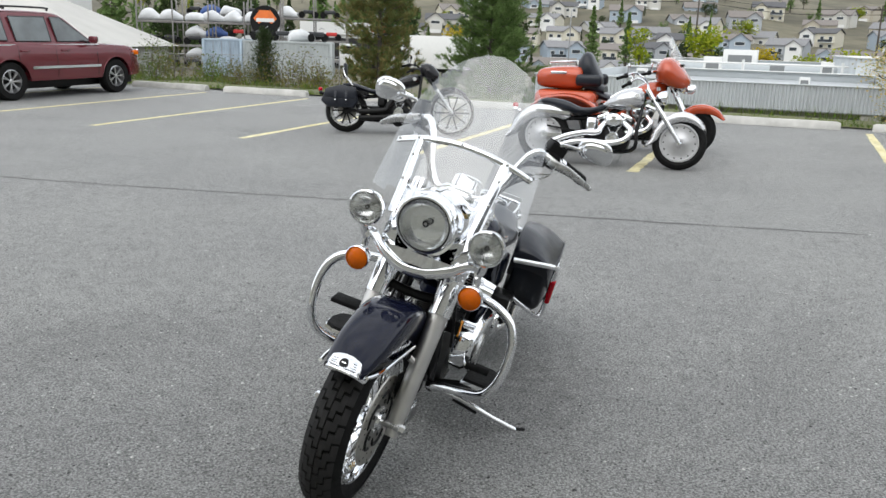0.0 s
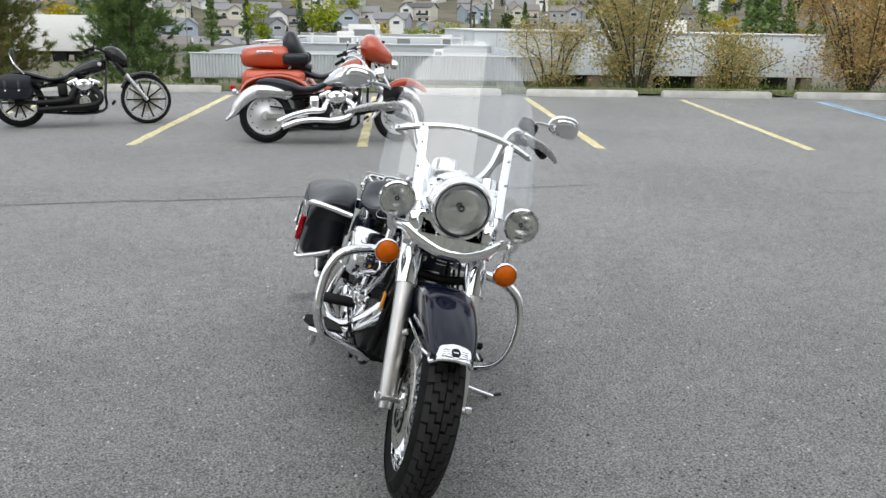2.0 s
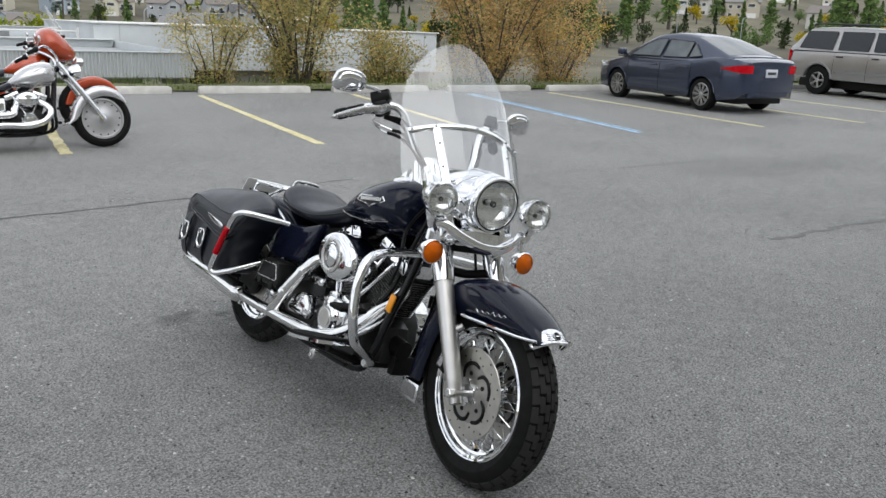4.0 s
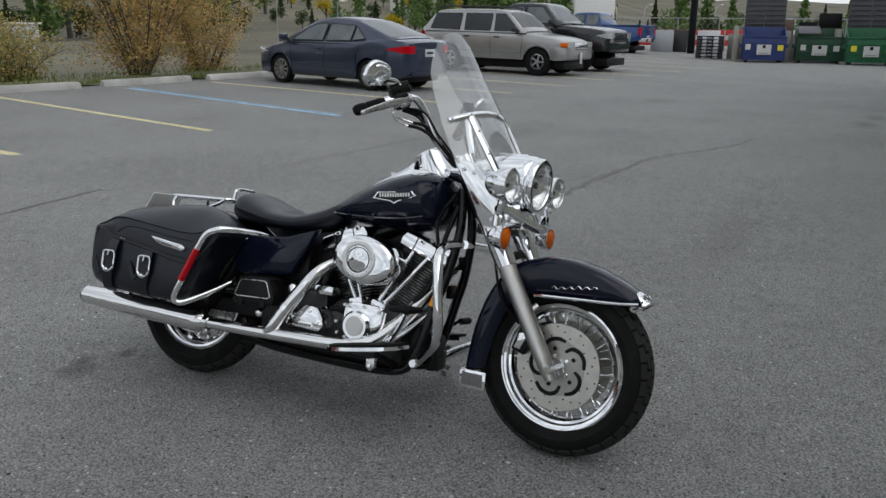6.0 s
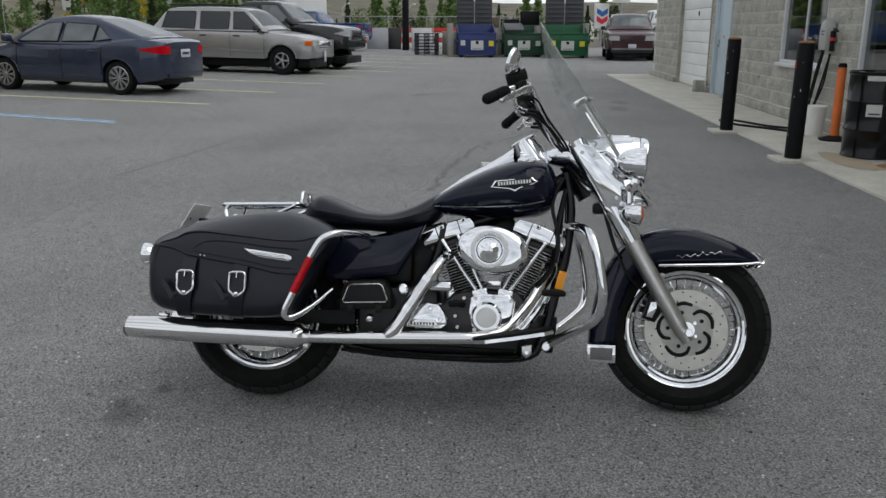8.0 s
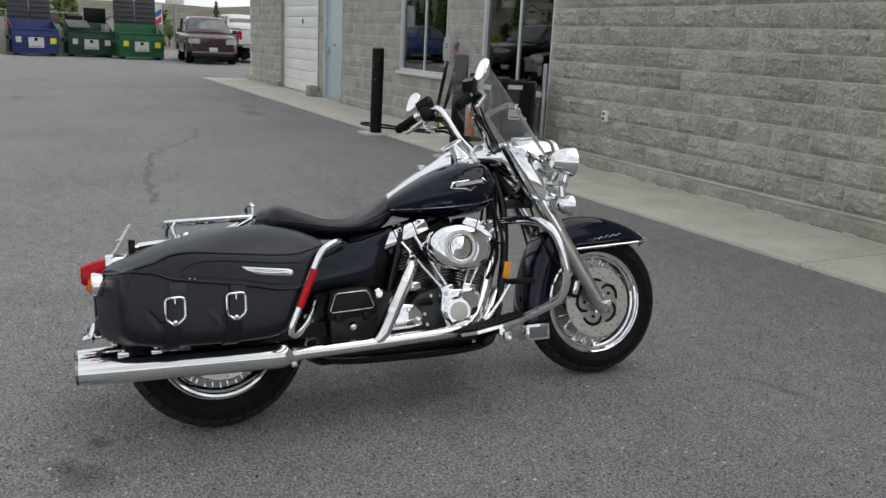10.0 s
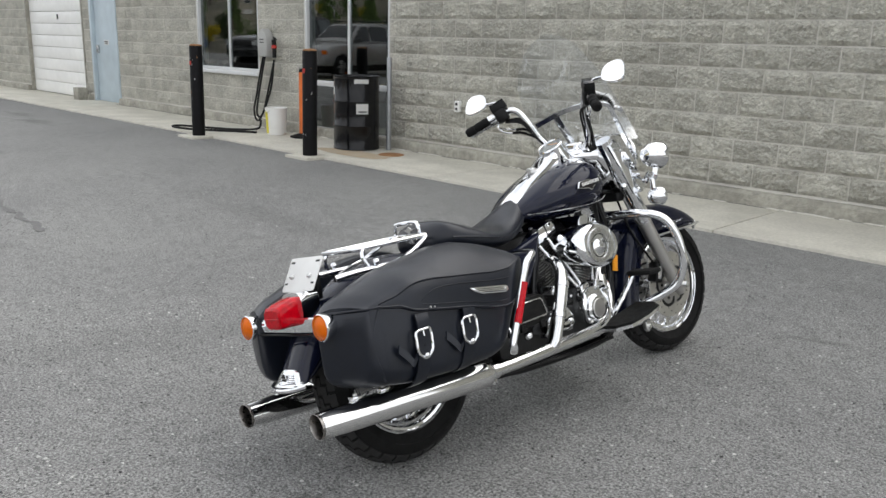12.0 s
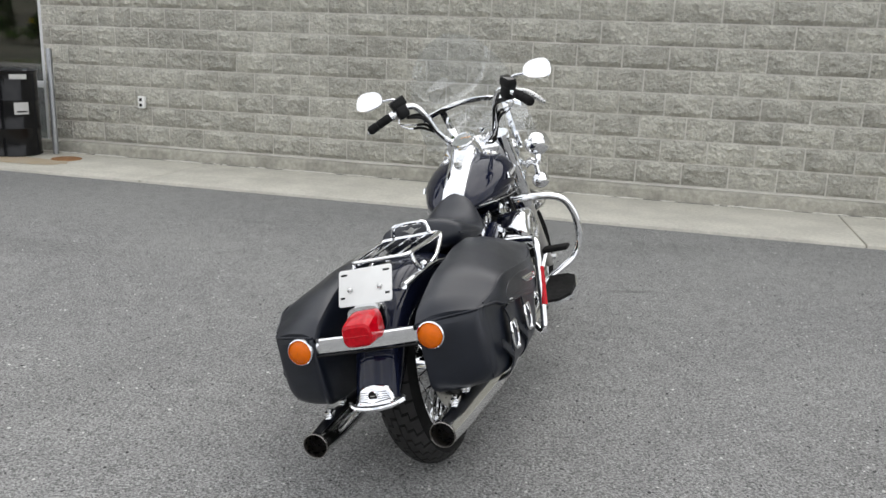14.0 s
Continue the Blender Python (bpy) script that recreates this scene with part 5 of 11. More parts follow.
        part("mirror_glass", moved(loft([[mt @ Vector((x, y * k * s, z * k)) for y, z in outline] for x, k in ((-0.0050, 0.92), (-0.0058, 0.92))]), steer), MIRROR, hb, smooth=False)
        for k in range(4):
            off = Vector((0.012 - 0.009 * k, -s * 0.004 * k, 0.004 - 0.006 * k))
            fp("control_cable", tube([sw + Vector((0.01, -s * 0.01, -0.028)) + off * 0.5, Vector((0.982, s * 0.178, 1.108)) + off, Vector((1.022, s * 0.148, 1.045)) + off, Vector((1.068, s * 0.118, 0.985)) + off, Vector((1.105, s * 0.092, 0.935)) + off * 0.6, Vector((1.118, s * 0.06, 0.885))], 0.0042, 6, 5), BLACK, "black control cable", hb)
        for k in range(2):
            lo = Vector((0.010 * k, -s * 0.012 * k, 0.012 * k))
            elbow = fp("throttle_elbow", tube([sw + Vector((-0.006, s * 0.012, -0.03)), sw + Vector((-0.014, s * 0.014, -0.055)), sw + Vector((0.0, -s * 0.012, -0.078)) + lo, sw + Vector((0.025, -s * 0.035, -0.084)) + lo], 0.0034, 8, 4), CHROME, "bent bright cable elbow", hb)
            fp("cable_sleeve", tube([sw + Vector((0.022, -s * 0.032, -0.0835)) + lo, sw + Vector((0.058, -s * 0.062, -0.090)) + lo, Vector((1.035, s * 0.145, 1.02)), Vector((1.080, s * 0.115, 0.965))], [0.0062, 0.0062, 0.0044, 0.0044], 8, 4), BLACK, "black cable sleeve", hb)

    bars(-1)
    bars(1)
    fp("riser_clamp", box((1.085, 0, 0.960), (0.055, 0.11, 0.045), 0.010), CHROME, "chrome handlebar clamp")
    fp("steering_cover", loft(oval_rings([(1.03, 0.90, 0.95, 0.05, 0), (1.09, 0.88, 0.965, 0.095, 0), (1.15, 0.86, 0.985, 0.115, 0)], 20, 2.4)), CHROME, "chrome cover over the fork clamp")

    # tank, console, badge
    tank = part("fuel_tank", loft(oval_rings(stations([(0.590, 0.706, 0.746, 0.062, 0), (0.66, 0.698, 0.792, 0.118, 0), (0.76, 0.692, 0.848, 0.160, 0), (0.86, 0.690, 0.890, 0.184, 0), (0.95, 0.693, 0.912, 0.188, 0), (1.01, 0.702, 0.907, 0.172, 0), (1.048, 0.726, 0.882, 0.135, 0), (1.064, 0.762, 0.850, 0.080, 0)], 6), 36, 2.35)), PAINT, bike, "glossy dark blue teardrop fuel tank", sharp=70)
    con = stations([(0.600, 0.735, 0.752, 0.046, 0), (0.66, 0.77, 0.798, 0.048, 0), (0.74, 0.80, 0.852, 0.050, 0), (0.84, 0.85, 0.908, 0.052, 0), (0.905, 0.87, 0.952, 0.054, 0)], 4)
    part("console", loft(oval_rings(con, 20, 5.0)), CHROME, tank, "chrome tank console", sharp=50)
    dm = Matrix.Translation((0.951, 0, 0.949)) @ Vector((-0.50, 0, 0.866)).to_track_quat("Z", "Y").to_matrix().to_4x4()
    part("speedometer", lathe([(0.066, -0.085), (0.060, -0.03), (0.053, 0.024), (0.054, 0.033), (0.050, 0.038), (0.046, 0.033)], 40, dm), CHROME, tank, "chrome speedometer pod")
    part("speedometer_face", lathe([(0.048, 0.033), (0.001, 0.033)], 32, dm), mat("dial_face", (0.16, 0.17, 0.15), 0.35, var=0.1, vscale=60), tank, "grey dial face", smooth=False)
    part("dial_glass", lathe([(0.049, 0.036), (0.03, 0.039), (0.001, 0.040)], 32, dm), LAMP_GLASS, tank)
    part("dial_needle", moved(box((0.012, 0.01, 0.0355), (0.045, 0.003, 0.001)), dm), ORANGE_REFL, tank, smooth=False)
    part("console_switch", disc((0.80, 0, 0.890), 0.020, 0.022, "z", 18, 0.004), DULL_CHROME, tank, "round ignition switch")
    part("console_front", loft(oval_rings([(0.93, 0.87, 0.950, 0.060, 0), (0.985, 0.87, 0.958, 0.054, 0), (1.035, 0.85, 0.892, 0.04, 0)], 18, 3)), CHROME, tank)
    for s in (-1, 1):
        part("fuel_cap", lathe([(0.001, 0.016), (0.026, 0.014), (0.033, 0.008), (0.034, -0.01)], 24, Matrix.Translation((0.955, s * 0.100, 0.896)) @ pose(0, 0, 0, -s * 22, 0, 0)), CHROME, tank, "round chrome filler cap")
        # lozenge badge lying on the side of the tank
        out = [(-0.084, -0.004), (-0.078, 0.004), (-0.068, 0.018), (0.066, 0.022), (0.074, 0.012), (0.084, 0.006), (0.060, -0.004), (0.016, -0.015), (0.0, -0.025), (-0.018, -0.015), (-0.060, -0.009)]
        bt = Matrix.Translation((0.912, s * 0.1845, 0.802)) @ pose(0, 0, 0, s * 7, 0, -s * 2.5) @ pose(0, 0, 0, 0, -5, 0)
        part("tank_badge", prism(out, -0.004, 0.004, bt, bevel=0.0015), CHROME, tank, "bright lozenge badge")
        part("badge_field", prism([(x * 0.92, (z - 0.002) * 0.80 + 0.002) for x, z in out], -0.0052, 0.0052, bt), BLACK, tank, smooth=False)
        for k in range(12):
            part("badge_bar", moved(box((-0.055 + 0.0100 * k, 0, 0.0050 + 0.0003 * k), (0.0062, 0.0126, 0.0125 if k % 3 else 0.0140)), bt), WHITE, tank, "pale bar in place of a letter", smooth=False)
        part("pinstripe", tube([(0.62, s * 0.104, 0.725), (0.72, s * 0.150, 0.722), (0.85, s * 0.183, 0.724), (0.95, s * 0.189, 0.732), (1.02, s * 0.168, 0.748)], 0.0016, 4, 5), DULL_CHROME, tank, "thin silver pinstripe")

    # seat
    seat = stations([(0.135, 0.66, 0.715, 0.075, 0), (0.165, 0.645, 0.752, 0.120, 0), (0.205, 0.640, 0.764, 0.150, 0), (0.285, 0.635, 0.735, 0.168, 0), (0.36, 0.632, 0.708, 0.172, 0), (0.46, 0.628, 0.704, 0.150, 0), (0.54, 0.640, 0.730, 0.118, 0), (0.61, 0.665, 0.768, 0.088, 0), (0.65, 0.70, 0.79, 0.060, 0)], 6)
    st = part("seat", loft(oval_rings(seat, 30, 2.5)), LEATHER, bike, "smooth black leather saddle with a raised rear", sharp=70)
    part("seat_welt", tube([(0.19, -0.146, 0.700), (0.285, -0.171, 0.685), (0.36, -0.175, 0.672), (0.46, -0.153, 0.668), (0.55, -0.117, 0.690), (0.62, -0.085, 0.72)], 0.003, 6, 4), LEATHER, st)
    part("seat_welt", tube([(0.19, 0.146, 0.700), (0.285, 0.171, 0.685), (0.36, 0.175, 0.672), (0.46, 0.153, 0.668), (0.55, 0.117, 0.690), (0.62, 0.085, 0.72)], 0.003, 6, 4), LEATHER, st)
    part("seat_emblem", prism([(-0.03, 0.0), (-0.012, 0.012), (0.012, 0.012), (0.03, 0.0), (0.012, -0.012), (-0.012, -0.012)], -0.002, 0.002, Matrix.Translation((0.132, 0, 0.708)) @ pose(0, 0, 0, -16, 0, 90)), DULL_CHROME, st, "small metal emblem")

    # rear fender, tip, tail lamp, plate, signals
    rp = [(0.30, 0.585), (0.20, 0.640), (0.08, 0.672), (-0.04, 0.676), (-0.15, 0.650), (-0.26, 0.592), (-0.345, 0.510), (-0.405, 0.420), (-0.445, 0.352)]
    RWID = [0.092, 0.092, 0.090, 0.086, 0.080, 0.075, 0.071, 0.069, 0.066]
    rf = part("rear_fender", arch_shell(rp, RWID, [0.17, 0.17, 0.16, 0.15, 0.13, 0.11, 0.09, 0.07, 0.03], (RW[0], RW[2])), PAINT, bike, "glossy dark blue rear fender", sharp=60)
    thick(rf, 0.003)
    rc = (RW[0], RW[2])
    part("fender_tip", winged_tip(rp, RWID, rc, [(8.0, 1.20, 0.014), (7.92, 1.14, 0.012), (7.82, 1.04, 0.008), (7.74, 0.94, 0.007), (7.64, 0.86, 0.007), (7.48, 0.78, 0.007), (7.36, 0.68, 0.006), (7.30, 0.52, 0.005), (7.26, 0.25, 0.003)]), CHROME, rf, "chrome winged rear fender tip", sharp=50)
    ec = on_fender(rp, RWID, rc, 7.60, 0, 0.0082)
    en = Matrix.Translation(ec) @ (ec - Vector((RW[0], 0, RW[2]))).normalized().to_track_quat("Z", "Y").to_matrix().to_4x4()
    part("fender_emblem", lathe([(0.0125, -0.002), (0.0125, 0.0015), (0.001, 0.002)], 24, en), BLACK, rf, "round dark emblem")
    part("emblem_ring", lathe([(0.0125, 0.001), (0.0135, 0.0025), (0.0145, 0.001)], 24, en), CHROME, rf)
    part("emblem_bar", moved(box((0, 0, 0.0022), (0.014, 0.003, 0.001)), en), STEEL, rf, smooth=False)
    part("tip_bar", tube([(-0.424, -0.084, 0.352), (-0.452, -0.055, 0.346), (-0.462, 0, 0.343), (-0.452, 0.055, 0.346), (-0.424, 0.084, 0.352)], 0.0075, 8, 4), CHROME, rf, "chrome lower edge of the tip")
    for s in (-1, 1):
        for i in range(4):
            part("tip_groove", tube([on_fender(rp, RWID, rc, 7.72 - 0.08 * i, s * a, 0.0074) for a in (0.24, 0.40, 0.74 - 0.05 * i)], 0.0009, 5), BLACK, rf)
        part("tip_groove", tube([on_fender(rp, RWID, rc, a, s * b, 0.0105) for a, b in ((7.93, 0.0), (7.82, 0.3), (7.76, 0.8))], 0.0009, 5), BLACK, rf)
    tb = part("tail_bar", loft([[Vector((-0.390 + 0.010 * abs(y) / 0.18, y, 0.524)) + Vector((dx, 0, dz)) for dx, dz in ((-0.010, 0.024), (-0.016, 0.020), (-0.019, 0.0), (-0.016, -0.018), (-0.010, -0.022), (0.012, -0.022), (0.012, 0.022))] for y in (-0.203, -0.12, -0.04, 0.04, 0.12, 0.203)]), CHROME, bike, "broad chrome bar carrying the rear signals", sharp=20)
    part("edge_strip", tube([(-0.402, -0.19, 0.4985), (-0.405, 0, 0.4985), (-0.402, 0.19, 0.4985)], 0.0035, 6, 2), BLACK, tb, "black rubber edge")
    for s in (-1, 1):
        lamp(tb, (-0.413, s * 0.206, 0.523), 0.038, 0.05, AMBER, CHROME, "turn_signal", "amber_lens", (-1, 0, 0.02), None, "amber rear turn signal")
    tl = oval_rings([(-0.365, 0.530, 0.610, 0.044, 0), (-0.395, 0.523, 0.606, 0.046, 0), (-0.428, 0.521, 0.596, 0.047, 0), (-0.444, 0.523, 0.588, 0.045, 0), (-0.449, 0.530, 0.580, 0.039, 0)], 28, 4.2)
    lens = part("tail_lamp", loft(tl), RED_LENS, bike, "red tail lamp lens with a faceted face", sharp=30)
    part("lens_rib", tube([(-0.4485, -0.039, 0.554), (-0.4495, 0, 0.554), (-0.4485, 0.039, 0.554)], 0.0020, 6, 2), RED_LENS, lens)
    part("tail_lamp_base", loft(oval_rings([(-0.300, 0.540, 0.618, 0.042, 0), (-0.345, 0.524, 0.622, 0.053, 0), (-0.372, 0.520, 0.620, 0.054, 0)], 28, 4.0)), CHROME, bike, "chrome tail lamp base", sharp=30)
    pm = Matrix.Translation((-0.318, 0, 0.668)) @ pose(0, 0, 0, 0, 0, 90) @ pose(0, 0, 0, 30, 0, 0)
    pl = part("number_plate", prism(rounded(0.172, 0.112, 0.008, 3), -0.002, 0.002, pm, bevel=0.0008), PLATE, bike, "blank white number plate with slots")
    for x, z, w, h in ((-0.068, 0.040, 0.020, 0.006), (0.068, 0.040, 0.020, 0.006), (-0.072, -0.030, 0.014, 0.006), (0.072, -0.030, 0.014, 0.006)):
        part("plate_slot", moved(box((x, 0.0022, z), (w, 0.0012, h)), pm), BLACK, pl, smooth=False)
    for x in (-0.048, 0.048):
        part("plate_bolt", moved(ball((x, 0.004, -0.008), 0.009, u=8, v=6), pm), DULL_CHROME, pl)
    part("plate_bracket", box((-0.285, 0, 0.625), (0.02, 0.06, 0.08), 0.004), BLACK, bike)

    # luggage rack
    rk = part("luggage_rack", tube([(0.105, -0.106, 0.722), (-0.02, -0.104, 0.719), (-0.150, -0.096, 0.716), (-0.172, -0.088, 0.715), (-0.180, -0.07, 0.715), (-0.183, 0, 0.715), (-0.180, 0.07, 0.715), (-0.172, 0.088, 0.715), (-0.150, 0.096, 0.716), (-0.02, 0.104, 0.719), (0.105, 0.106, 0.722)], 0.0075, 10, 5), CHROME, bike, "chrome luggage rack")
    part("rack_cross", tube([(0.105, -0.106, 0.722), (0.118, -0.085, 0.724), (0.12, 0, 0.724), (0.118, 0.085, 0.724), (0.105, 0.106, 0.722)], 0.0065, 8, 4), CHROME, rk)
    part("rack_loop", tube([(0.118, -0.066, 0.724), (0.118, -0.062, 0.752), (0.118, -0.045, 0.768), (0.118, 0.045, 0.768), (0.118, 0.062, 0.752), (0.118, 0.066, 0.724)], 0.0072, 8, 4), CHROME, rk, "raised chrome loop")
    part("loop_emblem", prism([(-0.036, 0.006), (-0.012, 0.004), (0, 0.013), (0.012, 0.004), (0.036, 0.006), (0.012, -0.004), (0, -0.012), (-0.012, -0.004)], -0.002, 0.002, Matrix.Translation((0.128, 0, 0.742)) @ pose(0, 0, 0, 0, 0, 90)), DULL_CHROME, rk, "small bright winged emblem")
    for y in (-0.055, 0.0, 0.055):
        part("rack_rail", tube([(0.118, y, 0.722), (-0.182, y * 0.9, 0.713)], 0.0042, 6), CHROME, rk)
    for s in (-1, 1):
        part("rack_stay", tube([(-0.150, s * 0.096, 0.716), (-0.160, s * 0.103, 0.690), (-0.148, s * 0.112, 0.655), (-0.140, s * 0.113, 0.640)], 0.0072, 8, 4), CHROME, rk)
        part("rack_stay", tube([(0.105, s * 0.106, 0.722), (0.085, s * 0.112, 0.706), (0.0, s * 0.116, 0.668), (-0.05, s * 0.113, 0.655)], 0.0072, 8, 4), CHROME, rk)
        part("stay_knob", ball((-0.12, s * 0.116, 0.668), 0.012, u=10, v=8), CHROME, rk)
        part("fender_strut", tube([(0.28, s * 0.110, 0.560), (0.05, s * 0.112, 0.640), (-0.16, s * 0.110, 0.648), (-0.27, s * 0.098, 0.640)], 0.011, 10, 4), CHROME, bike, "chrome fender strut")

    # saddlebags
    for s in (-1, 1):
        def lerp_x(x, xs, vs):
            return float(np.interp(x, xs, vs))

        def slant(x, y):
            """The rear end runs forward towards the outside."""
            return x + 0.40 * min(1.0, max(0.0, (-0.2 - x) / 0.18)) * (y - 0.16)

        def body_ring(x, zb, zt, yi, yo):
            """Boxy section: flat inside and outside, round lower corners."""
            r, q = min(0.046, (zt - zb) * 0.4), min(0.020, (zt - zb) * 0.3)
            pts = [(yi, zt), (yi, (zb + zt) / 2), (yi, zb + q)]
            pts += [(yi + q - q * math.cos(radians(a)), zb + q - q * math.sin(radians(a))) for a in (30, 60, 90)]
            pts += [((yi + yo) / 2, zb - 0.004)]
            pts += [(yo - r + r * math.sin(radians(a)), zb + r - r * math.cos(radians(a))) for a in (0, 18, 36, 54, 72, 90)]
            pts += [(yo + 0.004, (zb + zt) / 2 + 0.01), (yo, zt)]
            return [Vector((slant(x, y), s * y, z)) for y, z in pts]

        body = stations([(-0.416, 0.402, 0.505, 0.178, 0.306), (-0.413, 0.382, 0.530, 0.170, 0.316), (-0.405, 0.360, 0.550, 0.164, 0.325), (-0.385, 0.343, 0.556, 0.160, 0.334), (-0.345, 0.331, 0.556, 0.160, 0.341), (-0.20, 0.318, 0.540, 0.162, 0.355), (0.02, 0.314, 0.510, 0.168, 0.360), (0.12, 0.322, 0.490, 0.172, 0.359), (0.165, 0.352, 0.490, 0.178, 0.356), (0.205, 0.425, 0.510, 0.193, 0.352), (0.245, 0.508, 0.550, 0.196, 0.346), (0.272, 0.560, 0.590, 0.200, 0.338)], 4)
        bag = part("saddlebag", loft([body_ring(*k) for k in body]), LEATHER, bike, "black leather saddlebag with straps and chrome buckles", sharp=50)
        X = [-0.402, -0.365, -0.28, -0.20, -0.14, 0.01, 0.115, 0.19, 0.24, 0.278, 0.292]
        low = [0.552, 0.549, 0.541, 0.522, 0.512, 0.490, 0.468, 0.467, 0.510, 0.560, 0.584]
        edge = [0.556, 0.566, 0.580, 0.600, 0.605, 0.592, 0.582, 0.582, 0.594, 0.604, 0.604]
        crest = [0.560, 0.590, 0.622, 0.648, 0.660, 0.686, 0.690, 0.674, 0.656, 0.634, 0.616]
        wide = [0.326, 0.340, 0.353, 0.363, 0.368, 0.371, 0.370, 0.366, 0.358, 0.344, 0.334]

        def lid_ring(x, grow=0.0):
            zl, ze, zc, yo, yi = (lerp_x(x, X, v) for v in (low, edge, crest, wide, [0.154, 0.154, 0.156, 0.158, 0.160, 0.164, 0.168, 0.172, 0.176, 0.180, 0.182]))
            zc, ze = max(zc, zl + 0.006), max(ze, zl + 0.004)
            pts = [(yi, zl), (yi, zc - 0.022), (yi + 0.006, zc - 0.007), (yi + 0.022, zc)]
            pts += [(yi + (yo - yi) * f, zc + (ze - zc) * f ** 1.8 + 0.010 * math.sin(math.pi * f)) for f in (0.30, 0.50, 0.68, 0.82, 0.91)]
            pts += [(yo - 0.004, ze + 0.003), (yo + 0.001, ze - 0.004), (yo + 0.003, (ze + zl) / 2), (yo + 0.002, zl + 0.002), (yo - 0.002, zl)]
            return [Vector((slant(x, y), s * y, z)) for y, z in pts]

        xs = [-0.402, -0.398, -0.388, -0.365, -0.335] + [-0.305 + 0.0302 * i for i in range(18)] + [0.232, 0.250, 0.266, 0.278, 0.286, 0.292]
        lid = part("lid", loft([lid_ring(x) for x in xs]), LEATHER, bag, "black leather lid with an overhanging edge", sharp=42)
        side = lambda x, z, o: Vector((slant(x, lerp_x(x, X, wide)), s * (lerp_x(x, X, wide) + o), z))
        run = [-0.375, -0.33, -0.28, -0.2, -0.14, -0.06, 0.01, 0.07, 0.115, 0.19, 0.24, 0.28]
        part("lid_welt", tube([side(x, lerp_x(x, X, edge) + 0.001, 0.000) for x in run], 0.0030, 6, 4), LEATHER, lid, "rolled leather welt")
        part("lid_hem", tube([side(x, lerp_x(x, X, low) + 0.006, 0.002) for x in run], 0.0034, 6, 4), LEATHER, lid, "rolled lower edge")
        part("rear_hem", tube([Vector((slant(-0.404, y), s * y, 0.556)) for y in (0.165, 0.21, 0.26, 0.31)] + [side(-0.395, 0.556, 0.001), side(-0.375, 0.557, 0.002)], 0.0034, 6, 3), LEATHER, lid)
        part("lid_panel_seam", tube([side(x, z, 0.003) for x, z in ((-0.175, 0.548), (-0.13, 0.572), (-0.06, 0.574), (0.02, 0.567), (0.10, 0.558), (0.19, 0.553))], 0.0020, 5, 4), LEATHER, lid, "stitched panel seam")
        part("lid_panel_seam", tube([side(x, lerp_x(x, X, low) + 0.020, 0.003) for x in (-0.175, -0.10, 0.0, 0.10, 0.17)], 0.0018, 5, 4), LEATHER, lid)
        for x in (-0.150, -0.135):
            part("lid_rivet", ball(side(x, lerp_x(x, X, low) + 0.012, 0.004), 0.0032, u=8, v=6), DULL_CHROME, lid)
        corner = [(-0.380, 0.336, 0.552), (-0.398, 0.329, 0.500), (-0.402, 0.326, 0.440), (-0.392, 0.328, 0.385), (-0.372, 0.320, 0.345)]
        part("corner_seam", tube([Vector((slant(x, y), s * y, z)) for x, y, z in corner], 0.0026, 6, 4), LEATHER, bag, "stitched corner seam")
        for x in (-0.198, -0.016):
            yo = 0.360
            sp = [(x + 0.012, s * (yo + 0.004), 0.515), (x + 0.010, s * (yo + 0.013), 0.485), (x + 0.004, s * (yo + 0.012), 0.430), (x - 0.006, s * (yo + 0.009), 0.375), (x - 0.014, s * (yo - 0.014), 0.325), (x - 0.018, s * (yo - 0.05), 0.308)]
            strap_p = curve_points(sp, 3)
            part("strap", loft([[v + Vector((0.024 * i, 0, 0)) + Vector((0, s * 0.0028 * j, 0)) for i, j in ((-1, -1), (1, -1), (1, 1), (-1, 1))] for v in strap_p]), LEATHER, bag, "black leather strap", sharp=30)
            ring = [(x + a, 0.434 + b) for a, b in ((-0.018, 0.036), (0.018, 0.037), (0.025, 0.034), (0.029, 0.024), (0.028, -0.018), (0.024, -0.028), (0.006, -0.042), (-0.002, -0.044), (-0.010, -0.042), (-0.026, -0.028), (-0.029, -0.018), (-0.028, 0.026), (-0.025, 0.033))]
            bk = part("buckle", ring_tube(ring, s * (yo + 0.018), 0.0046, n=8), CHROME, bag, "chrome buckle with a pointed lower end")
            part("buckle_pin", tube([Vector((x, s * (yo + 0.020), 0.471)), Vector((x - 0.001, s * (yo + 0.023), 0.452))], 0.0028, 6), CHROME, bk)
            part("buckle_tip", ball((x - 0.002, s * (yo + 0.021), 0.397), 0.0085, u=10, v=8), CHROME, bk)
            part("strap_hole", disc((x + 0.002, s * (yo + 0.0155), 0.425), 0.0022, 0.002, "y", 8), BLACK, bag, smooth=False)
            tail = curve_points([(x - 0.085, s * (yo + 0.003), 0.432), (x - 0.062, s * (yo + 0.010), 0.405), (x - 0.048, s * (yo + 0.014), 0.385), (x - 0.030, s * (yo + 0.010), 0.398), (x - 0.012, s * (yo + 0.006), 0.408)], 4)
            part("strap_tail", loft([[v + Vector((0.003 * i, s * 0.003 * j, 0.011 * i)) for i, j in ((-1, -1), (1, -1), (1, 1), (-1, 1))] for v in tail]), LEATHER, bag, "twisted loose strap end", sharp=30)
        tr = part("bag_trim", prism([(0.002, 0.553), (0.155, 0.535), (0.170, 0.529), (0.172, 0.519), (0.160, 0.511), (0.060, 0.523), (0.025, 0.536)], s * 0.370, s * 0.380, bevel=0.003), CHROME, bag, "ribbed chrome bag trim")
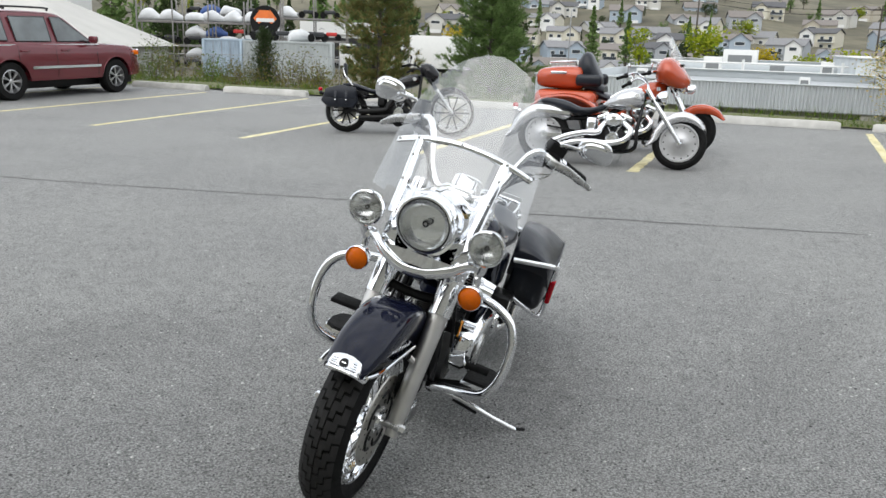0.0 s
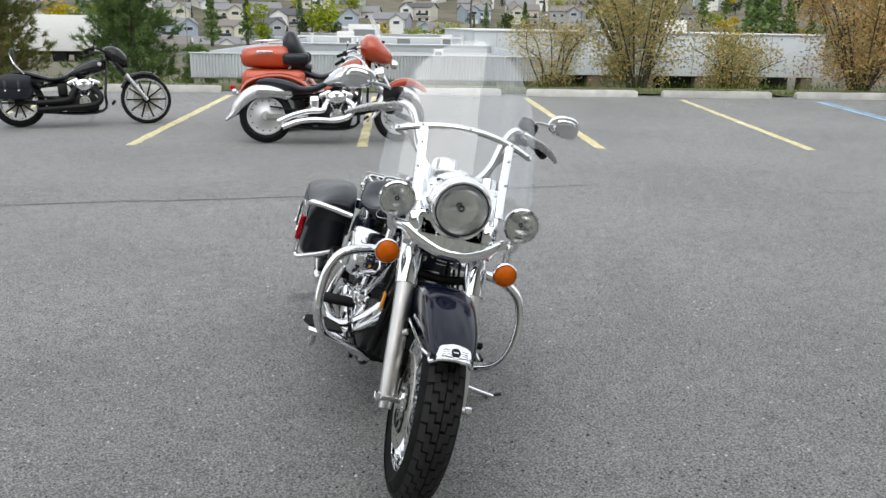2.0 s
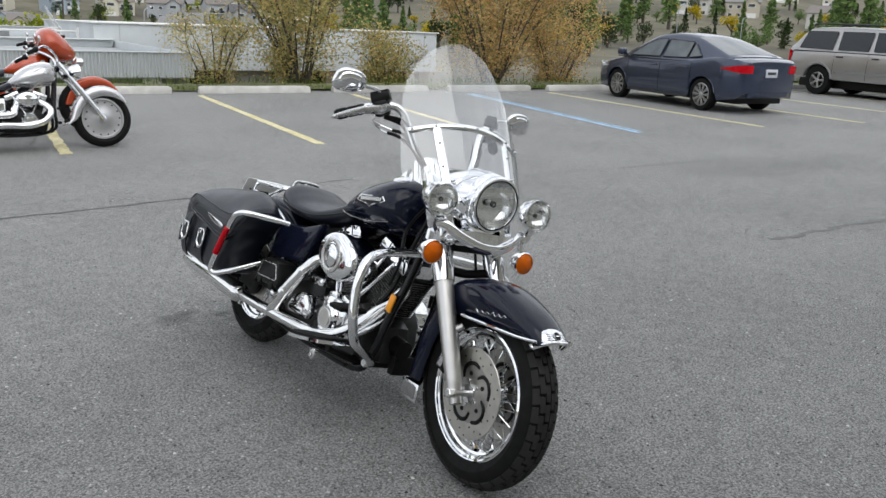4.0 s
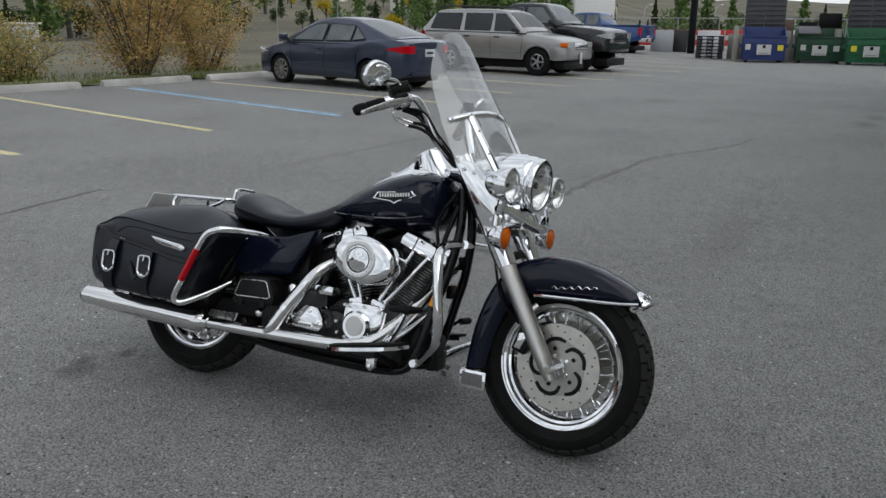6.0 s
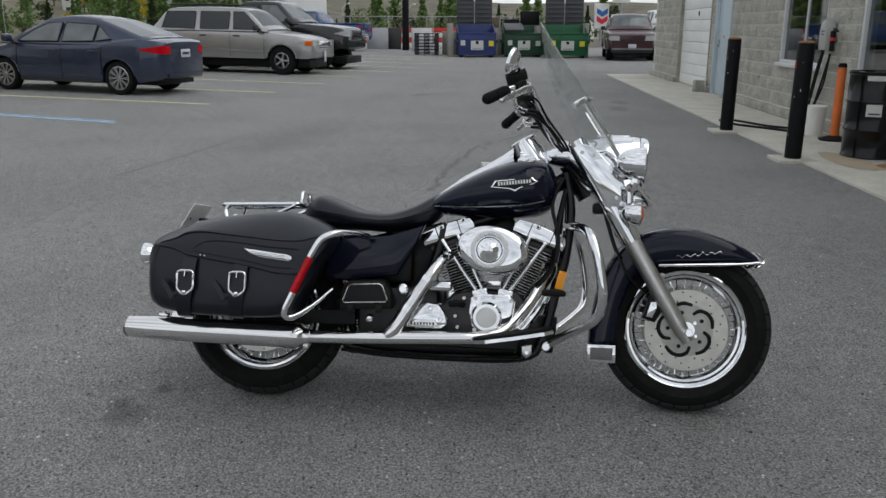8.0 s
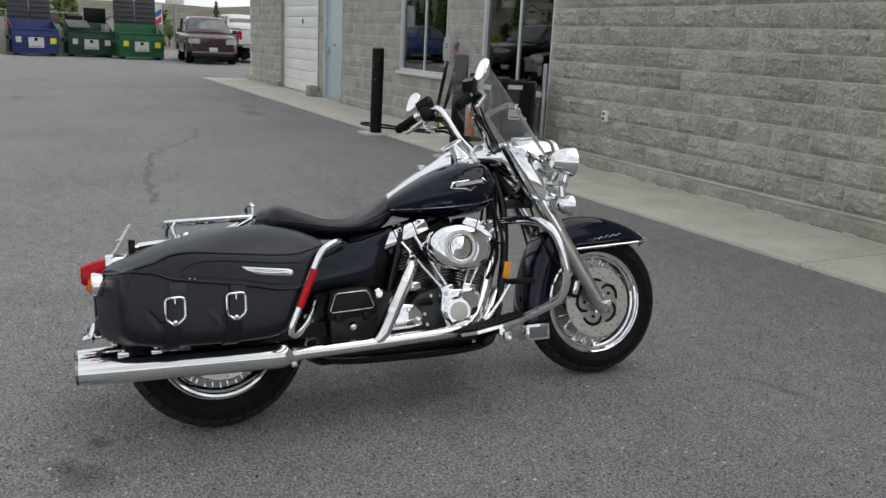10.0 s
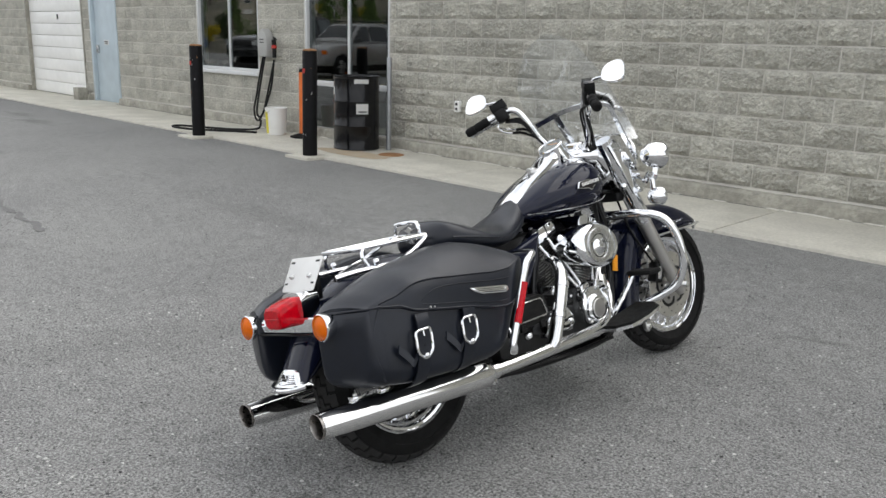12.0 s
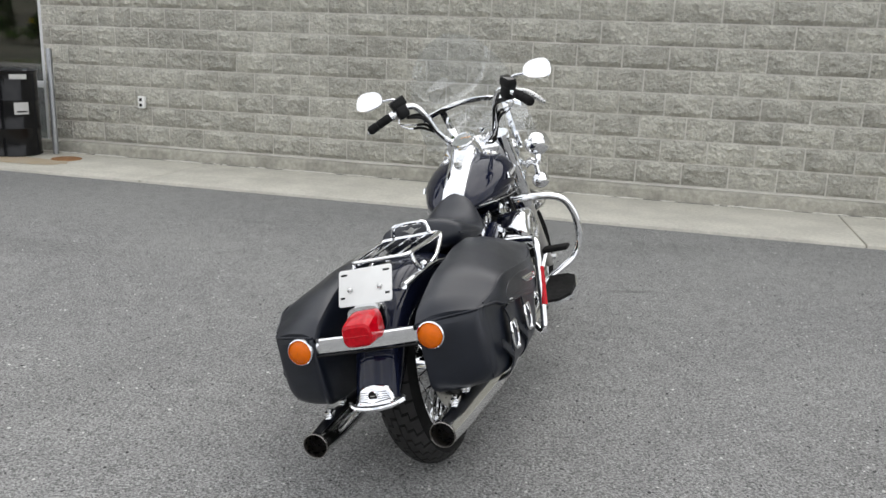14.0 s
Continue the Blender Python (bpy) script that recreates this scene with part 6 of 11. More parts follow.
        for i in range(3):
            part("trim_groove", bar((0.030 + 0.012 * i, s * 0.3802, 0.5425 - 0.0062 * i), (0.148, s * 0.3802, 0.5292 - 0.0050 * i), 0.0016, 0.002, out=(0, 1, 0)), BLACK, tr, smooth=False)
        part("trim_jewel", disc((0.159, s * 0.3795, 0.522), 0.006, 0.004, "y", 14, 0.001), STEEL, tr)
        g = part("bag_guard", tube([(0.40, s * 0.20, 0.604), (0.375, s * 0.27, 0.610), (0.330, s * 0.355, 0.612), (0.296, s * 0.376, 0.603), (0.264, s * 0.382, 0.580), (0.226, s * 0.382, 0.512), (0.180, s * 0.382, 0.410), (0.152, s * 0.380, 0.348), (0.156, s * 0.372, 0.325), (0.180, s * 0.355, 0.326), (0.230, s * 0.300, 0.362), (0.275, s * 0.22, 0.41)], 0.0115, 12, 5), CHROME, bike, "chrome saddlebag guard bar")
        part("red_reflector", tube([(0.237, s * 0.386, 0.527), (0.180, s * 0.386, 0.408)], 0.0130, 12), RED_LENS, g, "red reflector strip")
        # silencer and pipes
        ax = lambda t: Vector((-0.468 + 0.655 * t, s * (0.199 + 0.030 * t), 0.257 - 0.011 * t))
        can = tube([ax(t) for t in (-0.01, 0.02, 0.12, 0.24, 0.5, 0.93, 0.96, 0.985, 1.0)], [0.0375, 0.0385, 0.0415, 0.0435, 0.0445, 0.0445, 0.042, 0.033, 0.024], 32)
        for f in [f for f in can.faces if len(f.verts) > 6]:
            can.faces.remove(f)
        ex = part("silencer", can, STEEL, bike, "long chrome silencer with an open end")
        part("silencer_mouth", lathe([(0.0375, -0.004), (0.0378, 0.002), (0.0362, 0.003), (0.0345, 0.000), (0.0335, -0.03), (0.032, -0.16), (0.001, -0.16)], 32, Matrix.Translation(ax(-0.018)) @ Vector((-1, s * -0.06, -0.01)).to_track_quat("Z", "Y").to_matrix().to_4x4()), PIPE_END, ex, "sooty rim of the open end")
        part("silencer_bore", disc(ax(0.10), 0.031, 0.004, "x", 24), BLACK, ex, "dark open bore", smooth=False)
        part("silencer_clamp", tube([ax(0.965), ax(0.985)], 0.030, 20), CHROME, ex)
        for tt in (0.19, 0.34):
            part("silencer_bracket", box(ax(tt) + Vector((0, 0, 0.048)), (0.034, 0.026, 0.014), 0.004), CHROME, ex, "bright bracket over the silencer")
            part("bracket_bolt", disc(ax(tt) + Vector((0, 0, 0.058)), 0.007, 0.008, "z", 6, 0.001), DULL_CHROME, ex)
        part("pipe_clamp", tube([ax(0.985), ax(1.03)], 0.0275, 20), STEEL, ex, "slotted clamp at the joint")
        part("clamp_bolt", box(ax(1.005) + Vector((0.0, 0.0, -0.034)), (0.02, 0.012, 0.02), 0.003), DULL_CHROME, ex)
        pipe = part("exhaust_pipe", tube([ax(0.99), (0.35, s * 0.236, 0.249), (0.60, s * 0.236, 0.256), (0.80, s * 0.225, 0.262), (0.92, s * 0.17, 0.27)] if s < 0 else [ax(0.99), (0.32, s * 0.22, 0.262), (0.42, s * 0.12, 0.245)], 0.0225, 18, 4), STEEL, bike, "chrome exhaust pipe")
    part("rear_header", tube([(0.690, -0.09, 0.545), (0.678, -0.14, 0.540), (0.655, -0.185, 0.515), (0.625, -0.212, 0.470), (0.565, -0.232, 0.378), (0.508, -0.240, 0.285), (0.48, -0.238, 0.256)], [0.018, 0.020, 0.022, 0.0245, 0.0255, 0.0255, 0.021], 18, 5), STEEL, bike, "chrome rear exhaust header with heat shield")
    for x, z in ((0.622, 0.466), (0.556, 0.364)):
        part("shield_clamp", tube([(x, -0.216 - (0.62 - x) * 0.3, z), (x - 0.010, -0.219 - (0.62 - x) * 0.3, z - 0.016)], 0.0268, 16), CHROME, bike)
    part("front_header", tube([(1.012, -0.03, 0.562), (1.046, -0.040, 0.535), (1.049, -0.052, 0.500), (1.013, -0.080, 0.444), (0.978, -0.108, 0.386), (0.940, -0.140, 0.335), (0.895, -0.175, 0.290), (0.845, -0.205, 0.268), (0.78, -0.226, 0.260)], [0.018, 0.021, 0.0255, 0.028, 0.029, 0.029, 0.027, 0.025, 0.022], 18, 5), STEEL, bike, "chrome front exhaust header with heat shield")
    part("heat_shield", tube([(1.045, -0.085, 0.400), (1.000, -0.118, 0.345), (0.940, -0.160, 0.285)], [0.014, 0.022, 0.020], 12, 4, flat=0.5), CHROME, bike, "chrome heat shield")

    # engine
    case = part("crankcase", prism([(0.64, 0.215), (0.94, 0.208), (0.985, 0.28), (0.975, 0.37), (0.93, 0.425), (0.80, 0.430), (0.70, 0.41), (0.62, 0.33)], -0.132, 0.132, bevel=0.02), FIN, bike, "dark cast V-twin crankcase")
    part("crankcase_nose", prism([(0.95, 0.212), (1.02, 0.225), (1.035, 0.29), (1.01, 0.36), (0.95, 0.39)], -0.062, 0.062, bevel=0.018), FIN, bike, "dark rounded front of the crankcase")
    for bx, ang, px in ((0.757, -19.5, 0.800), (0.916, 22, 0.888)):
        base = Vector((bx, 0, 0.40))
        cm = Matrix.Translation(base) @ pose(0, 0, 0, 0, ang, 0)
        cyl = part("cylinder", tube([cm @ Vector((0, 0, 0)), cm @ Vector((0, 0, 0.23))], 0.055, 18), BLACK, bike, "black finned engine cylinder")
        bm = bmesh.new()
        for i in range(17):
            k = 0.062 + 0.0016 * i
            z = 0.022 + 0.0106 * i
            low, high = ([cm @ Vector((x, y, h)) for x, y in rounded(k * 2, 0.178, 0.035, 3)] for h in (z, z + 0.0036))
            part("fin", loft([low, high]), FIN, cyl, sharp=30)
            tube([cm @ Vector((x, y, z + 0.0018)) for x, y in rounded(k * 2 + 0.001, 0.179, 0.035, 3)], 0.0013, 4, 1, bm, wrap=True)
        part("fin_edges", bm, DULL_CHROME, cyl, "machined bright fin edges")
        rk2 = part("rocker_box", moved(prism([(-0.098, 0.0), (-0.100, 0.026), (-0.090, 0.048), (-0.030, 0.054), (0.030, 0.054), (0.090, 0.048), (0.100, 0.026), (0.098, 0.0)], -0.100, 0.098, bevel=0.006), cm @ Matrix.Translation((0, 0, 0.224))), CHROME, bike, "chrome rocker cover in three stepped pieces")
        for gx in (-0.040, 0.044):
            part("rocker_joint", moved(box((gx, -0.1005, 0.250), (0.003, 0.003, 0.052)), cm), BLACK, cyl, smooth=False)
            part("rocker_lug", moved(box((gx + 0.022, -0.097, 0.270), (0.020, 0.016, 0.016), 0.004), cm), CHROME, rk2)
            part("lug_bolt", moved(disc((gx + 0.022, -0.106, 0.270), 0.005, 0.005, "y", 6), cm), BLACK, rk2, smooth=False)
        part("rocker_gasket", moved(box((0, 0, 0.2225), (0.190, 0.200, 0.004)), cm), BLACK, cyl, smooth=False)
        part("head_casting", moved(box((0, 0, 0.208), (0.168, 0.176, 0.026), 0.008), cm), FIN, cyl, "dark cylinder head")
        for y in (-0.07, -0.02, 0.03):
            part("rocker_bolt", disc((0, 0, 0), 0.007, 0.008, "z", 8, m=cm @ Matrix.Translation((0.0, y, 0.286))), DULL_CHROME, cyl)
        for k in (-1, 1):
            part("pushrod_tube", tube([(px + 0.012 * k, -0.150, 0.420), cm @ Vector((0.030 * k, -0.104, 0.225))], 0.0080, 12), CHROME, bike, "chrome pushrod tube")
    for tx, tilt in ((0.800, -14), (0.890, 14)):
        part("tappet_block", moved(box((0, 0, 0), (0.056, 0.05, 0.030), 0.007), Matrix.Translation((tx, -0.152, 0.416)) @ pose(0, 0, 0, 0, tilt, 0)), CHROME, bike, "chrome tappet block")
    part("starter_cover", box((0.655, -0.140, 0.436), (0.085, 0.06, 0.036), 0.010), CHROME, bike, "chrome starter cover")
    part("starter_end", disc((0.525, -0.155, 0.422), 0.019, 0.06, "y", 18, 0.006), CHROME, bike, "round chrome cap")
    ac = part("air_cleaner", loft([[Vector((0.843 + 0.126 * k * math.cos(a), y + 0.012, 0.569 + (0.087 * k) * math.sin(a) - 0.010 * k * math.cos(a))) for a in [2 * math.pi * i / 36 for i in range(36)]] for y, k in ((-0.13, 0.90), (-0.20, 1.0), (-0.232, 1.0), (-0.244, 0.965), (-0.252, 0.88), (-0.256, 0.70), (-0.257, 0.5))]), CHROME, bike, "oval chrome air cleaner cover", sharp=50)
    part("air_cleaner_ring", lathe([(0.066, -0.004), (0.066, 0.004), (0.058, 0.006), (0.050, 0.004), (0.050, -0.004)], 32, Matrix.Translation((0.832, -0.245, 0.569)) @ pose(0, 0, 0, 90, 0, 0)), DULL_CHROME, ac, "round medallion ring")
    part("air_cleaner_insert", lathe([(0.050, 0.002), (0.026, 0.003), (0.020, 0.008), (0.001, 0.010)], 28, Matrix.Translation((0.832, -0.245, 0.569)) @ pose(0, 0, 0, 90, 0, 0)), CHROME, ac)
    part("air_cleaner_groove", lathe([(0.0455, 0.0045), (0.0430, 0.0048)], 28, Matrix.Translation((0.832, -0.245, 0.569)) @ pose(0, 0, 0, 90, 0, 0)), BLACK, ac, smooth=False)
    cc = part("cam_cover", prism([(0.760, 0.345), (0.776, 0.288), (0.802, 0.268), (0.878, 0.272), (0.918, 0.330), (0.928, 0.392), (0.900, 0.414), (0.805, 0.417), (0.768, 0.402)], -0.190, -0.13, bevel=0.012), CHROME, bike, "chrome cam cover")
    part("timer_cover", disc((0.826, -0.194, 0.332), 0.055, 0.026, "y", 34, 0.008), CHROME, cc, "round chrome timer cover")
    part("timer_disc", disc((0.826, -0.2075, 0.332), 0.036, 0.005, "y", 26, 0.002), SATIN, cc, "satin timer plate")
    for a, b in ((0.784, 0.286), (0.886, 0.292), (0.912, 0.392), (0.784, 0.398), (0.85, 0.404)):
        part("cover_bolt", disc((a, -0.192, b), 0.007, 0.008, "y", 8), DULL_CHROME, cc)
    tc2 = part("transmission_cover", prism([(0.520, 0.296), (0.536, 0.278), (0.668, 0.281), (0.690, 0.304), (0.684, 0.338), (0.656, 0.374), (0.612, 0.380), (0.568, 0.362), (0.534, 0.336)], -0.198, -0.12, bevel=0.014), CHROME, bike, "chrome gearbox side cover")
    part("cover_plate", prism([(0.548, 0.297), (0.556, 0.290), (0.648, 0.291), (0.654, 0.300), (0.646, 0.318), (0.560, 0.317)], -0.203, -0.196, bevel=0.003), STEEL, tc2, "ribbed plate in place of the lettering")
    for i in range(8):
        part("cover_rib", box((0.562 + 0.011 * i, -0.2038, 0.304), (0.006, 0.002, 0.009)), BLACK, tc2, smooth=False)
    for a, b in ((0.628, 0.357), (0.550, 0.325), (0.664, 0.318)):
        part("cover_bolt", disc((a, -0.199, b), 0.008, 0.010, "y", 10, 0.002), CHROME, tc2)
    for a, b in ((0.700, 0.380), (0.712, 0.330), (0.720, 0.290), (0.742, 0.395)):
        part("case_bolt", disc((a, -0.143, b), 0.007, 0.012, "y", 8, 0.001), DULL_CHROME, case)
    part("oil_hose", tube([(0.74, -0.145, 0.37), (0.72, -0.16, 0.378), (0.69, -0.155, 0.372)], 0.011, 8, 3), BLACK, case)
    part("throttle_body", box((0.842, -0.02, 0.560), (0.130, 0.17, 0.11), 0.02), BLACK, bike, "black intake between the cylinders")
    # black block added so the gap under the tank reads dark
    part("ignition_coil", box((0.842, 0.05, 0.650), (0.150, 0.09, 0.085), 0.012), BLACK, bike, "added black filler block under the tank")
    for sy in (-0.085, 0.085):
        part("seat_post_tube", tube([(0.660, sy, 0.665), (0.640, sy, 0.56), (0.600, sy, 0.42), (0.590, sy, 0.22)], 0.019, 10, 3), GLOSS_BLACK, bike, "black frame tube behind the engine")
    # black backing added to keep the space behind the engine dark
    part("inner_guard", prism([(0.46, 0.63), (0.655, 0.66), (0.640, 0.56), (0.598, 0.42), (0.46, 0.42)], -0.07, 0.07, bevel=0.01), BLACK, bike, "added black backing behind the engine")
    part("gearbox", box((0.50, 0, 0.33), (0.30, 0.24, 0.20), 0.03), FIN, bike, "dark gearbox housing")
    pr_out = []
    for i in range(40):
        a = 2 * math.pi * i / 40
        pr_out.append((0.66 + (0.19 if math.cos(a) > 0 else -0.19) + 0.105 * math.cos(a), 0.345 + (0.108 if math.cos(a) > 0 else 0.092) * math.sin(a)))
    part("primary_cover", loft([[Vector((0.65 + (x - 0.65) * k, y, 0.345 + (z - 0.345) * k)) for x, z in pr_out] for y, k in ((0.12, 0.98), (0.185, 1.0), (0.205, 0.97), (0.216, 0.88), (0.220, 0.7))]), CHROME, bike, "long chrome primary drive cover", sharp=60)
    part("derby_cover", disc((0.50, 0.222, 0.345), 0.070, 0.018, "y", 30, 0.006), CHROME, bike, "round chrome derby cover")
    part("clutch_housing", disc((0.86, 0.222, 0.345), 0.075, 0.014, "y", 30, 0.006), DULL_CHROME, bike)
    part("oil_filter", tube([(1.00, 0.0, 0.300), (1.078, 0.0, 0.292)], 0.037, 20), BLACK, bike, "black oil filter")
    part("regulator", box((1.052, 0.03, 0.232), (0.035, 0.11, 0.075), 0.008), BLACK, bike, "finned black regulator")
    part("horn_cover", tube([(0.845, 0.135, 0.575), (0.845, 0.205, 0.570)], [0.055, 0.045], 20), CHROME, bike, "chrome horn cover")

    # frame
    for s in (-1, 1):
        part("frame_tube", tube([(1.10, s * 0.03, 0.86), (1.120, s * 0.055, 0.72), (1.105, s * 0.078, 0.56), (1.078, s * 0.092, 0.45), (1.025, s * 0.102, 0.26), (0.95, s * 0.11, 0.185), (0.6, s * 0.115, 0.180), (0.34, s * 0.115, 0.20), (0.28, s * 0.115, 0.27)], 0.0165, 10, 5), GLOSS_BLACK, bike, "black frame tube")
        part("swingarm", bar((0.34, s * 0.10, 0.31), (-0.03, s * 0.098, 0.305), 0.05, 0.028, out=(0, 1, 0)), BLACK, bike, "black swingarm")
        part("side_panel", prism([(0.30, 0.60), (0.47, 0.615), (0.60, 0.655), (0.56, 0.57), (0.50, 0.47), (0.30, 0.445), (0.235, 0.46), (0.25, 0.55)], s * 0.125, s * 0.172, bevel=0.014), PAINT, bike, "glossy dark side panel")
        bxp = part("side_box", prism([(0.312, 0.345), (0.492, 0.354), (0.497, 0.385), (0.472, 0.448), (0.452, 0.455), (0.345, 0.450), (0.326, 0.440), (0.310, 0.385)], s * 0.16, s * 0.248, bevel=0.012), BLACK, bike, "black equipment box")
        part("box_trim", ring_tube([(0.322, 0.378), (0.330, 0.372), (0.472, 0.378), (0.480, 0.386), (0.462, 0.432), (0.452, 0.440), (0.350, 0.436), (0.340, 0.429)], s * 0.2485, 0.0024), DULL_CHROME, bxp, "bright outline on the box")
        for bx in (0.350, 0.450):
            part("box_latch", box((bx, s * 0.246, 0.352), (0.024, 0.012, 0.026), 0.003), BLACK, bxp)
        part("box_knob", ball((0.412, s * 0.205, 0.316), 0.017, u=12, v=8), CHROME, bike, "chrome knob")
        part("shock", tube([(0.10, s * 0.115, 0.30), (0.25, s * 0.115, 0.56)], 0.024, 12), BLACK, bike, "black shock absorber")
        # footboards
        out = [(1.060, 0.215), (1.062, 0.300), (1.030, 0.340), (0.93, 0.356), (0.83, 0.345), (0.785, 0.300), (0.778, 0.215)]
        fb = bmesh.new()
        tilt = Matrix.Translation((0.78, 0, 0.246)) @ pose(0, 0, 0, 0, -9.5, 0) @ Matrix.Translation((-0.78, 0, 0))
        loft([[tilt @ Vector((x, s * y, z)) for x, y in out] for z in (0, 0.012)], fb)
        board = part("footboard", fb, CHROME, bike, "chrome-edged footboard")
        loftb = loft([[tilt @ Vector((0.92 + (x - 0.92) * 0.94, s * (0.285 + (y - 0.285) * 0.93), z)) for x, y in out] for z in (0.012, 0.021)])
        part("footboard_pad", loftb, RUBBER, board, "black rubber pad")
        part("board_bracket", tube([(0.95, s * 0.10, 0.205), (0.955, s * 0.25, 0.252)], 0.014, 8), BLACK, board)
        part("board_hinge", prism([(0.950, 0.248), (0.985, 0.254), (0.985, 0.222), (0.968, 0.208), (0.952, 0.220)], s * 0.30, s * 0.318, bevel=0.005), DULL_CHROME, board, "alloy hinge under the board")
        part("hinge_bolt", disc((0.968, s * 0.321, 0.228), 0.008, 0.008, "y", 8, 0.001), CHROME, board)
        # guard bar round the front of the engine
        part("engine_guard", tube([(1.112, s * 0.02, 0.665), (1.125, s * 0.12, 0.662), (1.150, s * 0.245, 0.652), (1.172, s * 0.318, 0.622), (1.192, s * 0.350, 0.560), (1.206, s * 0.357, 0.480), (1.212, s * 0.346, 0.410), (1.196, s * 0.312, 0.348), (1.150, s * 0.245, 0.308), (1.090, s * 0.165, 0.268), (1.040, s * 0.108, 0.233)], 0.0165, 12, 6), CHROME, bike, "chrome engine guard bar")
        part("guard_foot", disc((1.038, s * 0.128, 0.230), 0.017, 0.022, "y", 14, 0.004), CHROME, bike, "bolted end of the guard bar")
    part("brake_pedal", box((1.055, -0.270, 0.428), (0.080, 0.115, 0.020), 0.009, m=None), RUBBER, bike, "black rubber brake pedal pad")
    part("brake_arm", tube([(1.04, -0.225, 0.42), (1.00, -0.20, 0.35), (0.94, -0.17, 0.27)], 0.010, 8, 3), CHROME, bike, "chrome brake arm")
    part("shift_peg", tube([(1.05, 0.215, 0.365), (1.05, 0.300, 0.365)], 0.013, 10), RUBBER, bike, "black shift peg")
    part("shift_arm", tube([(1.05, 0.215, 0.365), (0.95, 0.20, 0.32), (0.86, 0.19, 0.31)], 0.008, 8, 2), CHROME, bike)
    part("backbone", tube([(1.10, 0, 0.84), (0.80, 0, 0.68), (0.45, 0, 0.60), (0.28, 0, 0.56)], 0.03, 10, 3), GLOSS_BLACK, bike, "black frame backbone")
    part("battery_box", box((0.42, 0, 0.52), (0.26, 0.24, 0.16), 0.02), BLACK, bike)
    part("neck", tube([(1.09, 0, 0.95), (1.19, 0, 0.78)], 0.045, 16), GLOSS_BLACK, bike, "black steering head")
    part("oil_pan", box((0.62, 0, 0.205), (0.62, 0.20, 0.06), 0.015), BLACK, bike, "black oil pan")
    part("orange_reflector", box((1.086, -0.118, 0.468), (0.028, 0.008, 0.066), 0.002, m=Matrix.Translation((1.086, 0, 0.468)) @ pose(0, 0, 0, 0, 14, 0) @ Matrix.Translation((-1.086, 0, -0.468))), ORANGE_REFL, bike, "orange side reflector")
    part("orange_reflector", box((1.033, 0.150, 0.480), (0.022, 0.008, 0.058), 0.002), ORANGE_REFL, bike, "orange side reflector")
    part("reflector_mount", box((1.080, -0.107, 0.468), (0.018, 0.014, 0.04), 0.003), BLACK, bike)
    part("reflector_mount", box((1.035, 0.125, 0.480), (0.020, 0.05, 0.05), 0.003), BLACK, bike)
    st2 = part("side_stand", tube([(0.98, 0.12, 0.20), (0.96, 0.22, 0.185), (0.93, 0.36, 0.145), (0.905, 0.462, 0.121)], [0.013, 0.011, 0.010, 0.010], 10, 4), CHROME, bike, "chrome side stand")
    part("stand_foot", tube([(0.905, 0.455, 0.121), (0.898, 0.492, 0.1235)], [0.010, 0.018], 10), BLACK, st2)
    part("stand_spring", tube([(0.96, 0.20, 0.175), (0.94, 0.30, 0.148)], 0.009, 8), BLACK, st2)
    part("brake_line", tube([(0.30, -0.14, 0.195), (0.60, -0.155, 0.185), (0.95, -0.15, 0.19)], 0.008, 6, 3), BLACK, bike)
    part("wiring_loom", tube([(1.10, -0.05, 0.80), (1.07, -0.075, 0.66), (1.055, -0.10, 0.52), (1.0, -0.11, 0.44)], 0.009, 6, 4), BLACK, bike)
    part("wiring_loom", tube([(1.09, -0.06, 0.84), (1.05, -0.10, 0.74), (1.075, -0.115, 0.62), (1.065, -0.13, 0.53)], 0.007, 6, 4), BLACK, bike)
    part("clutch_cable", tube([(1.10, 0.05, 0.80), (1.085, 0.11, 0.60), (1.03, 0.14, 0.40)], 0.006, 6, 4), BLACK, bike)
    return bike


touring_motorcycle()


# ---------------------------------------------------------------- things along the block wall
def at_wall(a, out, z=0.022, turn=0.0):
    return WALL_M @ pose(a, out, z, 0, 0, turn)


BOLLARD = mat("chipped_black_paint", (0.007, 0.007, 0.008), 0.5, spec=0.15, var=0.3, vscale=14, bump=0.002, bscale=60, rvar=0.1)
RUST = mat("rust", (0.30, 0.15, 0.06), 0.9, var=0.3, vscale=30, bump=0.003, bscale=90)
ORANGE = mat("orange_plastic", (0.75, 0.17, 0.03), 0.5, var=0.12, vscale=10, big=0.12, bigscale=2)
GALV = mat("galvanised_steel", (0.36, 0.37, 0.38), 0.45, 0.8, var=0.15, vscale=14, rvar=0.1)
BUCKET = mat("white_plastic", (0.86, 0.86, 0.83), 0.5, var=0.06, vscale=8)
BRIGHT_YELLOW = mat("yellow_label", (0.75, 0.66, 0.04), 0.5, var=0.06)
PAPER = mat("paper_label", (0.62, 0.62, 0.60), 0.7, var=0.1, vscale=20)
REDTAG = mat("red_sticker", (0.5, 0.03, 0.02), 0.6, var=0.1)
HOSE = mat("black_hose", (0.008, 0.008, 0.008), 0.6, spec=0.25, var=0.2, vscale=12)


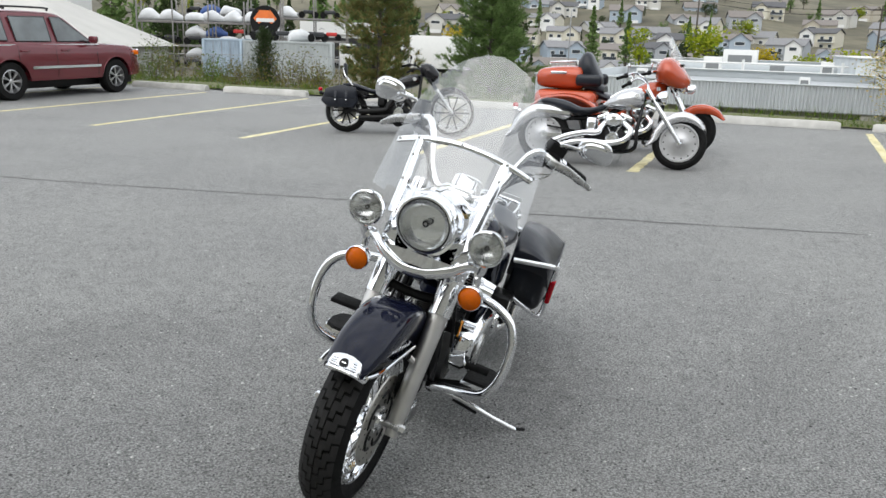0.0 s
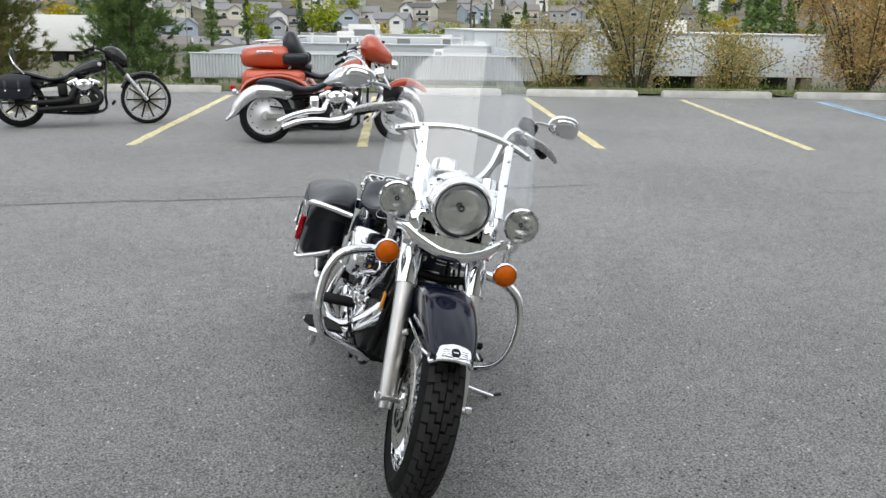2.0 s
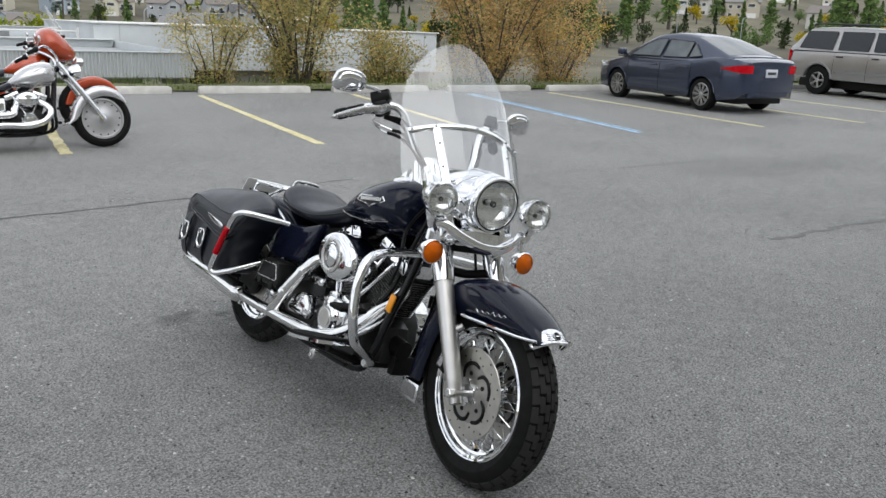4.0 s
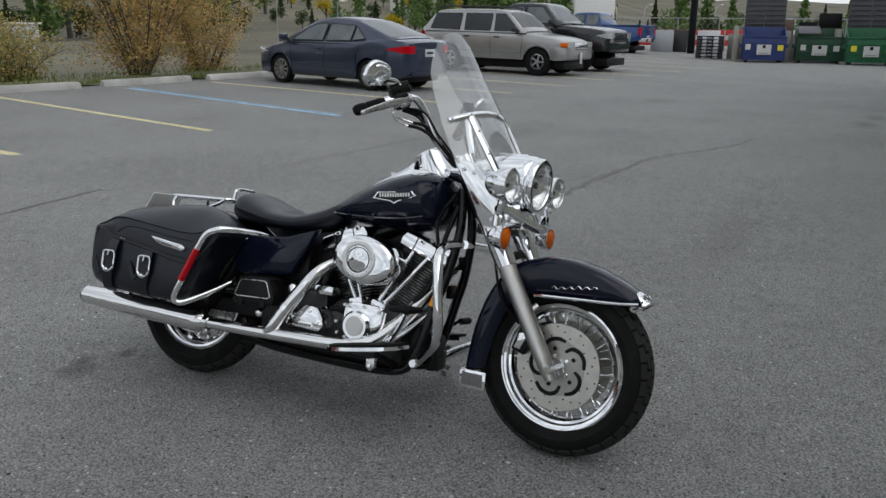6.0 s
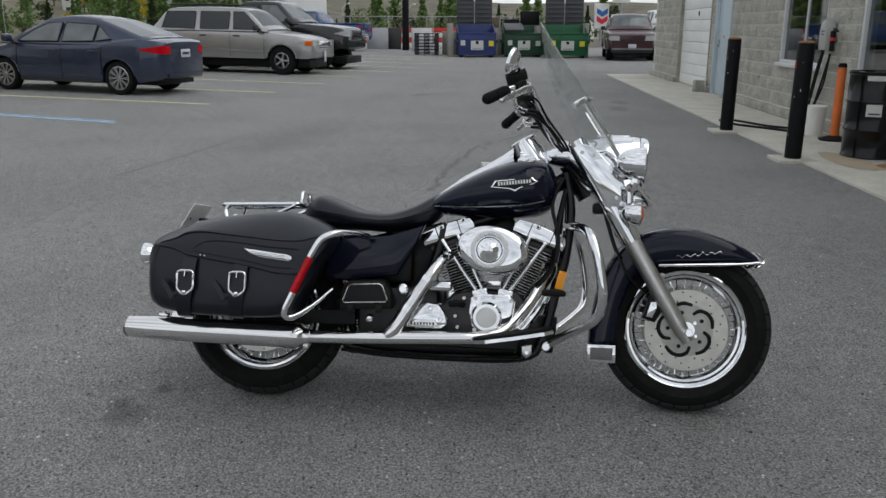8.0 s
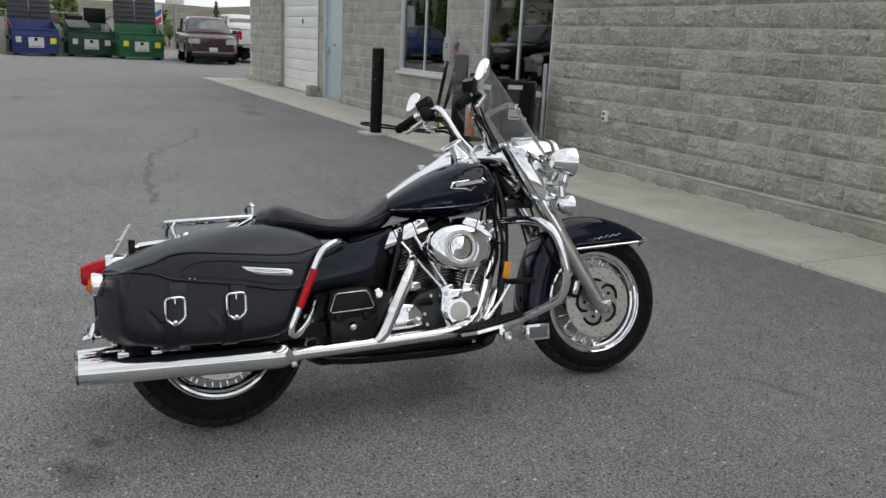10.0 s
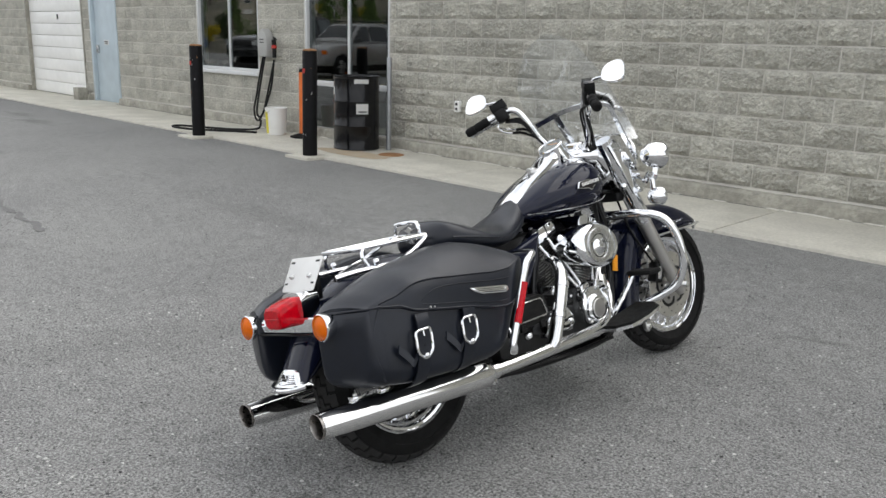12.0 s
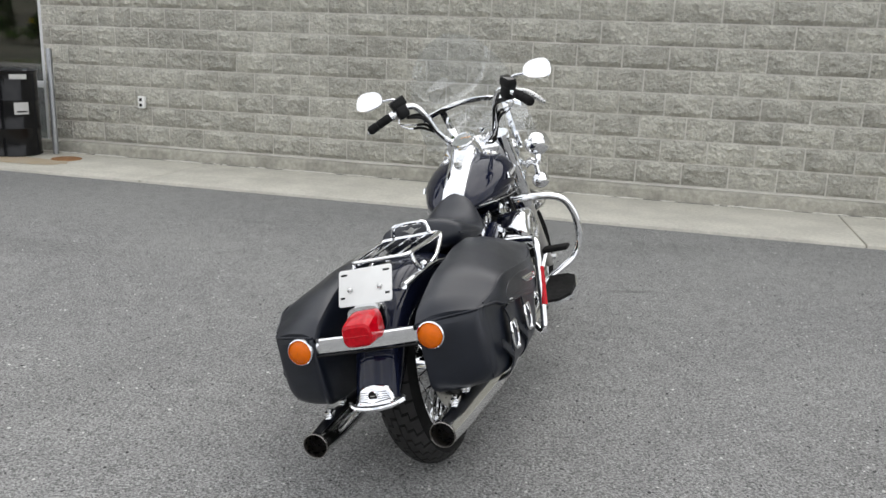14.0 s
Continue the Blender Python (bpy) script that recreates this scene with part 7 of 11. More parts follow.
def bollard(a, out, lean):
    b = thing("bollard", at_wall(a, out, 0.0, 0) @ pose(0, 0, 0, lean, 0, 0), "chipped black steel bollard with a rusty concrete cap", "bollard", "bollards by the walkway")
    part("post", lathe([(0.084, 0.0), (0.084, 1.19), (0.080, 1.20), (0.001, 1.20)], 24), BOLLARD, b)
    part("cap", lathe([(0.081, 1.200), (0.078, 1.212), (0.045, 1.222), (0.001, 1.224)], 24), RUST, b, "rust-stained cap")
    part("footing_pad", box((0, 0, 0.006), (0.42, 0.40, 0.05), 0.006), CONCRETE, b, "square concrete pad")
    part("sticker", box((0, 0.0845, 0.98), (0.04, 0.003, 0.05)), REDTAG, b, smooth=False)
    part("chipped_patch", lathe([(0.0848, 0.88), (0.0848, 0.93)], 24, arc=0.06), GALV, b)
    rng = random.Random(int(a * 100))
    for tone in (PAPER, RUST, GALV, PAPER, RUST, GALV, PAPER):
        z0, tall = rng.uniform(0.25, 1.15), rng.uniform(0.006, 0.035)
        part("chipped_patch", lathe([(0.0848, z0), (0.0848, z0 + tall)], 4, pose(0, 0, 0, 0, 0, rng.uniform(40, 170)), arc=rng.uniform(0.008, 0.022)), tone, b)


bollard(7.55, 1.37, 0.4)
bollard(5.12, 1.325, 0.8)


def oil_drum():
    d = thing("oil_drum", at_wall(5.33, 0.46, 0.026, 30), "black steel oil drum with a paper label", "drum")
    prof = [(0.001, 0.0), (0.275, 0.0), (0.285, 0.008), (0.285, 0.02), (0.278, 0.03), (0.278, 0.27), (0.288, 0.285), (0.288, 0.300), (0.278, 0.315), (0.278, 0.56), (0.288, 0.575), (0.288, 0.590), (0.278, 0.605), (0.278, 0.855), (0.286, 0.865), (0.286, 0.885), (0.276, 0.888), (0.272, 0.868), (0.001, 0.866)]
    part("drum_body", lathe(prof, 48), GLOSS_BLACK, d)
    for k, (ang, z, h, arc, m) in enumerate(((96, 0.44, 0.16, 0.085, PAPER), (94, 0.80, 0.05, 0.10, PAPER), (6, 0.66, 0.09, 0.03, PAPER))):
        part("drum_label", lathe([(0.2795 + 0.0004 * k, z), (0.2795 + 0.0004 * k, z + h)], 10, pose(0, 0, 0, 0, 0, ang + 29 - 360 * arc / 2), arc=arc), m, d, "pale paper label", smooth=False)
    part("label_bar", lathe([(0.2805, 0.46), (0.2805, 0.475)], 10, pose(0, 0, 0, 0, 0, 115), arc=0.06), BLACK, d, smooth=False)
    for x, y in ((0.17, 0.05), (-0.15, -0.1)):
        part("bung", disc((x, y, 0.872), 0.03, 0.012, "z", 14, 0.003), GALV, d)
    part("lid_stripe", box((0, -0.02, 0.868), (0.30, 0.10, 0.003)), ORANGE, d, smooth=False)


oil_drum()


def white_bucket():
    b = thing("bucket", at_wall(7.12, 0.42, 0.026, 20), "white plastic bucket with a yellow label beside the wall", "bucket")
    part("bucket_body", lathe([(0.001, 0.0), (0.128, 0.0), (0.132, 0.01), (0.148, 0.33), (0.153, 0.332), (0.153, 0.35), (0.157, 0.352), (0.157, 0.366), (0.148, 0.368), (0.146, 0.345), (0.126, 0.01), (0.001, 0.006)], 36), BUCKET, b)
    part("bucket_label", lathe([(0.1352, 0.02), (0.1490, 0.315)], 12, pose(0, 0, 0, 0, 0, 28), arc=0.13), BRIGHT_YELLOW, b, "yellow label", smooth=False)
    part("handle", tube([(0, -0.155, 0.33), (0.10, -0.13, 0.27), (0.155, 0, 0.25), (0.10, 0.13, 0.27), (0, 0.155, 0.33)], 0.003, 6, 4), GALV, b)


white_bucket()


def delineator():
    d = thing("delineator_post", at_wall(6.62, 0.33, 0.024), "orange plastic delineator post on a black rubber base", "post")
    part("base", lathe([(0.001, 0.0), (0.17, 0.0), (0.18, 0.02), (0.10, 0.045), (0.055, 0.06), (0.001, 0.06)], 28), RUBBER, d, "black rubber base")
    part("tube", lathe([(0.052, 0.05), (0.050, 0.85), (0.046, 0.88), (0.030, 0.90), (0.001, 0.902)], 20), ORANGE, d)
    part("top_band", lathe([(0.053, 0.87), (0.040, 0.915), (0.001, 0.918)], 20), RUBBER, d)


delineator()
ob = part("steel_post", lathe([(0.030, 0.0), (0.030, 1.10), (0.024, 1.115), (0.001, 1.118)], 16), GALV, None, "thin grey galvanised steel post beside the drum")
ob.matrix_world = at_wall(4.98, 0.24, 0.024)
tagged(ob, category="post")


def wall_unit():
    """Plug-in heater post on the wall with hanging cables and a coil on the slab."""
    u = thing("power_station", at_wall(7.83, 0.0, 0.0), "grey wall-mounted power unit with hanging black cables", "power unit")
    GREYBOX = mat("grey_plastic", (0.42, 0.42, 0.40), 0.5, var=0.08, vscale=8)
    part("housing", prism([(-0.11, 1.06), (0.11, 1.06), (0.12, 1.30), (0.08, 1.40), (0.0, 1.45), (-0.08, 1.40), (-0.12, 1.30)], 0.03, 0.16, bevel=0.015), GREYBOX, u)
    part("wall_bracket", box((0, 0.015, 1.2), (0.16, 0.05, 0.30), 0.004), GALV, u)
    part("vent_bar", box((0.0, 0.163, 1.30), (0.10, 0.006, 0.012), 0.001), BLACK, u)
    part("vent_bar", box((0.0, 0.163, 1.26), (0.10, 0.006, 0.012), 0.001), BLACK, u)
    part("cable_hook", tube([(-0.17, 0.03, 1.30), (-0.22, 0.10, 1.33), (-0.28, 0.12, 1.28)], 0.014, 8, 3), BLACK, u, "black hook")
    part("plug", tube([(-0.25, 0.12, 1.30), (-0.27, 0.13, 1.05)], [0.035, 0.028], 12), BLACK, u, "black cable plug")
    part("plug_band", tube([(-0.255, 0.122, 1.22), (-0.258, 0.124, 1.18)], 0.037, 12), REDTAG, u)
    part("cable", tube([(-0.02, 0.12, 1.08), (0.03, 0.15, 0.80), (0.10, 0.18, 0.45), (0.08, 0.22, 0.26), (-0.02, 0.24, 0.20), (-0.10, 0.22, 0.30), (-0.17, 0.18, 0.60), (-0.26, 0.13, 1.02)], 0.014, 8, 6), HOSE, u, "thick black cable")
    part("cable", tube([(0.02, 0.12, 1.08), (0.07, 0.16, 0.80), (0.14, 0.18, 0.50), (0.12, 0.24, 0.30), (0.0, 0.28, 0.16), (-0.10, 0.26, 0.22), (-0.20, 0.16, 0.60), (-0.27, 0.14, 1.02)], 0.014, 8, 6), HOSE, u, "thick black cable")


wall_unit()
hose = part("hose", tube([(7.75, 0.26, 0.16), (7.72, 0.34, 0.045), (7.85, 0.62, 0.040), (8.2, 0.80, 0.040), (8.55, 0.92, 0.040), (8.75, 1.05, 0.040), (8.62, 1.18, 0.040), (8.2, 1.12, 0.040), (7.8, 0.88, 0.040), (7.5, 0.66, 0.040), (7.35, 0.60, 0.040)], 0.016, 8, 6), HOSE, None, "black rubber hose lying in a loop on the walkway")
hose.matrix_world = WALL_M
tagged(hose, category="hose")


def outlet():
    o = thing("wall_outlet", at_wall(4.01, 0.03, 0.617), "small grey weatherproof socket on the block wall", "socket")
    part("cover", box((0, 0.012, 0), (0.075, 0.05, 0.125), 0.008), BUCKET, o)
    part("socket_hole", box((0.0, 0.038, 0.028), (0.03, 0.004, 0.03), 0.001), BLACK, o)
    part("socket_hole", box((0.0, 0.038, -0.028), (0.03, 0.004, 0.03), 0.001), BLACK, o)


outlet()
ob = part("drain_cover", lathe([(0.001, 0.012), (0.13, 0.012), (0.15, 0.006), (0.155, 0.0)], 24), RUST, None, "flat rusty metal cover on the walkway")
ob.matrix_world = at_wall(4.62, 0.52, 0.025)
tagged(ob, category="cover")
STAIN = mat("rust_stain", (0.34, 0.25, 0.14), 0.9, var=0.3, vscale=8, col2=(0.40, 0.37, 0.31))
bm = bmesh.new()
vs = []
for i in range(30):
    a_ = 2 * math.pi * i / 30
    k_ = 1 + 0.28 * noise.noise(Vector((math.cos(a_) * 2, math.sin(a_) * 2, 5)))
    vs.append(bm.verts.new((5.0 + 0.62 * k_ * math.cos(a_), 0.80 + 0.20 * k_ * math.sin(a_), 0.0285)))
bm.faces.new(vs)
ob = part("rust_stain", bm, STAIN, None, "brown rust stain on the pale walkway", smooth=False, kind="structure")
ob.matrix_world = WALL_M
tagged(ob, category="stain")

# ---------------------------------------------------------------- refuse bins and clutter across the lot
BIN_BLUE = mat("blue_bin_steel", (0.025, 0.045, 0.17), 0.5, var=0.2, vscale=6, big=0.2, bigscale=1.2, rvar=0.1)
BIN_GREEN = mat("green_bin_steel", (0.012, 0.115, 0.045), 0.5, var=0.2, vscale=6, big=0.2, bigscale=1.2, rvar=0.1)
BIN_DARKGREEN = mat("dark_green_bin_steel", (0.015, 0.070, 0.035), 0.5, var=0.2, vscale=6, big=0.2, bigscale=1.2, rvar=0.1)
LID = mat("grey_plastic_lid", (0.055, 0.057, 0.065), 0.55, var=0.15, vscale=6)
BLOCK_PLAIN = mat("block_plain", (0.30, 0.29, 0.26), 0.9, var=0.15, vscale=8, bump=0.01, bscale=30)


def dumpster(x, y, turn, w, h, steel, label, lid_open):
    d = thing("dumpster", pose(x, y, 0.0, 0, 0, turn), label, "dumpster", "refuse bins")
    # local x faces the lot, y along the bin
    back, front = -0.75, 0.62
    sec = [(front - 0.10, 0.10), (front, h * 0.60), (front - 0.02, h * 0.78), (back, h + 0.12), (back, 0.10)]
    for s in (-1, 1):
        part("side_wall", prism(sec, s * w / 2 - 0.02, s * w / 2 + 0.02, bevel=0.004), steel, d)
        part("fork_pocket", box((-0.05, s * (w / 2 + 0.07), h * 0.52), (1.0, 0.11, 0.15), 0.008), steel, d)
        part("skid", box((-0.1, s * (w / 2 - 0.16), 0.05), (1.2, 0.12, 0.10), 0.006), BLACK, d)
    part("front_wall", loft([[Vector((px, yy, pz)) for px, pz in ((front - 0.10, 0.10), (front, h * 0.60), (front - 0.02, h * 0.78), (front - 0.06, h * 0.78), (front - 0.04, h * 0.60), (front - 0.14, 0.10))] for yy in (-w / 2, w / 2)]), steel, d, smooth=False)
    part("rim", box((front - 0.015, 0, h * 0.79), (0.07, w + 0.08, 0.06), 0.01), steel, d)
    part("rib", box((front - 0.045, 0, h * 0.34), (0.05, w, 0.05), 0.008, m=pose(0, 0, 0, 0, 0, 0)), steel, d)
    part("back_wall", box((back, 0, h * 0.5 + 0.1), (0.04, w, h), 0.004), steel, d)
    part("bottom", box((-0.1, 0, 0.12), (1.15, w, 0.04)), steel, d, smooth=False)
    part("label_panel", box((front - 0.046, 0, h * 0.44), (0.006, 0.55, 0.40), 0.001, m=pose(0, 0, 0, 0, 5, 0)), PAPER, d, "white sign panel", smooth=False)
    part("label_mark", box((front - 0.041, 0, h * 0.53), (0.006, 0.12, 0.12), 0.0, m=pose(0, 0, 0, 0, 5, 0)), BLACK, d, "dark mark on the sign", smooth=False)
    part("label_text_bar", box((front - 0.041, 0, h * 0.33), (0.006, 0.40, 0.04), 0.0, m=pose(0, 0, 0, 0, 5, 0)), GALV, d, "grey bar in place of words", smooth=False)
    part("small_sign", box((front - 0.044, 0.62, h * 0.50), (0.006, 0.22, 0.22), 0.0, m=pose(0, 0, 0, 0, 5, 0)), BRIGHT_YELLOW if steel is not BIN_DARKGREEN else PAPER, d, "small sign", smooth=False)
    part("small_sign", box((front - 0.044, -0.62, h * 0.52), (0.006, 0.20, 0.22), 0.0, m=pose(0, 0, 0, 0, 5, 0)), BRIGHT_YELLOW if steel is BIN_GREEN else PAPER, d, "small sign", smooth=False)
    if lid_open:
        for s in (-1, 1):
            lid = part("lid", box((back - 0.12, s * w * 0.25, h + 0.75), (0.05, w * 0.485, 1.25), 0.012, m=Matrix.Translation((0, 0, 0)) @ pose(0, 0, 0, 0, -3, 0)), LID, d, "raised grey plastic lid")
            for i in range(6):
                part("lid_rib", box((back - 0.065, s * w * 0.25, h + 0.28 + 0.19 * i), (0.03, w * 0.44, 0.05), 0.008, m=pose(0, 0, 0, 0, -3, 0)), LID, lid)
    else:
        part("lid", box((-0.10, -w * 0.25, h + 0.03), (1.25, w * 0.48, 0.05), 0.012, m=pose(0, 0, 0, 0, 13, 0)), LID, d, "closed grey plastic lid")
        part("lid", box((back - 0.10, w * 0.22, h + 0.38), (0.05, w * 0.50, 0.65), 0.012), BLACK, d, "raised black lid")
        part("lid", box((back - 0.10, -w * 0.25, h + 0.20), (0.05, w * 0.40, 0.30), 0.012), BLACK, d)


dumpster(34.3, -3.25, 174, 1.62, 1.30, BIN_BLUE, "blue steel refuse bin with its grey lids raised", True)
dumpster(34.6, -5.45, 172, 1.75, 1.28, BIN_DARKGREEN, "dark green steel refuse bin, half closed", False)
dumpster(33.2, -7.05, 170, 1.72, 1.30, BIN_GREEN, "bright green steel refuse bin with its lids raised", True)
for x, y, h in ((35.3, -2.25, 1.45), (35.6, -4.35, 1.25), (35.4, -6.25, 1.35), (34.4, -8.15, 1.45)):
    ob = part("bay_wall", box((0, 0, h / 2), (2.2, 0.20, h), 0.015), BLOCK_PLAIN, None, "low concrete block wall between the refuse bins")
    ob.matrix_world = pose(x, y, 0, 0, 0, -7)
    tagged(ob, category="wall", group="bin bay walls")
ob = part("bay_wall", box((0, 0, 0.55), (0.20, 6.2, 1.10), 0.015), BLOCK_PLAIN, None, "low concrete block wall behind the refuse bins")
ob.matrix_world = pose(36.5, -5.2, 0, 0, 0, -7)
tagged(ob, category="wall", group="bin bay walls")
BROWN = mat("brown_cardboard", (0.16, 0.12, 0.085), 0.85, var=0.2, vscale=6)
ob = part("carton", box((0, 0, 1.42), (0.8, 0.95, 0.62), 0.01), BROWN, None, "large brown carton standing on the bay wall")
ob.matrix_world = pose(36.5, -4.25, -0.01, 0, 0, -7)
tagged(ob, category="carton")


def pallet_stack():
    s = thing("pallet_stack", pose(36.6, -1.35, 0, 0, 0, 172), "stack of dark plastic pallets with pale ends", "pallets")
    for i in range(7):
        z = 0.145 * i
        part("deck", box((0, 0, z + 0.125), (1.0, 1.15, 0.028), 0.004), BLACK, s)
        for y in (-0.46, 0, 0.46):
            part("foot", box((0, y, z + 0.06), (0.95, 0.20 if y else 0.26, 0.10), 0.006), LID, s)
            part("foot_end", box((0.48, y, z + 0.055), (0.012, 0.17, 0.05), 0.002), GALV if y == 0 else LID, s)


pallet_stack()
REDWHITE = mat("red_barrier_board", (0.55, 0.035, 0.03), 0.5, var=0.1, vscale=5)
BARR_WHITE = mat("white_barrier_board", (0.68, 0.66, 0.62), 0.5, var=0.08, vscale=5)
for i, (x, y) in enumerate(((46.0, 0.8), (46.3, -1.6), (46.6, -4.0))):
    b = thing("barrier", pose(x, y, 0, 0, 0, 84), "red and white striped board barrier", "barrier", "board barriers behind the lot")
    for k in range(4):
        part("board", box((0, 0, 0.25 + 0.28 * k), (2.35, 0.06, 0.26), 0.01), REDWHITE if k % 2 else BARR_WHITE, b)
    for s in (-1, 1):
        part("leg", box((s * 0.95, 0.05, 0.6), (0.08, 0.06, 1.2), 0.006), GALV, b)
pole = thing("utility_pole", pose(42.0, -0.95, 0), "tall dark steel pole at the end of the lot", "pole")
part("shaft", lathe([(0.19, 0.0), (0.17, 4.0), (0.15, 9.0), (0.001, 9.02)], 20), BOLLARD, pole)
part("base_collar", lathe([(0.30, 0.0), (0.30, 0.05), (0.20, 0.08)], 20), CONCRETE, pole)
for i, (x, y, t) in enumerate(((43.2, 0.45, 10), (43.6, -0.3, -8), (41.2, -1.75, 30))):
    ob = part("board_panel", box((0, 0, 0.62), (1.15, 0.05, 1.22), 0.006), GALV if i != 1 else FIN, None, "weathered grey board leaning at the fence", smooth=True)
    ob.matrix_world = pose(x, y, 0, 8, 0, 75 + t)
    tagged(ob, category="board", group="boards leaning at the fence")


def mesh_fence(name, p0, p1, h, label, z0=0.0, z1=0.0, step=2.4, wires=7):
    f = thing(name, pose(*p0, z0), label, "fence")
    d = Vector((p1[0] - p0[0], p1[1] - p0[1], z1 - z0))
    L = d.length
    n = max(1, round(L / step))
    for i in range(n + 1):
        v = d * (i / n)
        part("post", tube([v, v + Vector((0, 0, h))], 0.032, 8), GALV, f)
    for z in (0.06, h - 0.04):
        part("rail", tube([Vector((0, 0, z)), d + Vector((0, 0, z))], 0.022, 6), GALV, f)
    bm = bmesh.new()
    dn = d.normalized()
    k = 0.0
    while k < L:
        for s in (-1, 1):
            a0, a1 = dn * k, dn * min(L, max(0.0, k + s * h * 0.55))
            bar(a0 + Vector((0, 0, 0.06)), a1 + Vector((0, 0, h - 0.05)), 0.008, 0.008, bm)
        k += 0.32
    part("mesh", bm, GALV, f, "wire mesh", smooth=False, kind="stuff")


mesh_fence("chain_link_fence", (47.5, 4.0), (48.8, -12.0), 1.9, "galvanised chain-link fence at the end of the lot")


# ---------------------------------------------------------------- fuel sign and far sheds beyond the lot
def sign_mast(x, y, z, w, h, turn):
    s = thing("sign_mast", pose(x, y, land_z(x, y), 0, 0, turn), "tall white fuel sign with blue and red chevron shapes", "sign", "fuel signs")
    zz = z - land_z(x, y)
    SB, SR = mat("sign_blue", (0.02, 0.12, 0.42), 0.4), mat("sign_red", (0.6, 0.02, 0.04), 0.4)
    part("mast", tube([(0, 0, 0), (0, 0, zz - h / 2)], 0.16, 10), GALV, s)
    part("panel", box((0, 0, zz), (0.25, w, h), 0.02), WHITE, s)
    for k, m in ((0.16, SB), (-0.14, SR)):
        pts = [(-w * 0.40, h * (k + 0.12)), (0, h * (k - 0.02)), (w * 0.40, h * (k + 0.12)), (w * 0.40, h * (k - 0.08)), (0, h * (k - 0.22)), (-w * 0.40, h * (k - 0.08))]
        part("chevron_shape", moved(prism(pts, -0.02, 0.02, pose(0, 0, 0, 0, 0, 90)), Matrix.Translation((-0.14, 0, zz + 0.03 * h))), m, s, smooth=False)


sign_mast(82.2, -25.5, 2.3, 1.7, 2.5, 18)
sign_mast(81.5, -27.3, 4.9, 2.1, 2.6, 18)
ob = part("price_sign", box((0, 0, 1.4), (0.3, 3.4, 1.2), 0.03), mat("sign_blue_panel", (0.05, 0.16, 0.45), 0.4), None, "low blue and white price sign")
ob.matrix_world = pose(78, -25.4, land_z(78, -25.4) - 0.2, 0, 0, 18)
tagged(ob, category="sign")


# ---------------------------------------------------------------- parked vehicles
def car_paint(name, col, metal=0.35, rough=0.28):
    return mat(name, col, rough, metal, var=0.05, vscale=2, coat=0.7, big=0.06, bigscale=1.0)


SILVER_RIM = mat("alloy_rim", (0.52, 0.52, 0.53), 0.3, 0.9, var=0.06, vscale=20)
DARK_TRIM = mat("dark_bumper_plastic", (0.022, 0.022, 0.024), 0.55, var=0.15, vscale=8)
HEADL = mat("headlamp_plastic", (0.55, 0.57, 0.58), 0.12, 0.3, var=0.15, vscale=18, coat=1.0)
PLATE_GREY = mat("number_plate_pale", (0.55, 0.57, 0.62), 0.5, var=0.08, vscale=30)
# pale uneven base colour paints in sky reflections on the car windows
CABIN = mat("cabin_glass", (0.085, 0.105, 0.110), 0.04, 0.0, var=0.55, vscale=2.6, spec=1.0)


def road_wheel(parent, x, y, R, w, rim_r, spokes, rim_mat, double=True):
    s = 1 if y > 0 else -1
    m = Matrix.Translation((x, y, R)) @ pose(0, 0, 0, -90 * s, 0, 0)
    prof = [(rim_r, -w / 2), (R * 0.93, -w / 2), (R, -w * 0.36), (R, w * 0.36), (R * 0.93, w / 2), (rim_r + 0.012, w / 2), (rim_r, w * 0.42)]
    wheel = part("wheel", lathe(prof, 36, m), RUBBER, parent, "black tyre on an alloy rim")
    part("rim", lathe([(rim_r + 0.004, w * 0.44), (rim_r - 0.012, w * 0.46), (rim_r - 0.022, w * 0.30), (rim_r - 0.03, 0)], 32, m), rim_mat, wheel)
    part("rim_back", lathe([(rim_r - 0.01, w * 0.05), (0.001, w * 0.05)], 24, m), BLACK, wheel, smooth=False)
    bm = bmesh.new()
    for i in range(spokes):
        a = 2 * math.pi * i / spokes
        for off in ((-0.09, 0.09) if double else (0,)):
            c0 = Vector((0.04 * math.cos(a), 0.04 * math.sin(a), w * 0.36))
            c1 = Vector(((rim_r - 0.012) * math.cos(a + off), (rim_r - 0.012) * math.sin(a + off), w * 0.42))
            bar(m @ c0, m @ c1, 0.018 if double else 0.05, 0.02, bm, out=m.to_3x3() @ Vector((0, 0, 1)))
    part("spokes", bm, rim_mat, wheel)
    part("hub_cap", lathe([(0.001, w * 0.44), (0.035, w * 0.43), (0.05, w * 0.36)], 16, m), rim_mat, wheel)


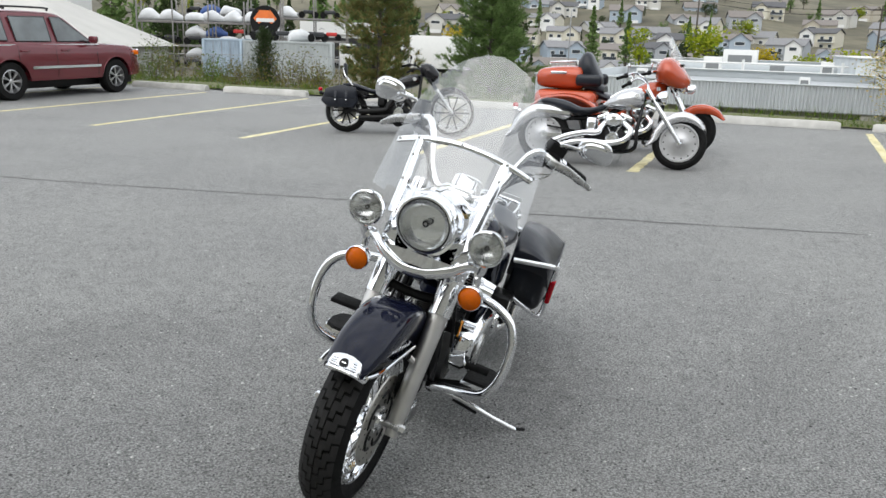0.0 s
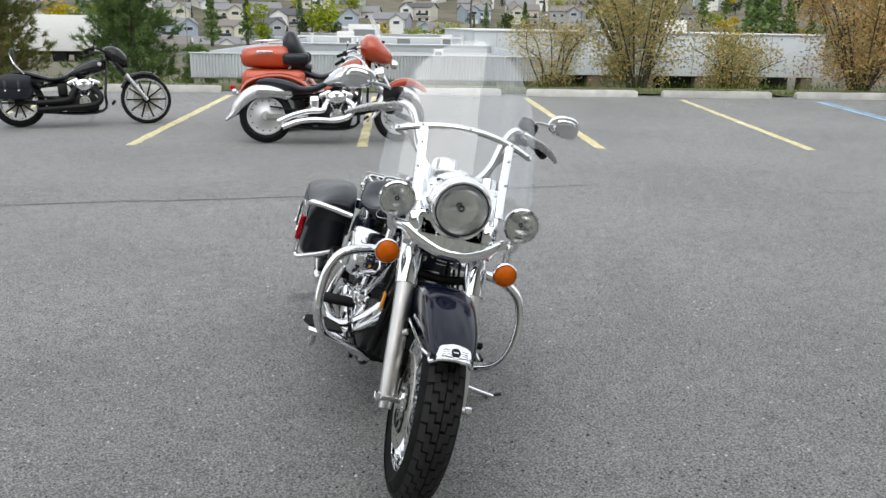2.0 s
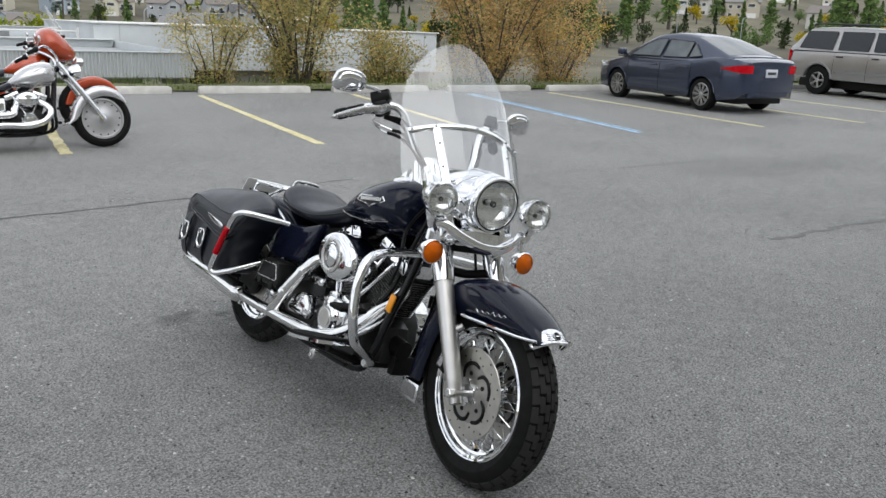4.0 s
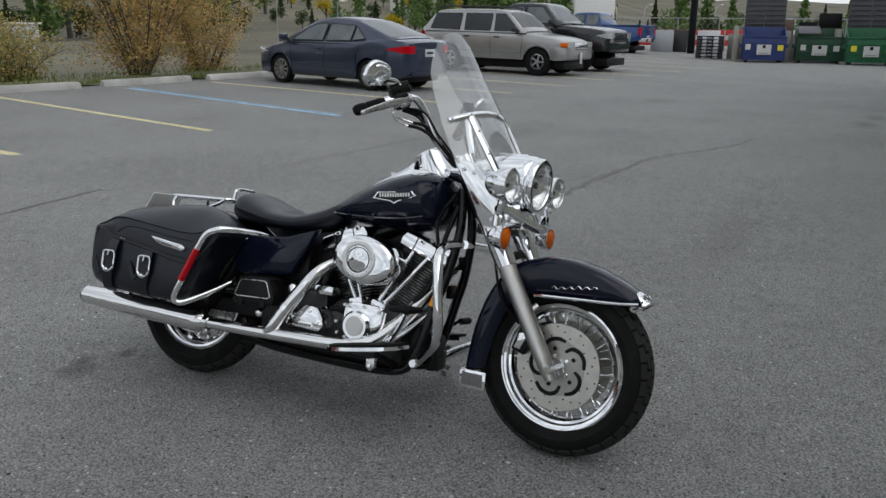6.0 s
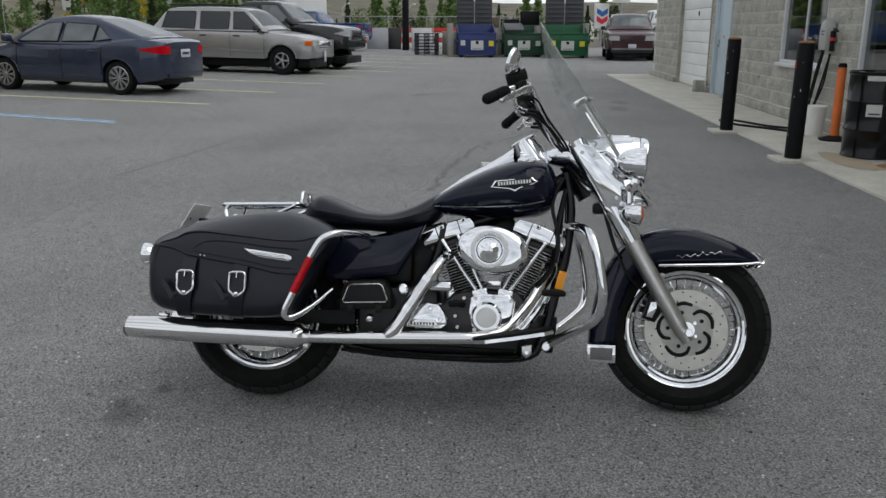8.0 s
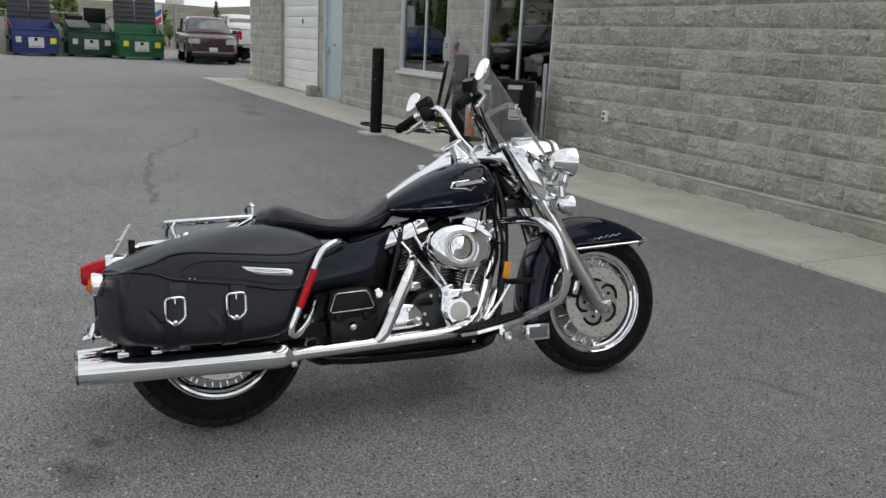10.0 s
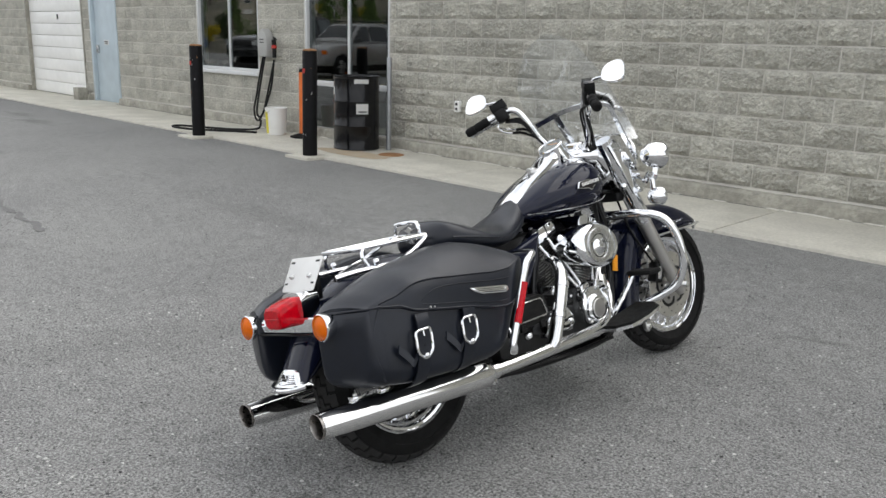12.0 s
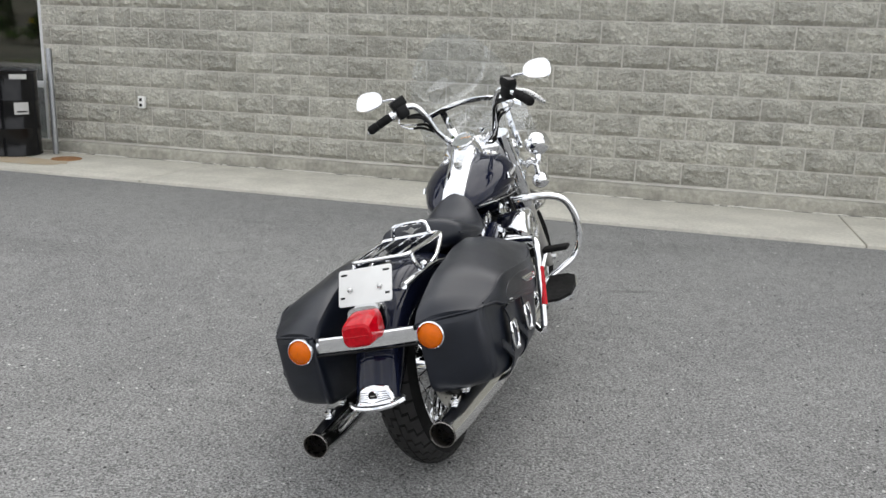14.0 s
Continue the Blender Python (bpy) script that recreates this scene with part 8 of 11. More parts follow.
def vehicle(name, m, label, category, S):
    """A car from its side profile and plan. x forward, y left; S holds the numbers of one kind of car."""
    car = thing(name, m, label, category)
    P = S["paint"]
    L0, L1 = S["x"]
    R, xf, xr, W = S["R"], S["xf"], S["xr"], S["W"]
    arch = R * 1.17
    xs = sorted(set([round(L0 + (L1 - L0) * i / 70, 4) for i in range(71)]))
    tx, tz = zip(*S["top"])
    bx, bz = zip(*S["bottom"])
    wx, ww = zip(*S["plan"])

    def top(x):
        return float(np.mean(np.interp([x - 0.10, x - 0.05, x, x + 0.05, x + 0.10], tx, tz)))

    def low(x):
        z = float(np.interp(x, bx, bz))
        for c in (xf, xr):
            if abs(x - c) < arch:
                z = max(z, R + math.sqrt(arch * arch - (x - c) ** 2) * 0.98)
        return z

    def half(x):
        return float(np.interp(x, wx, ww)) * W / 2

    def side(x, z):
        """Half width at a height: fullest at the waist, tucked in at sill and belt."""
        t = (z - 0.25) / max(0.2, top(x) - 0.25)
        return half(x) * float(np.interp(t, [0.0, 0.25, 0.55, 0.85, 1.0], [0.955, 0.99, 1.0, 0.975, 0.945]))

    rings = []
    for x in xs:
        zb, zt = low(x), top(x)
        zs = [zb + (zt - zb) * k for k in (0, 0.12, 0.3, 0.5, 0.68, 0.84, 0.94)]
        right = [Vector((x, -side(x, z), z)) for z in zs]
        left = [Vector((x, side(x, z), z)) for z in zs]
        cr = S.get("crown", 0.03)
        hw = side(x, zt)
        topr = [Vector((x, -hw * k, zt + c * cr)) for k, c in ((0.97, 0.0), (0.85, 0.35), (0.5, 0.8), (0, 1.0))]
        topl = [Vector((x, hw * k, zt + c * cr)) for k, c in ((0.5, 0.8), (0.85, 0.35), (0.97, 0.0))]
        rings.append(right + topr + topl + left[::-1])
    body = part("body", loft(rings), P, car, "", sharp=42)
    part("underbody", box(((xf + xr) / 2, 0, 0.30), (L1 - L0 - 0.5, W * 0.70, 0.22), 0.02), BLACK, car)
    for c in (xf, xr):
        for s in (-1, 1):
            yy = s * (W / 2 - S["tw"] / 2 - 0.025)
            road_wheel(car, c, yy, R, S["tw"], S["rim"], S["spokes"], S.get("rim_mat", SILVER_RIM), S.get("double", True))
            part("arch_lip", tube([(c + arch * math.cos(a), s * (side(c + arch * math.cos(a), R + 0.2) + 0.003), R + arch * 0.98 * math.sin(a)) for a in [radians(8 + 164 * i / 14) for i in range(15)]], S.get("lip", 0.010), 6), S.get("lip_mat", P), car)
    # glasshouse
    g = S["glass"]  # x of cowl, roof front, roof rear, back glass base; belt, roof heights; half widths
    x1, x2, x3, x4 = g["x"]
    belt, roof = g["belt"], g["roof"]
    rb, rt = g["wb"] * W / 2, g["wt"] * W / 2
    tail = g.get("tail", belt)

    def roof_z(x):
        if x > x2:
            return belt + (roof - belt) * (x1 - x) / (x1 - x2)
        if x < x3:
            return tail + (roof - tail) * (x - x4) / (x3 - x4)
        mid = (x - x3) / (x2 - x3)
        return roof + g.get("bow", 0.03) * math.sin(math.pi * mid)

    def roof_s(x):
        return sum(roof_z(max(x4, min(x1, x + d))) for d in (-0.16, -0.08, 0.0, 0.08, 0.16)) / 5

    lean = (rb - rt) / (roof - belt)
    rings = []
    for i in range(49):
        x = x4 + (x1 - x4) * i / 48
        zr = roof_s(x) - 0.008
        base = belt - 0.03
        wtop = rb - lean * max(0.0, zr - base) - 0.015
        rings.append([Vector((x, -rb, base)), Vector((x, -wtop - 0.004, max(base + 0.004, zr - 0.045))), Vector((x, -wtop + 0.03, zr)), Vector((x, -wtop * 0.55, zr + 0.022)), Vector((x, 0, zr + 0.030)), Vector((x, wtop * 0.55, zr + 0.022)), Vector((x, wtop - 0.03, zr)), Vector((x, wtop + 0.004, max(base + 0.004, zr - 0.045))), Vector((x, rb, base))])
    part("cabin", loft(rings), P, car, "", sharp=50)
    glass_mat = S.get("glass_mat", CABIN)

    def screen(nm, xa, xb):
        rows = []
        for i in range(9):
            x = xa + (xb - xa) * i / 8
            zr = roof_s(x)
            w = (rb - lean * max(0.0, zr - belt + 0.03) - 0.015) * 0.90
            rows.append([Vector((x, w * k, zr + c + 0.003)) for k, c in ((-1, -0.004), (-0.6, 0.0145), (0, 0.0245), (0.6, 0.0145), (1, -0.004))] + [Vector((x, w * k, zr - 0.02)) for k in (1, -1)])
        part(nm, loft(rows), glass_mat, car, "", sharp=40)

    screen("windscreen", x1 - 0.16, x2 + 0.02)
    screen("rear_window", x4 + g.get("rw", 0.10), x3 - 0.02)
    for s in (-1, 1):
        shear = Matrix(((1, 0, 0, 0), (0, 1, -s * lean, s * (rb + lean * (belt - 0.03)) + s * 0.006), (0, 0, 1, 0), (0, 0, 0, 1)))
        for poly in g["dlo"]:
            part("side_window", prism([(px, belt + pz) for px, pz in poly], -0.009, 0.009, shear), glass_mat, car, smooth=False)
            part("window_frame", tube([shear @ Vector((px, s * 0.009, belt + pz)) for px, pz in poly], 0.011, 5, 1, wrap=True), DARK_TRIM, car)
        part("belt_strip", bar((x1 + 0.05, s * (rb + 0.010), belt - 0.015), (x4 + g["rp"] * 0.7, s * (rb + 0.010), belt - 0.015), 0.022, 0.022, out=(0, 1, 0)), S.get("belt_mat", DARK_TRIM), car)
        # doors: gaps, handles, mirror
        for xd in S["gaps"]:
            zs = [low(xd) + 0.06 if abs(xd - xr) > arch and abs(xd - xf) > arch else low(xd) + 0.02, 0.5, 0.65, 0.8, belt - 0.02]
            zs = sorted(z for z in zs if z < belt)
            part("door_gap", tube([(xd, s * (side(xd, z) + 0.0005), z) for z in zs], 0.006, 5, 2), BLACK, body)
        for xh in S["handles"]:
            part("door_handle", box((xh, s * (side(xh, belt - 0.13) + 0.012), belt - 0.13), (0.20, 0.035, 0.038), 0.012), S.get("handle_mat", P), body)
        part("sill_trim", bar((xf - arch - 0.02, s * (side(0, 0.28) - 0.004), low(0) + 0.03), (xr + arch + 0.02, s * (side(0, 0.28) - 0.004), low(0) + 0.03), 0.06, 0.03, out=(0, 1, 0)), S.get("sill_mat", DARK_TRIM), body)
        if "moulding" in S:
            z = S["moulding"]
            part("side_moulding", bar((xf - arch - 0.05, s * (side(0, z) + 0.006), z), (xr + arch + 0.05, s * (side(0, z) + 0.006), z), 0.05, 0.022, out=(0, 1, 0)), S["moulding_mat"], body)
        mx = x1 - 0.25
        mir = part("door_mirror", box((mx, s * (half(mx) + 0.10), belt + 0.09), (0.13, 0.19, 0.15), 0.04), S.get("mirror_mat", P), car)
        part("mirror_arm", bar((mx, s * (half(mx) - 0.06), belt + 0.02), (mx, s * (half(mx) + 0.06), belt + 0.06), 0.06, 0.05), DARK_TRIM, mir)
        hx, hz, hl, hh = S["headlamp"]
        def wrap_lamp(nm, end, back, inner, z, h, material, lab):
            """A lamp bent round a corner of the body, proud of the skin."""
            d = 1 if end > 0 else -1
            plan = [(end - d * back, half(end - d * back)), (end - d * back * 0.55, half(end - d * back * 0.55)), (end - d * 0.10, half(end - d * 0.10)), (end - d * 0.03, half(end - d * 0.03) + 0.006), (end + d * 0.006, half(end) * 0.96), (end + d * 0.010, W / 2 * inner)]
            rows = []
            for k, (px, py) in enumerate(plan):
                out = 0.012 if k < 4 else 0.0
                hh = h * (0.10 if k == 0 else 0.55 if k == 1 else 0.9 if k == 2 else 1.0) / 2
                rows.append([Vector((px, s * (py + out), z - hh)), Vector((px, s * (py + out), z + hh)), Vector((px - d * (0.0 if k < 3 else 0.03), s * (py - 0.03), z + hh)), Vector((px - d * (0.0 if k < 3 else 0.03), s * (py - 0.03), z - hh))])
            part(nm, loft(rows), material, car, lab, sharp=40)

        wrap_lamp("headlamp", L1, hl + 0.16, 0.50, hz, hh, HEADL, "clear headlamp")
        tx_, tz_, tl, th = S["taillamp"]
        wrap_lamp("tail_lamp", L0, tl, S.get("tin", 0.55), tz_, th, RED_LENS, "red tail lamp")
    part("front_bumper", box((L1 - 0.09, 0, S["bump"]), (0.16, W * S.get("bump_w", 0.80), S.get("bump_h", 0.16)), 0.03), S.get("bumper_mat", DARK_TRIM), car)
    part("rear_bumper", box((L0 + 0.07, 0, S["bump"]), (0.14, W * S.get("bump_w", 0.80), S.get("bump_h", 0.16)), 0.03), S.get("bumper_mat", DARK_TRIM), car)
    gx, gz, gw, gh = S["grille"]
    gr = part("grille", box((gx, 0, gz), (0.05, gw, gh), 0.02), S.get("grille_mat", BLACK), car)
    for k in range(3):
        part("grille_bar", box((gx + 0.026, 0, gz - gh * 0.3 + gh * 0.3 * k), (0.012, gw * 0.96, 0.02), 0.004), S.get("grille_bar", DARK_TRIM), gr)
    part("number_plate", box((L0 - 0.015, 0, S["plate_z"]), (0.012, 0.31, 0.155), 0.003), PLATE_GREY, car, "number plate with a plain bar")
    part("plate_bar", box((L0 - 0.0225, 0, S["plate_z"]), (0.004, 0.22, 0.05)), DARK_TRIM, car, smooth=False)
    return car, top, half


def lot_pose(p, q, turn):
    """Pose in the lot: turn 0 heads up into the stall, 180 heads out of it."""
    v = lot(p, q)
    return pose(v.x, v.y, v.z, 0, 0, 67.8 + turn) @ (pose(0, 0, 0, 0, -0.9 * math.cos(radians(turn)) if q > 0 else 0, 0))


SEDAN_PAINT = car_paint("slate_blue_paint", (0.030, 0.042, 0.078), 0.4, 0.25)
SEDAN = dict(paint=SEDAN_PAINT, x=(-2.32, 2.32), R=0.32, tw=0.205, rim=0.225, spokes=10, xf=1.33, xr=-1.37, W=1.775,
             top=[(-2.32, 0.97), (-2.25, 1.03), (-2.05, 1.05), (-1.6, 1.06), (-0.9, 0.98), (0.2, 0.95), (0.95, 0.95), (1.2, 0.92), (1.8, 0.80), (2.15, 0.70), (2.28, 0.60), (2.32, 0.52)],
             bottom=[(-2.32, 0.42), (-2.2, 0.30), (-1.8, 0.24), (0, 0.22), (1.9, 0.22), (2.25, 0.24), (2.32, 0.34)],
             plan=[(-2.32, 0.70), (-2.22, 0.86), (-1.9, 0.97), (-1.0, 1.0), (1.0, 1.0), (1.7, 0.97), (2.1, 0.86), (2.27, 0.70), (2.32, 0.60)],
             glass=dict(x=(1.32, 0.38, -0.82, -1.98), belt=0.95, roof=1.43, wb=0.93, wt=0.68, tail=1.06, dlo=[[(0.98, 0.035), (0.02, 0.045), (-0.02, 0.405), (0.30, 0.395), (0.60, 0.27)], [(-0.08, 0.045), (-0.80, 0.065), (-0.84, 0.375), (-0.11, 0.405)], [(-0.85, 0.07), (-1.20, 0.11), (-0.89, 0.355)]], rp=0.62, rw=0.16, bow=0.05),
             gaps=[0.98, -0.08, -1.02], handles=[0.12, -0.86], headlamp=(2.16, 0.70, 0.42, 0.13), taillamp=(-2.24, 0.87, 0.46, 0.15), bump=0.40, bump_h=0.14, bump_w=0.60, bumper_mat=SEDAN_PAINT,
             grille=(2.29, 0.48, 1.0, 0.12), plate_z=0.80, crown=0.03)
vehicle("sedan_car", lot_pose(18.45, 3.78, -3.0), "slate blue four-door sedan parked nose to the wheel stop", "car", SEDAN)

SUV_SILVER = car_paint("silver_grey_paint", (0.36, 0.355, 0.35), 0.7, 0.3)
GREYCLAD = mat("grey_cladding", (0.20, 0.20, 0.20), 0.5, var=0.1, vscale=5)
SUV = dict(paint=SUV_SILVER, x=(-2.45, 2.45), R=0.385, tw=0.25, rim=0.21, spokes=5, double=False, xf=1.52, xr=-1.42, W=1.82,
           top=[(-2.45, 1.02), (-2.40, 1.16), (-1.8, 1.18), (0.9, 1.15), (1.15, 1.13), (1.9, 1.04), (2.25, 0.96), (2.40, 0.86), (2.45, 0.72)],
           bottom=[(-2.45, 0.52), (-2.3, 0.46), (0, 0.42), (2.3, 0.44), (2.45, 0.50)],
           plan=[(-2.45, 0.92), (-2.3, 0.97), (-1.0, 1.0), (1.2, 1.0), (2.1, 0.95), (2.38, 0.86), (2.45, 0.78)],
           glass=dict(x=(1.10, 0.42, -2.02, -2.42), belt=1.15, roof=1.74, wb=0.94, wt=0.74, tail=1.16, dlo=[[(0.92, 0.05), (0.10, 0.05), (0.06, 0.51), (0.38, 0.51)], [(-0.06, 0.05), (-0.92, 0.05), (-0.94, 0.51), (-0.06, 0.51)], [(-1.10, 0.05), (-2.12, 0.07), (-1.98, 0.50), (-1.10, 0.51)]], rp=0.22, bow=0.03),
           gaps=[1.02, 0.0, -0.98], handles=[0.20, -0.82], handle_mat=DARK_TRIM, headlamp=(2.30, 0.86, 0.30, 0.16), taillamp=(-2.42, 1.0, 0.12, 0.30), tin=0.86, bump=0.56, bump_h=0.22, bumper_mat=GREYCLAD,
           grille=(2.43, 0.80, 0.85, 0.20), grille_mat=CHROME, plate_z=0.78, lip=0.03, lip_mat=GREYCLAD, sill_mat=GREYCLAD, moulding=0.62, moulding_mat=GREYCLAD, mirror_mat=DARK_TRIM, glass_mat=GLASS_DARK)
suv, _, _ = vehicle("suv_car", lot_pose(25.6, 3.8, 180), "silver grey estate-bodied off-roader with roof rails, parked nose out", "car", SUV)
for s in (-1, 1):
    part("roof_rail", tube([(0.15, s * 0.60, 1.79), (0.05, s * 0.60, 1.84), (-1.75, s * 0.60, 1.85), (-1.9, s * 0.60, 1.79)], 0.022, 8, 3), DARK_TRIM, suv, "dark roof rail")
    part("corner_lamp", box((2.30, s * 0.80, 0.86), (0.20, 0.10, 0.13), 0.02), AMBER, suv, "amber corner lamp")
part("licence_board", box((2.50, -0.1, 0.50), (0.02, 0.12, 0.30), 0.004), PLATE_GREY, suv)

RAM_PAINT = car_paint("charcoal_black_paint", (0.006, 0.007, 0.009), 0.2, 0.25)


def pickup(name, m, label, paint, lift, open_bed=True, **over):
    S = dict(paint=paint, x=(-3.0, 2.9), R=0.41 + lift * 0.2, tw=0.29, rim=0.23, spokes=6, double=False, xf=1.95, xr=-1.75, W=1.98,
             top=[(-3.0, 1.22 + lift), (-0.85, 1.26 + lift), (-0.8, 1.24 + lift), (1.0, 1.24 + lift), (1.3, 1.24 + lift), (2.2, 1.18 + lift), (2.7, 1.12 + lift), (2.85, 1.0 + lift), (2.9, 0.85 + lift)],
             bottom=[(-3.0, 0.62 + lift), (-2.6, 0.52 + lift), (0, 0.46 + lift), (2.5, 0.48 + lift), (2.9, 0.56 + lift)],
             plan=[(-3.0, 0.97), (-2.8, 1.0), (1.0, 1.0), (2.4, 0.98), (2.75, 0.92), (2.9, 0.82)],
             glass=dict(x=(1.28, 0.62, -0.72, -0.95), belt=1.24 + lift, roof=1.86 + lift, wb=0.93, wt=0.74, dlo=[[(1.06, 0.05), (0.08, 0.05), (0.05, 0.54), (0.56, 0.54)], [(-0.07, 0.05), (-0.74, 0.06), (-0.70, 0.54), (-0.06, 0.54)]], rp=0.16, bow=0.03),
             gaps=[1.15, 0.08, -0.78], handles=[0.28, -0.62], headlamp=(2.80, 0.97 + lift, 0.22, 0.17), taillamp=(-2.98, 1.0 + lift, 0.06, 0.36), tin=0.84, bump=0.60 + lift, bump_h=0.22, bumper_mat=CHROME,
             grille=(2.88, 0.92 + lift, 1.1, 0.30), plate_z=0.72 + lift, lip=0.02, mirror_mat=DARK_TRIM, crown=0.02)
    S.update(over)
    car, top, half = vehicle(name, m, label, "pickup truck", S)
    if open_bed:
        part("bed_floor", box((-1.95, 0, 1.262 + lift), (1.95, 1.62, 0.012), 0.0), BLACK, car, "dark open load bed", smooth=False)
        for s in (-1, 1):
            part("bed_rail", box((-1.95, s * 0.90, 1.285 + lift), (2.05, 0.10, 0.05), 0.012), paint, car)
        part("bed_rail", box((-2.96, 0, 1.27 + lift), (0.06, 1.85, 0.05), 0.012), paint, car)
    part("tailgate_handle", box((-3.01, 0, 1.05 + lift), (0.02, 0.25, 0.09), 0.01), DARK_TRIM, car)
    return car


pickup("pickup_truck", lot_pose(28.5, 4.3, 180), "black crew-cab pickup truck with dark wheels, parked nose out", RAM_PAINT, 0.12, rim_mat=BLACK, bumper_mat=RAM_PAINT, grille_mat=GLOSS_BLACK,
       glass_mat=CABIN, handles=[0.28, -0.62])
BLUE_TRUCK = car_paint("bright_blue_paint", (0.012, 0.055, 0.19), 0.3, 0.25)
pickup("pickup_truck", pose(41.3, 4.0, 0.05, 0, 0, 66), "bright blue pickup truck seen from its tailgate", BLUE_TRUCK, 0.10, rim_mat=BLACK)
MAROON = car_paint("maroon_paint", (0.045, 0.010, 0.014), 0.2, 0.3)
mt = pickup("pickup_truck", pose(32.0, -9.4, 0.0, 0, 0, 163), "old maroon pickup truck facing the lot with pale headlamps", MAROON, -0.06, grille_mat=MAROON, bumper_mat=GALV, headlamp=(2.84, 0.88, 0.10, 0.18))
part("front_plate", box((2.99, 0, 0.58), (0.012, 0.31, 0.155), 0.003), PLATE_GREY, mt, "number plate with a plain bar")
part("lower_valance", box((2.80, 0, 0.40), (0.10, 1.60, 0.16), 0.03), DARK_TRIM, mt)
GMC_WHITE = car_paint("white_truck_paint", (0.70, 0.70, 0.69), 0.0, 0.3)
pickup("pickup_truck", pose(34.2, -12.0, 0.0, 0, 0, -8), "white lifted pickup truck seen from behind", GMC_WHITE, 0.16, rim_mat=BLACK)

JEEP_PAINT = car_paint("dark_red_paint", (0.130, 0.016, 0.024), 0.3, 0.25)
JEEP = dict(paint=JEEP_PAINT, x=(-2.36, 2.36), R=0.372, tw=0.25, rim=0.225, spokes=7, xf=1.45, xr=-1.33, W=1.87,
            top=[(-2.36, 0.98), (-2.30, 1.12), (-1.8, 1.14), (0.7, 1.09), (1.0, 1.08), (1.9, 1.03), (2.15, 0.97), (2.30, 0.84), (2.36, 0.70)],
            bottom=[(-2.36, 0.48), (-2.2, 0.42), (0, 0.36), (2.15, 0.38), (2.36, 0.46)],
            plan=[(-2.36, 0.90), (-2.2, 0.96), (-1.0, 1.0), (1.2, 1.0), (2.0, 0.96), (2.26, 0.86), (2.36, 0.76)],
            glass=dict(x=(0.95, 0.18, -1.95, -2.32), belt=1.08, roof=1.69, wb=0.93, wt=0.72, tail=1.12, dlo=[[(0.78, 0.05), (-0.10, 0.05), (-0.12, 0.53), (0.13, 0.53)], [(-0.26, 0.05), (-1.10, 0.06), (-1.12, 0.53), (-0.26, 0.53)], [(-1.30, 0.07), (-2.10, 0.09), (-1.92, 0.52), (-1.30, 0.53)]], rp=0.24, bow=0.03),
            gaps=[0.90, -0.20, -1.12], handles=[0.02, -0.98], headlamp=(2.22, 0.86, 0.22, 0.17), taillamp=(-2.33, 1.0, 0.10, 0.30), tin=0.84, bump=0.52, bump_h=0.24, bumper_mat=JEEP_PAINT,
            grille=(2.33, 0.80, 1.0, 0.16), plate_z=0.85, moulding=0.62, moulding_mat=CHROME, belt_mat=CHROME, sill_mat=JEEP_PAINT)
jp, _, _ = vehicle("suv_car", lot_pose(-7.85, 3.55, 0), "dark red off-road estate car with chrome side strips", "car", JEEP)
for s in (-1, 1):
    part("roof_rail", tube([(-0.1, s * 0.62, 1.74), (-0.2, s * 0.62, 1.79), (-1.7, s * 0.62, 1.79), (-1.85, s * 0.62, 1.73)], 0.02, 8, 3), DARK_TRIM, jp, "dark roof rail")
    part("marker_lamp", box((2.10, s * 0.88, 0.88), (0.16, 0.04, 0.10), 0.012), AMBER, jp, "amber marker lamp")


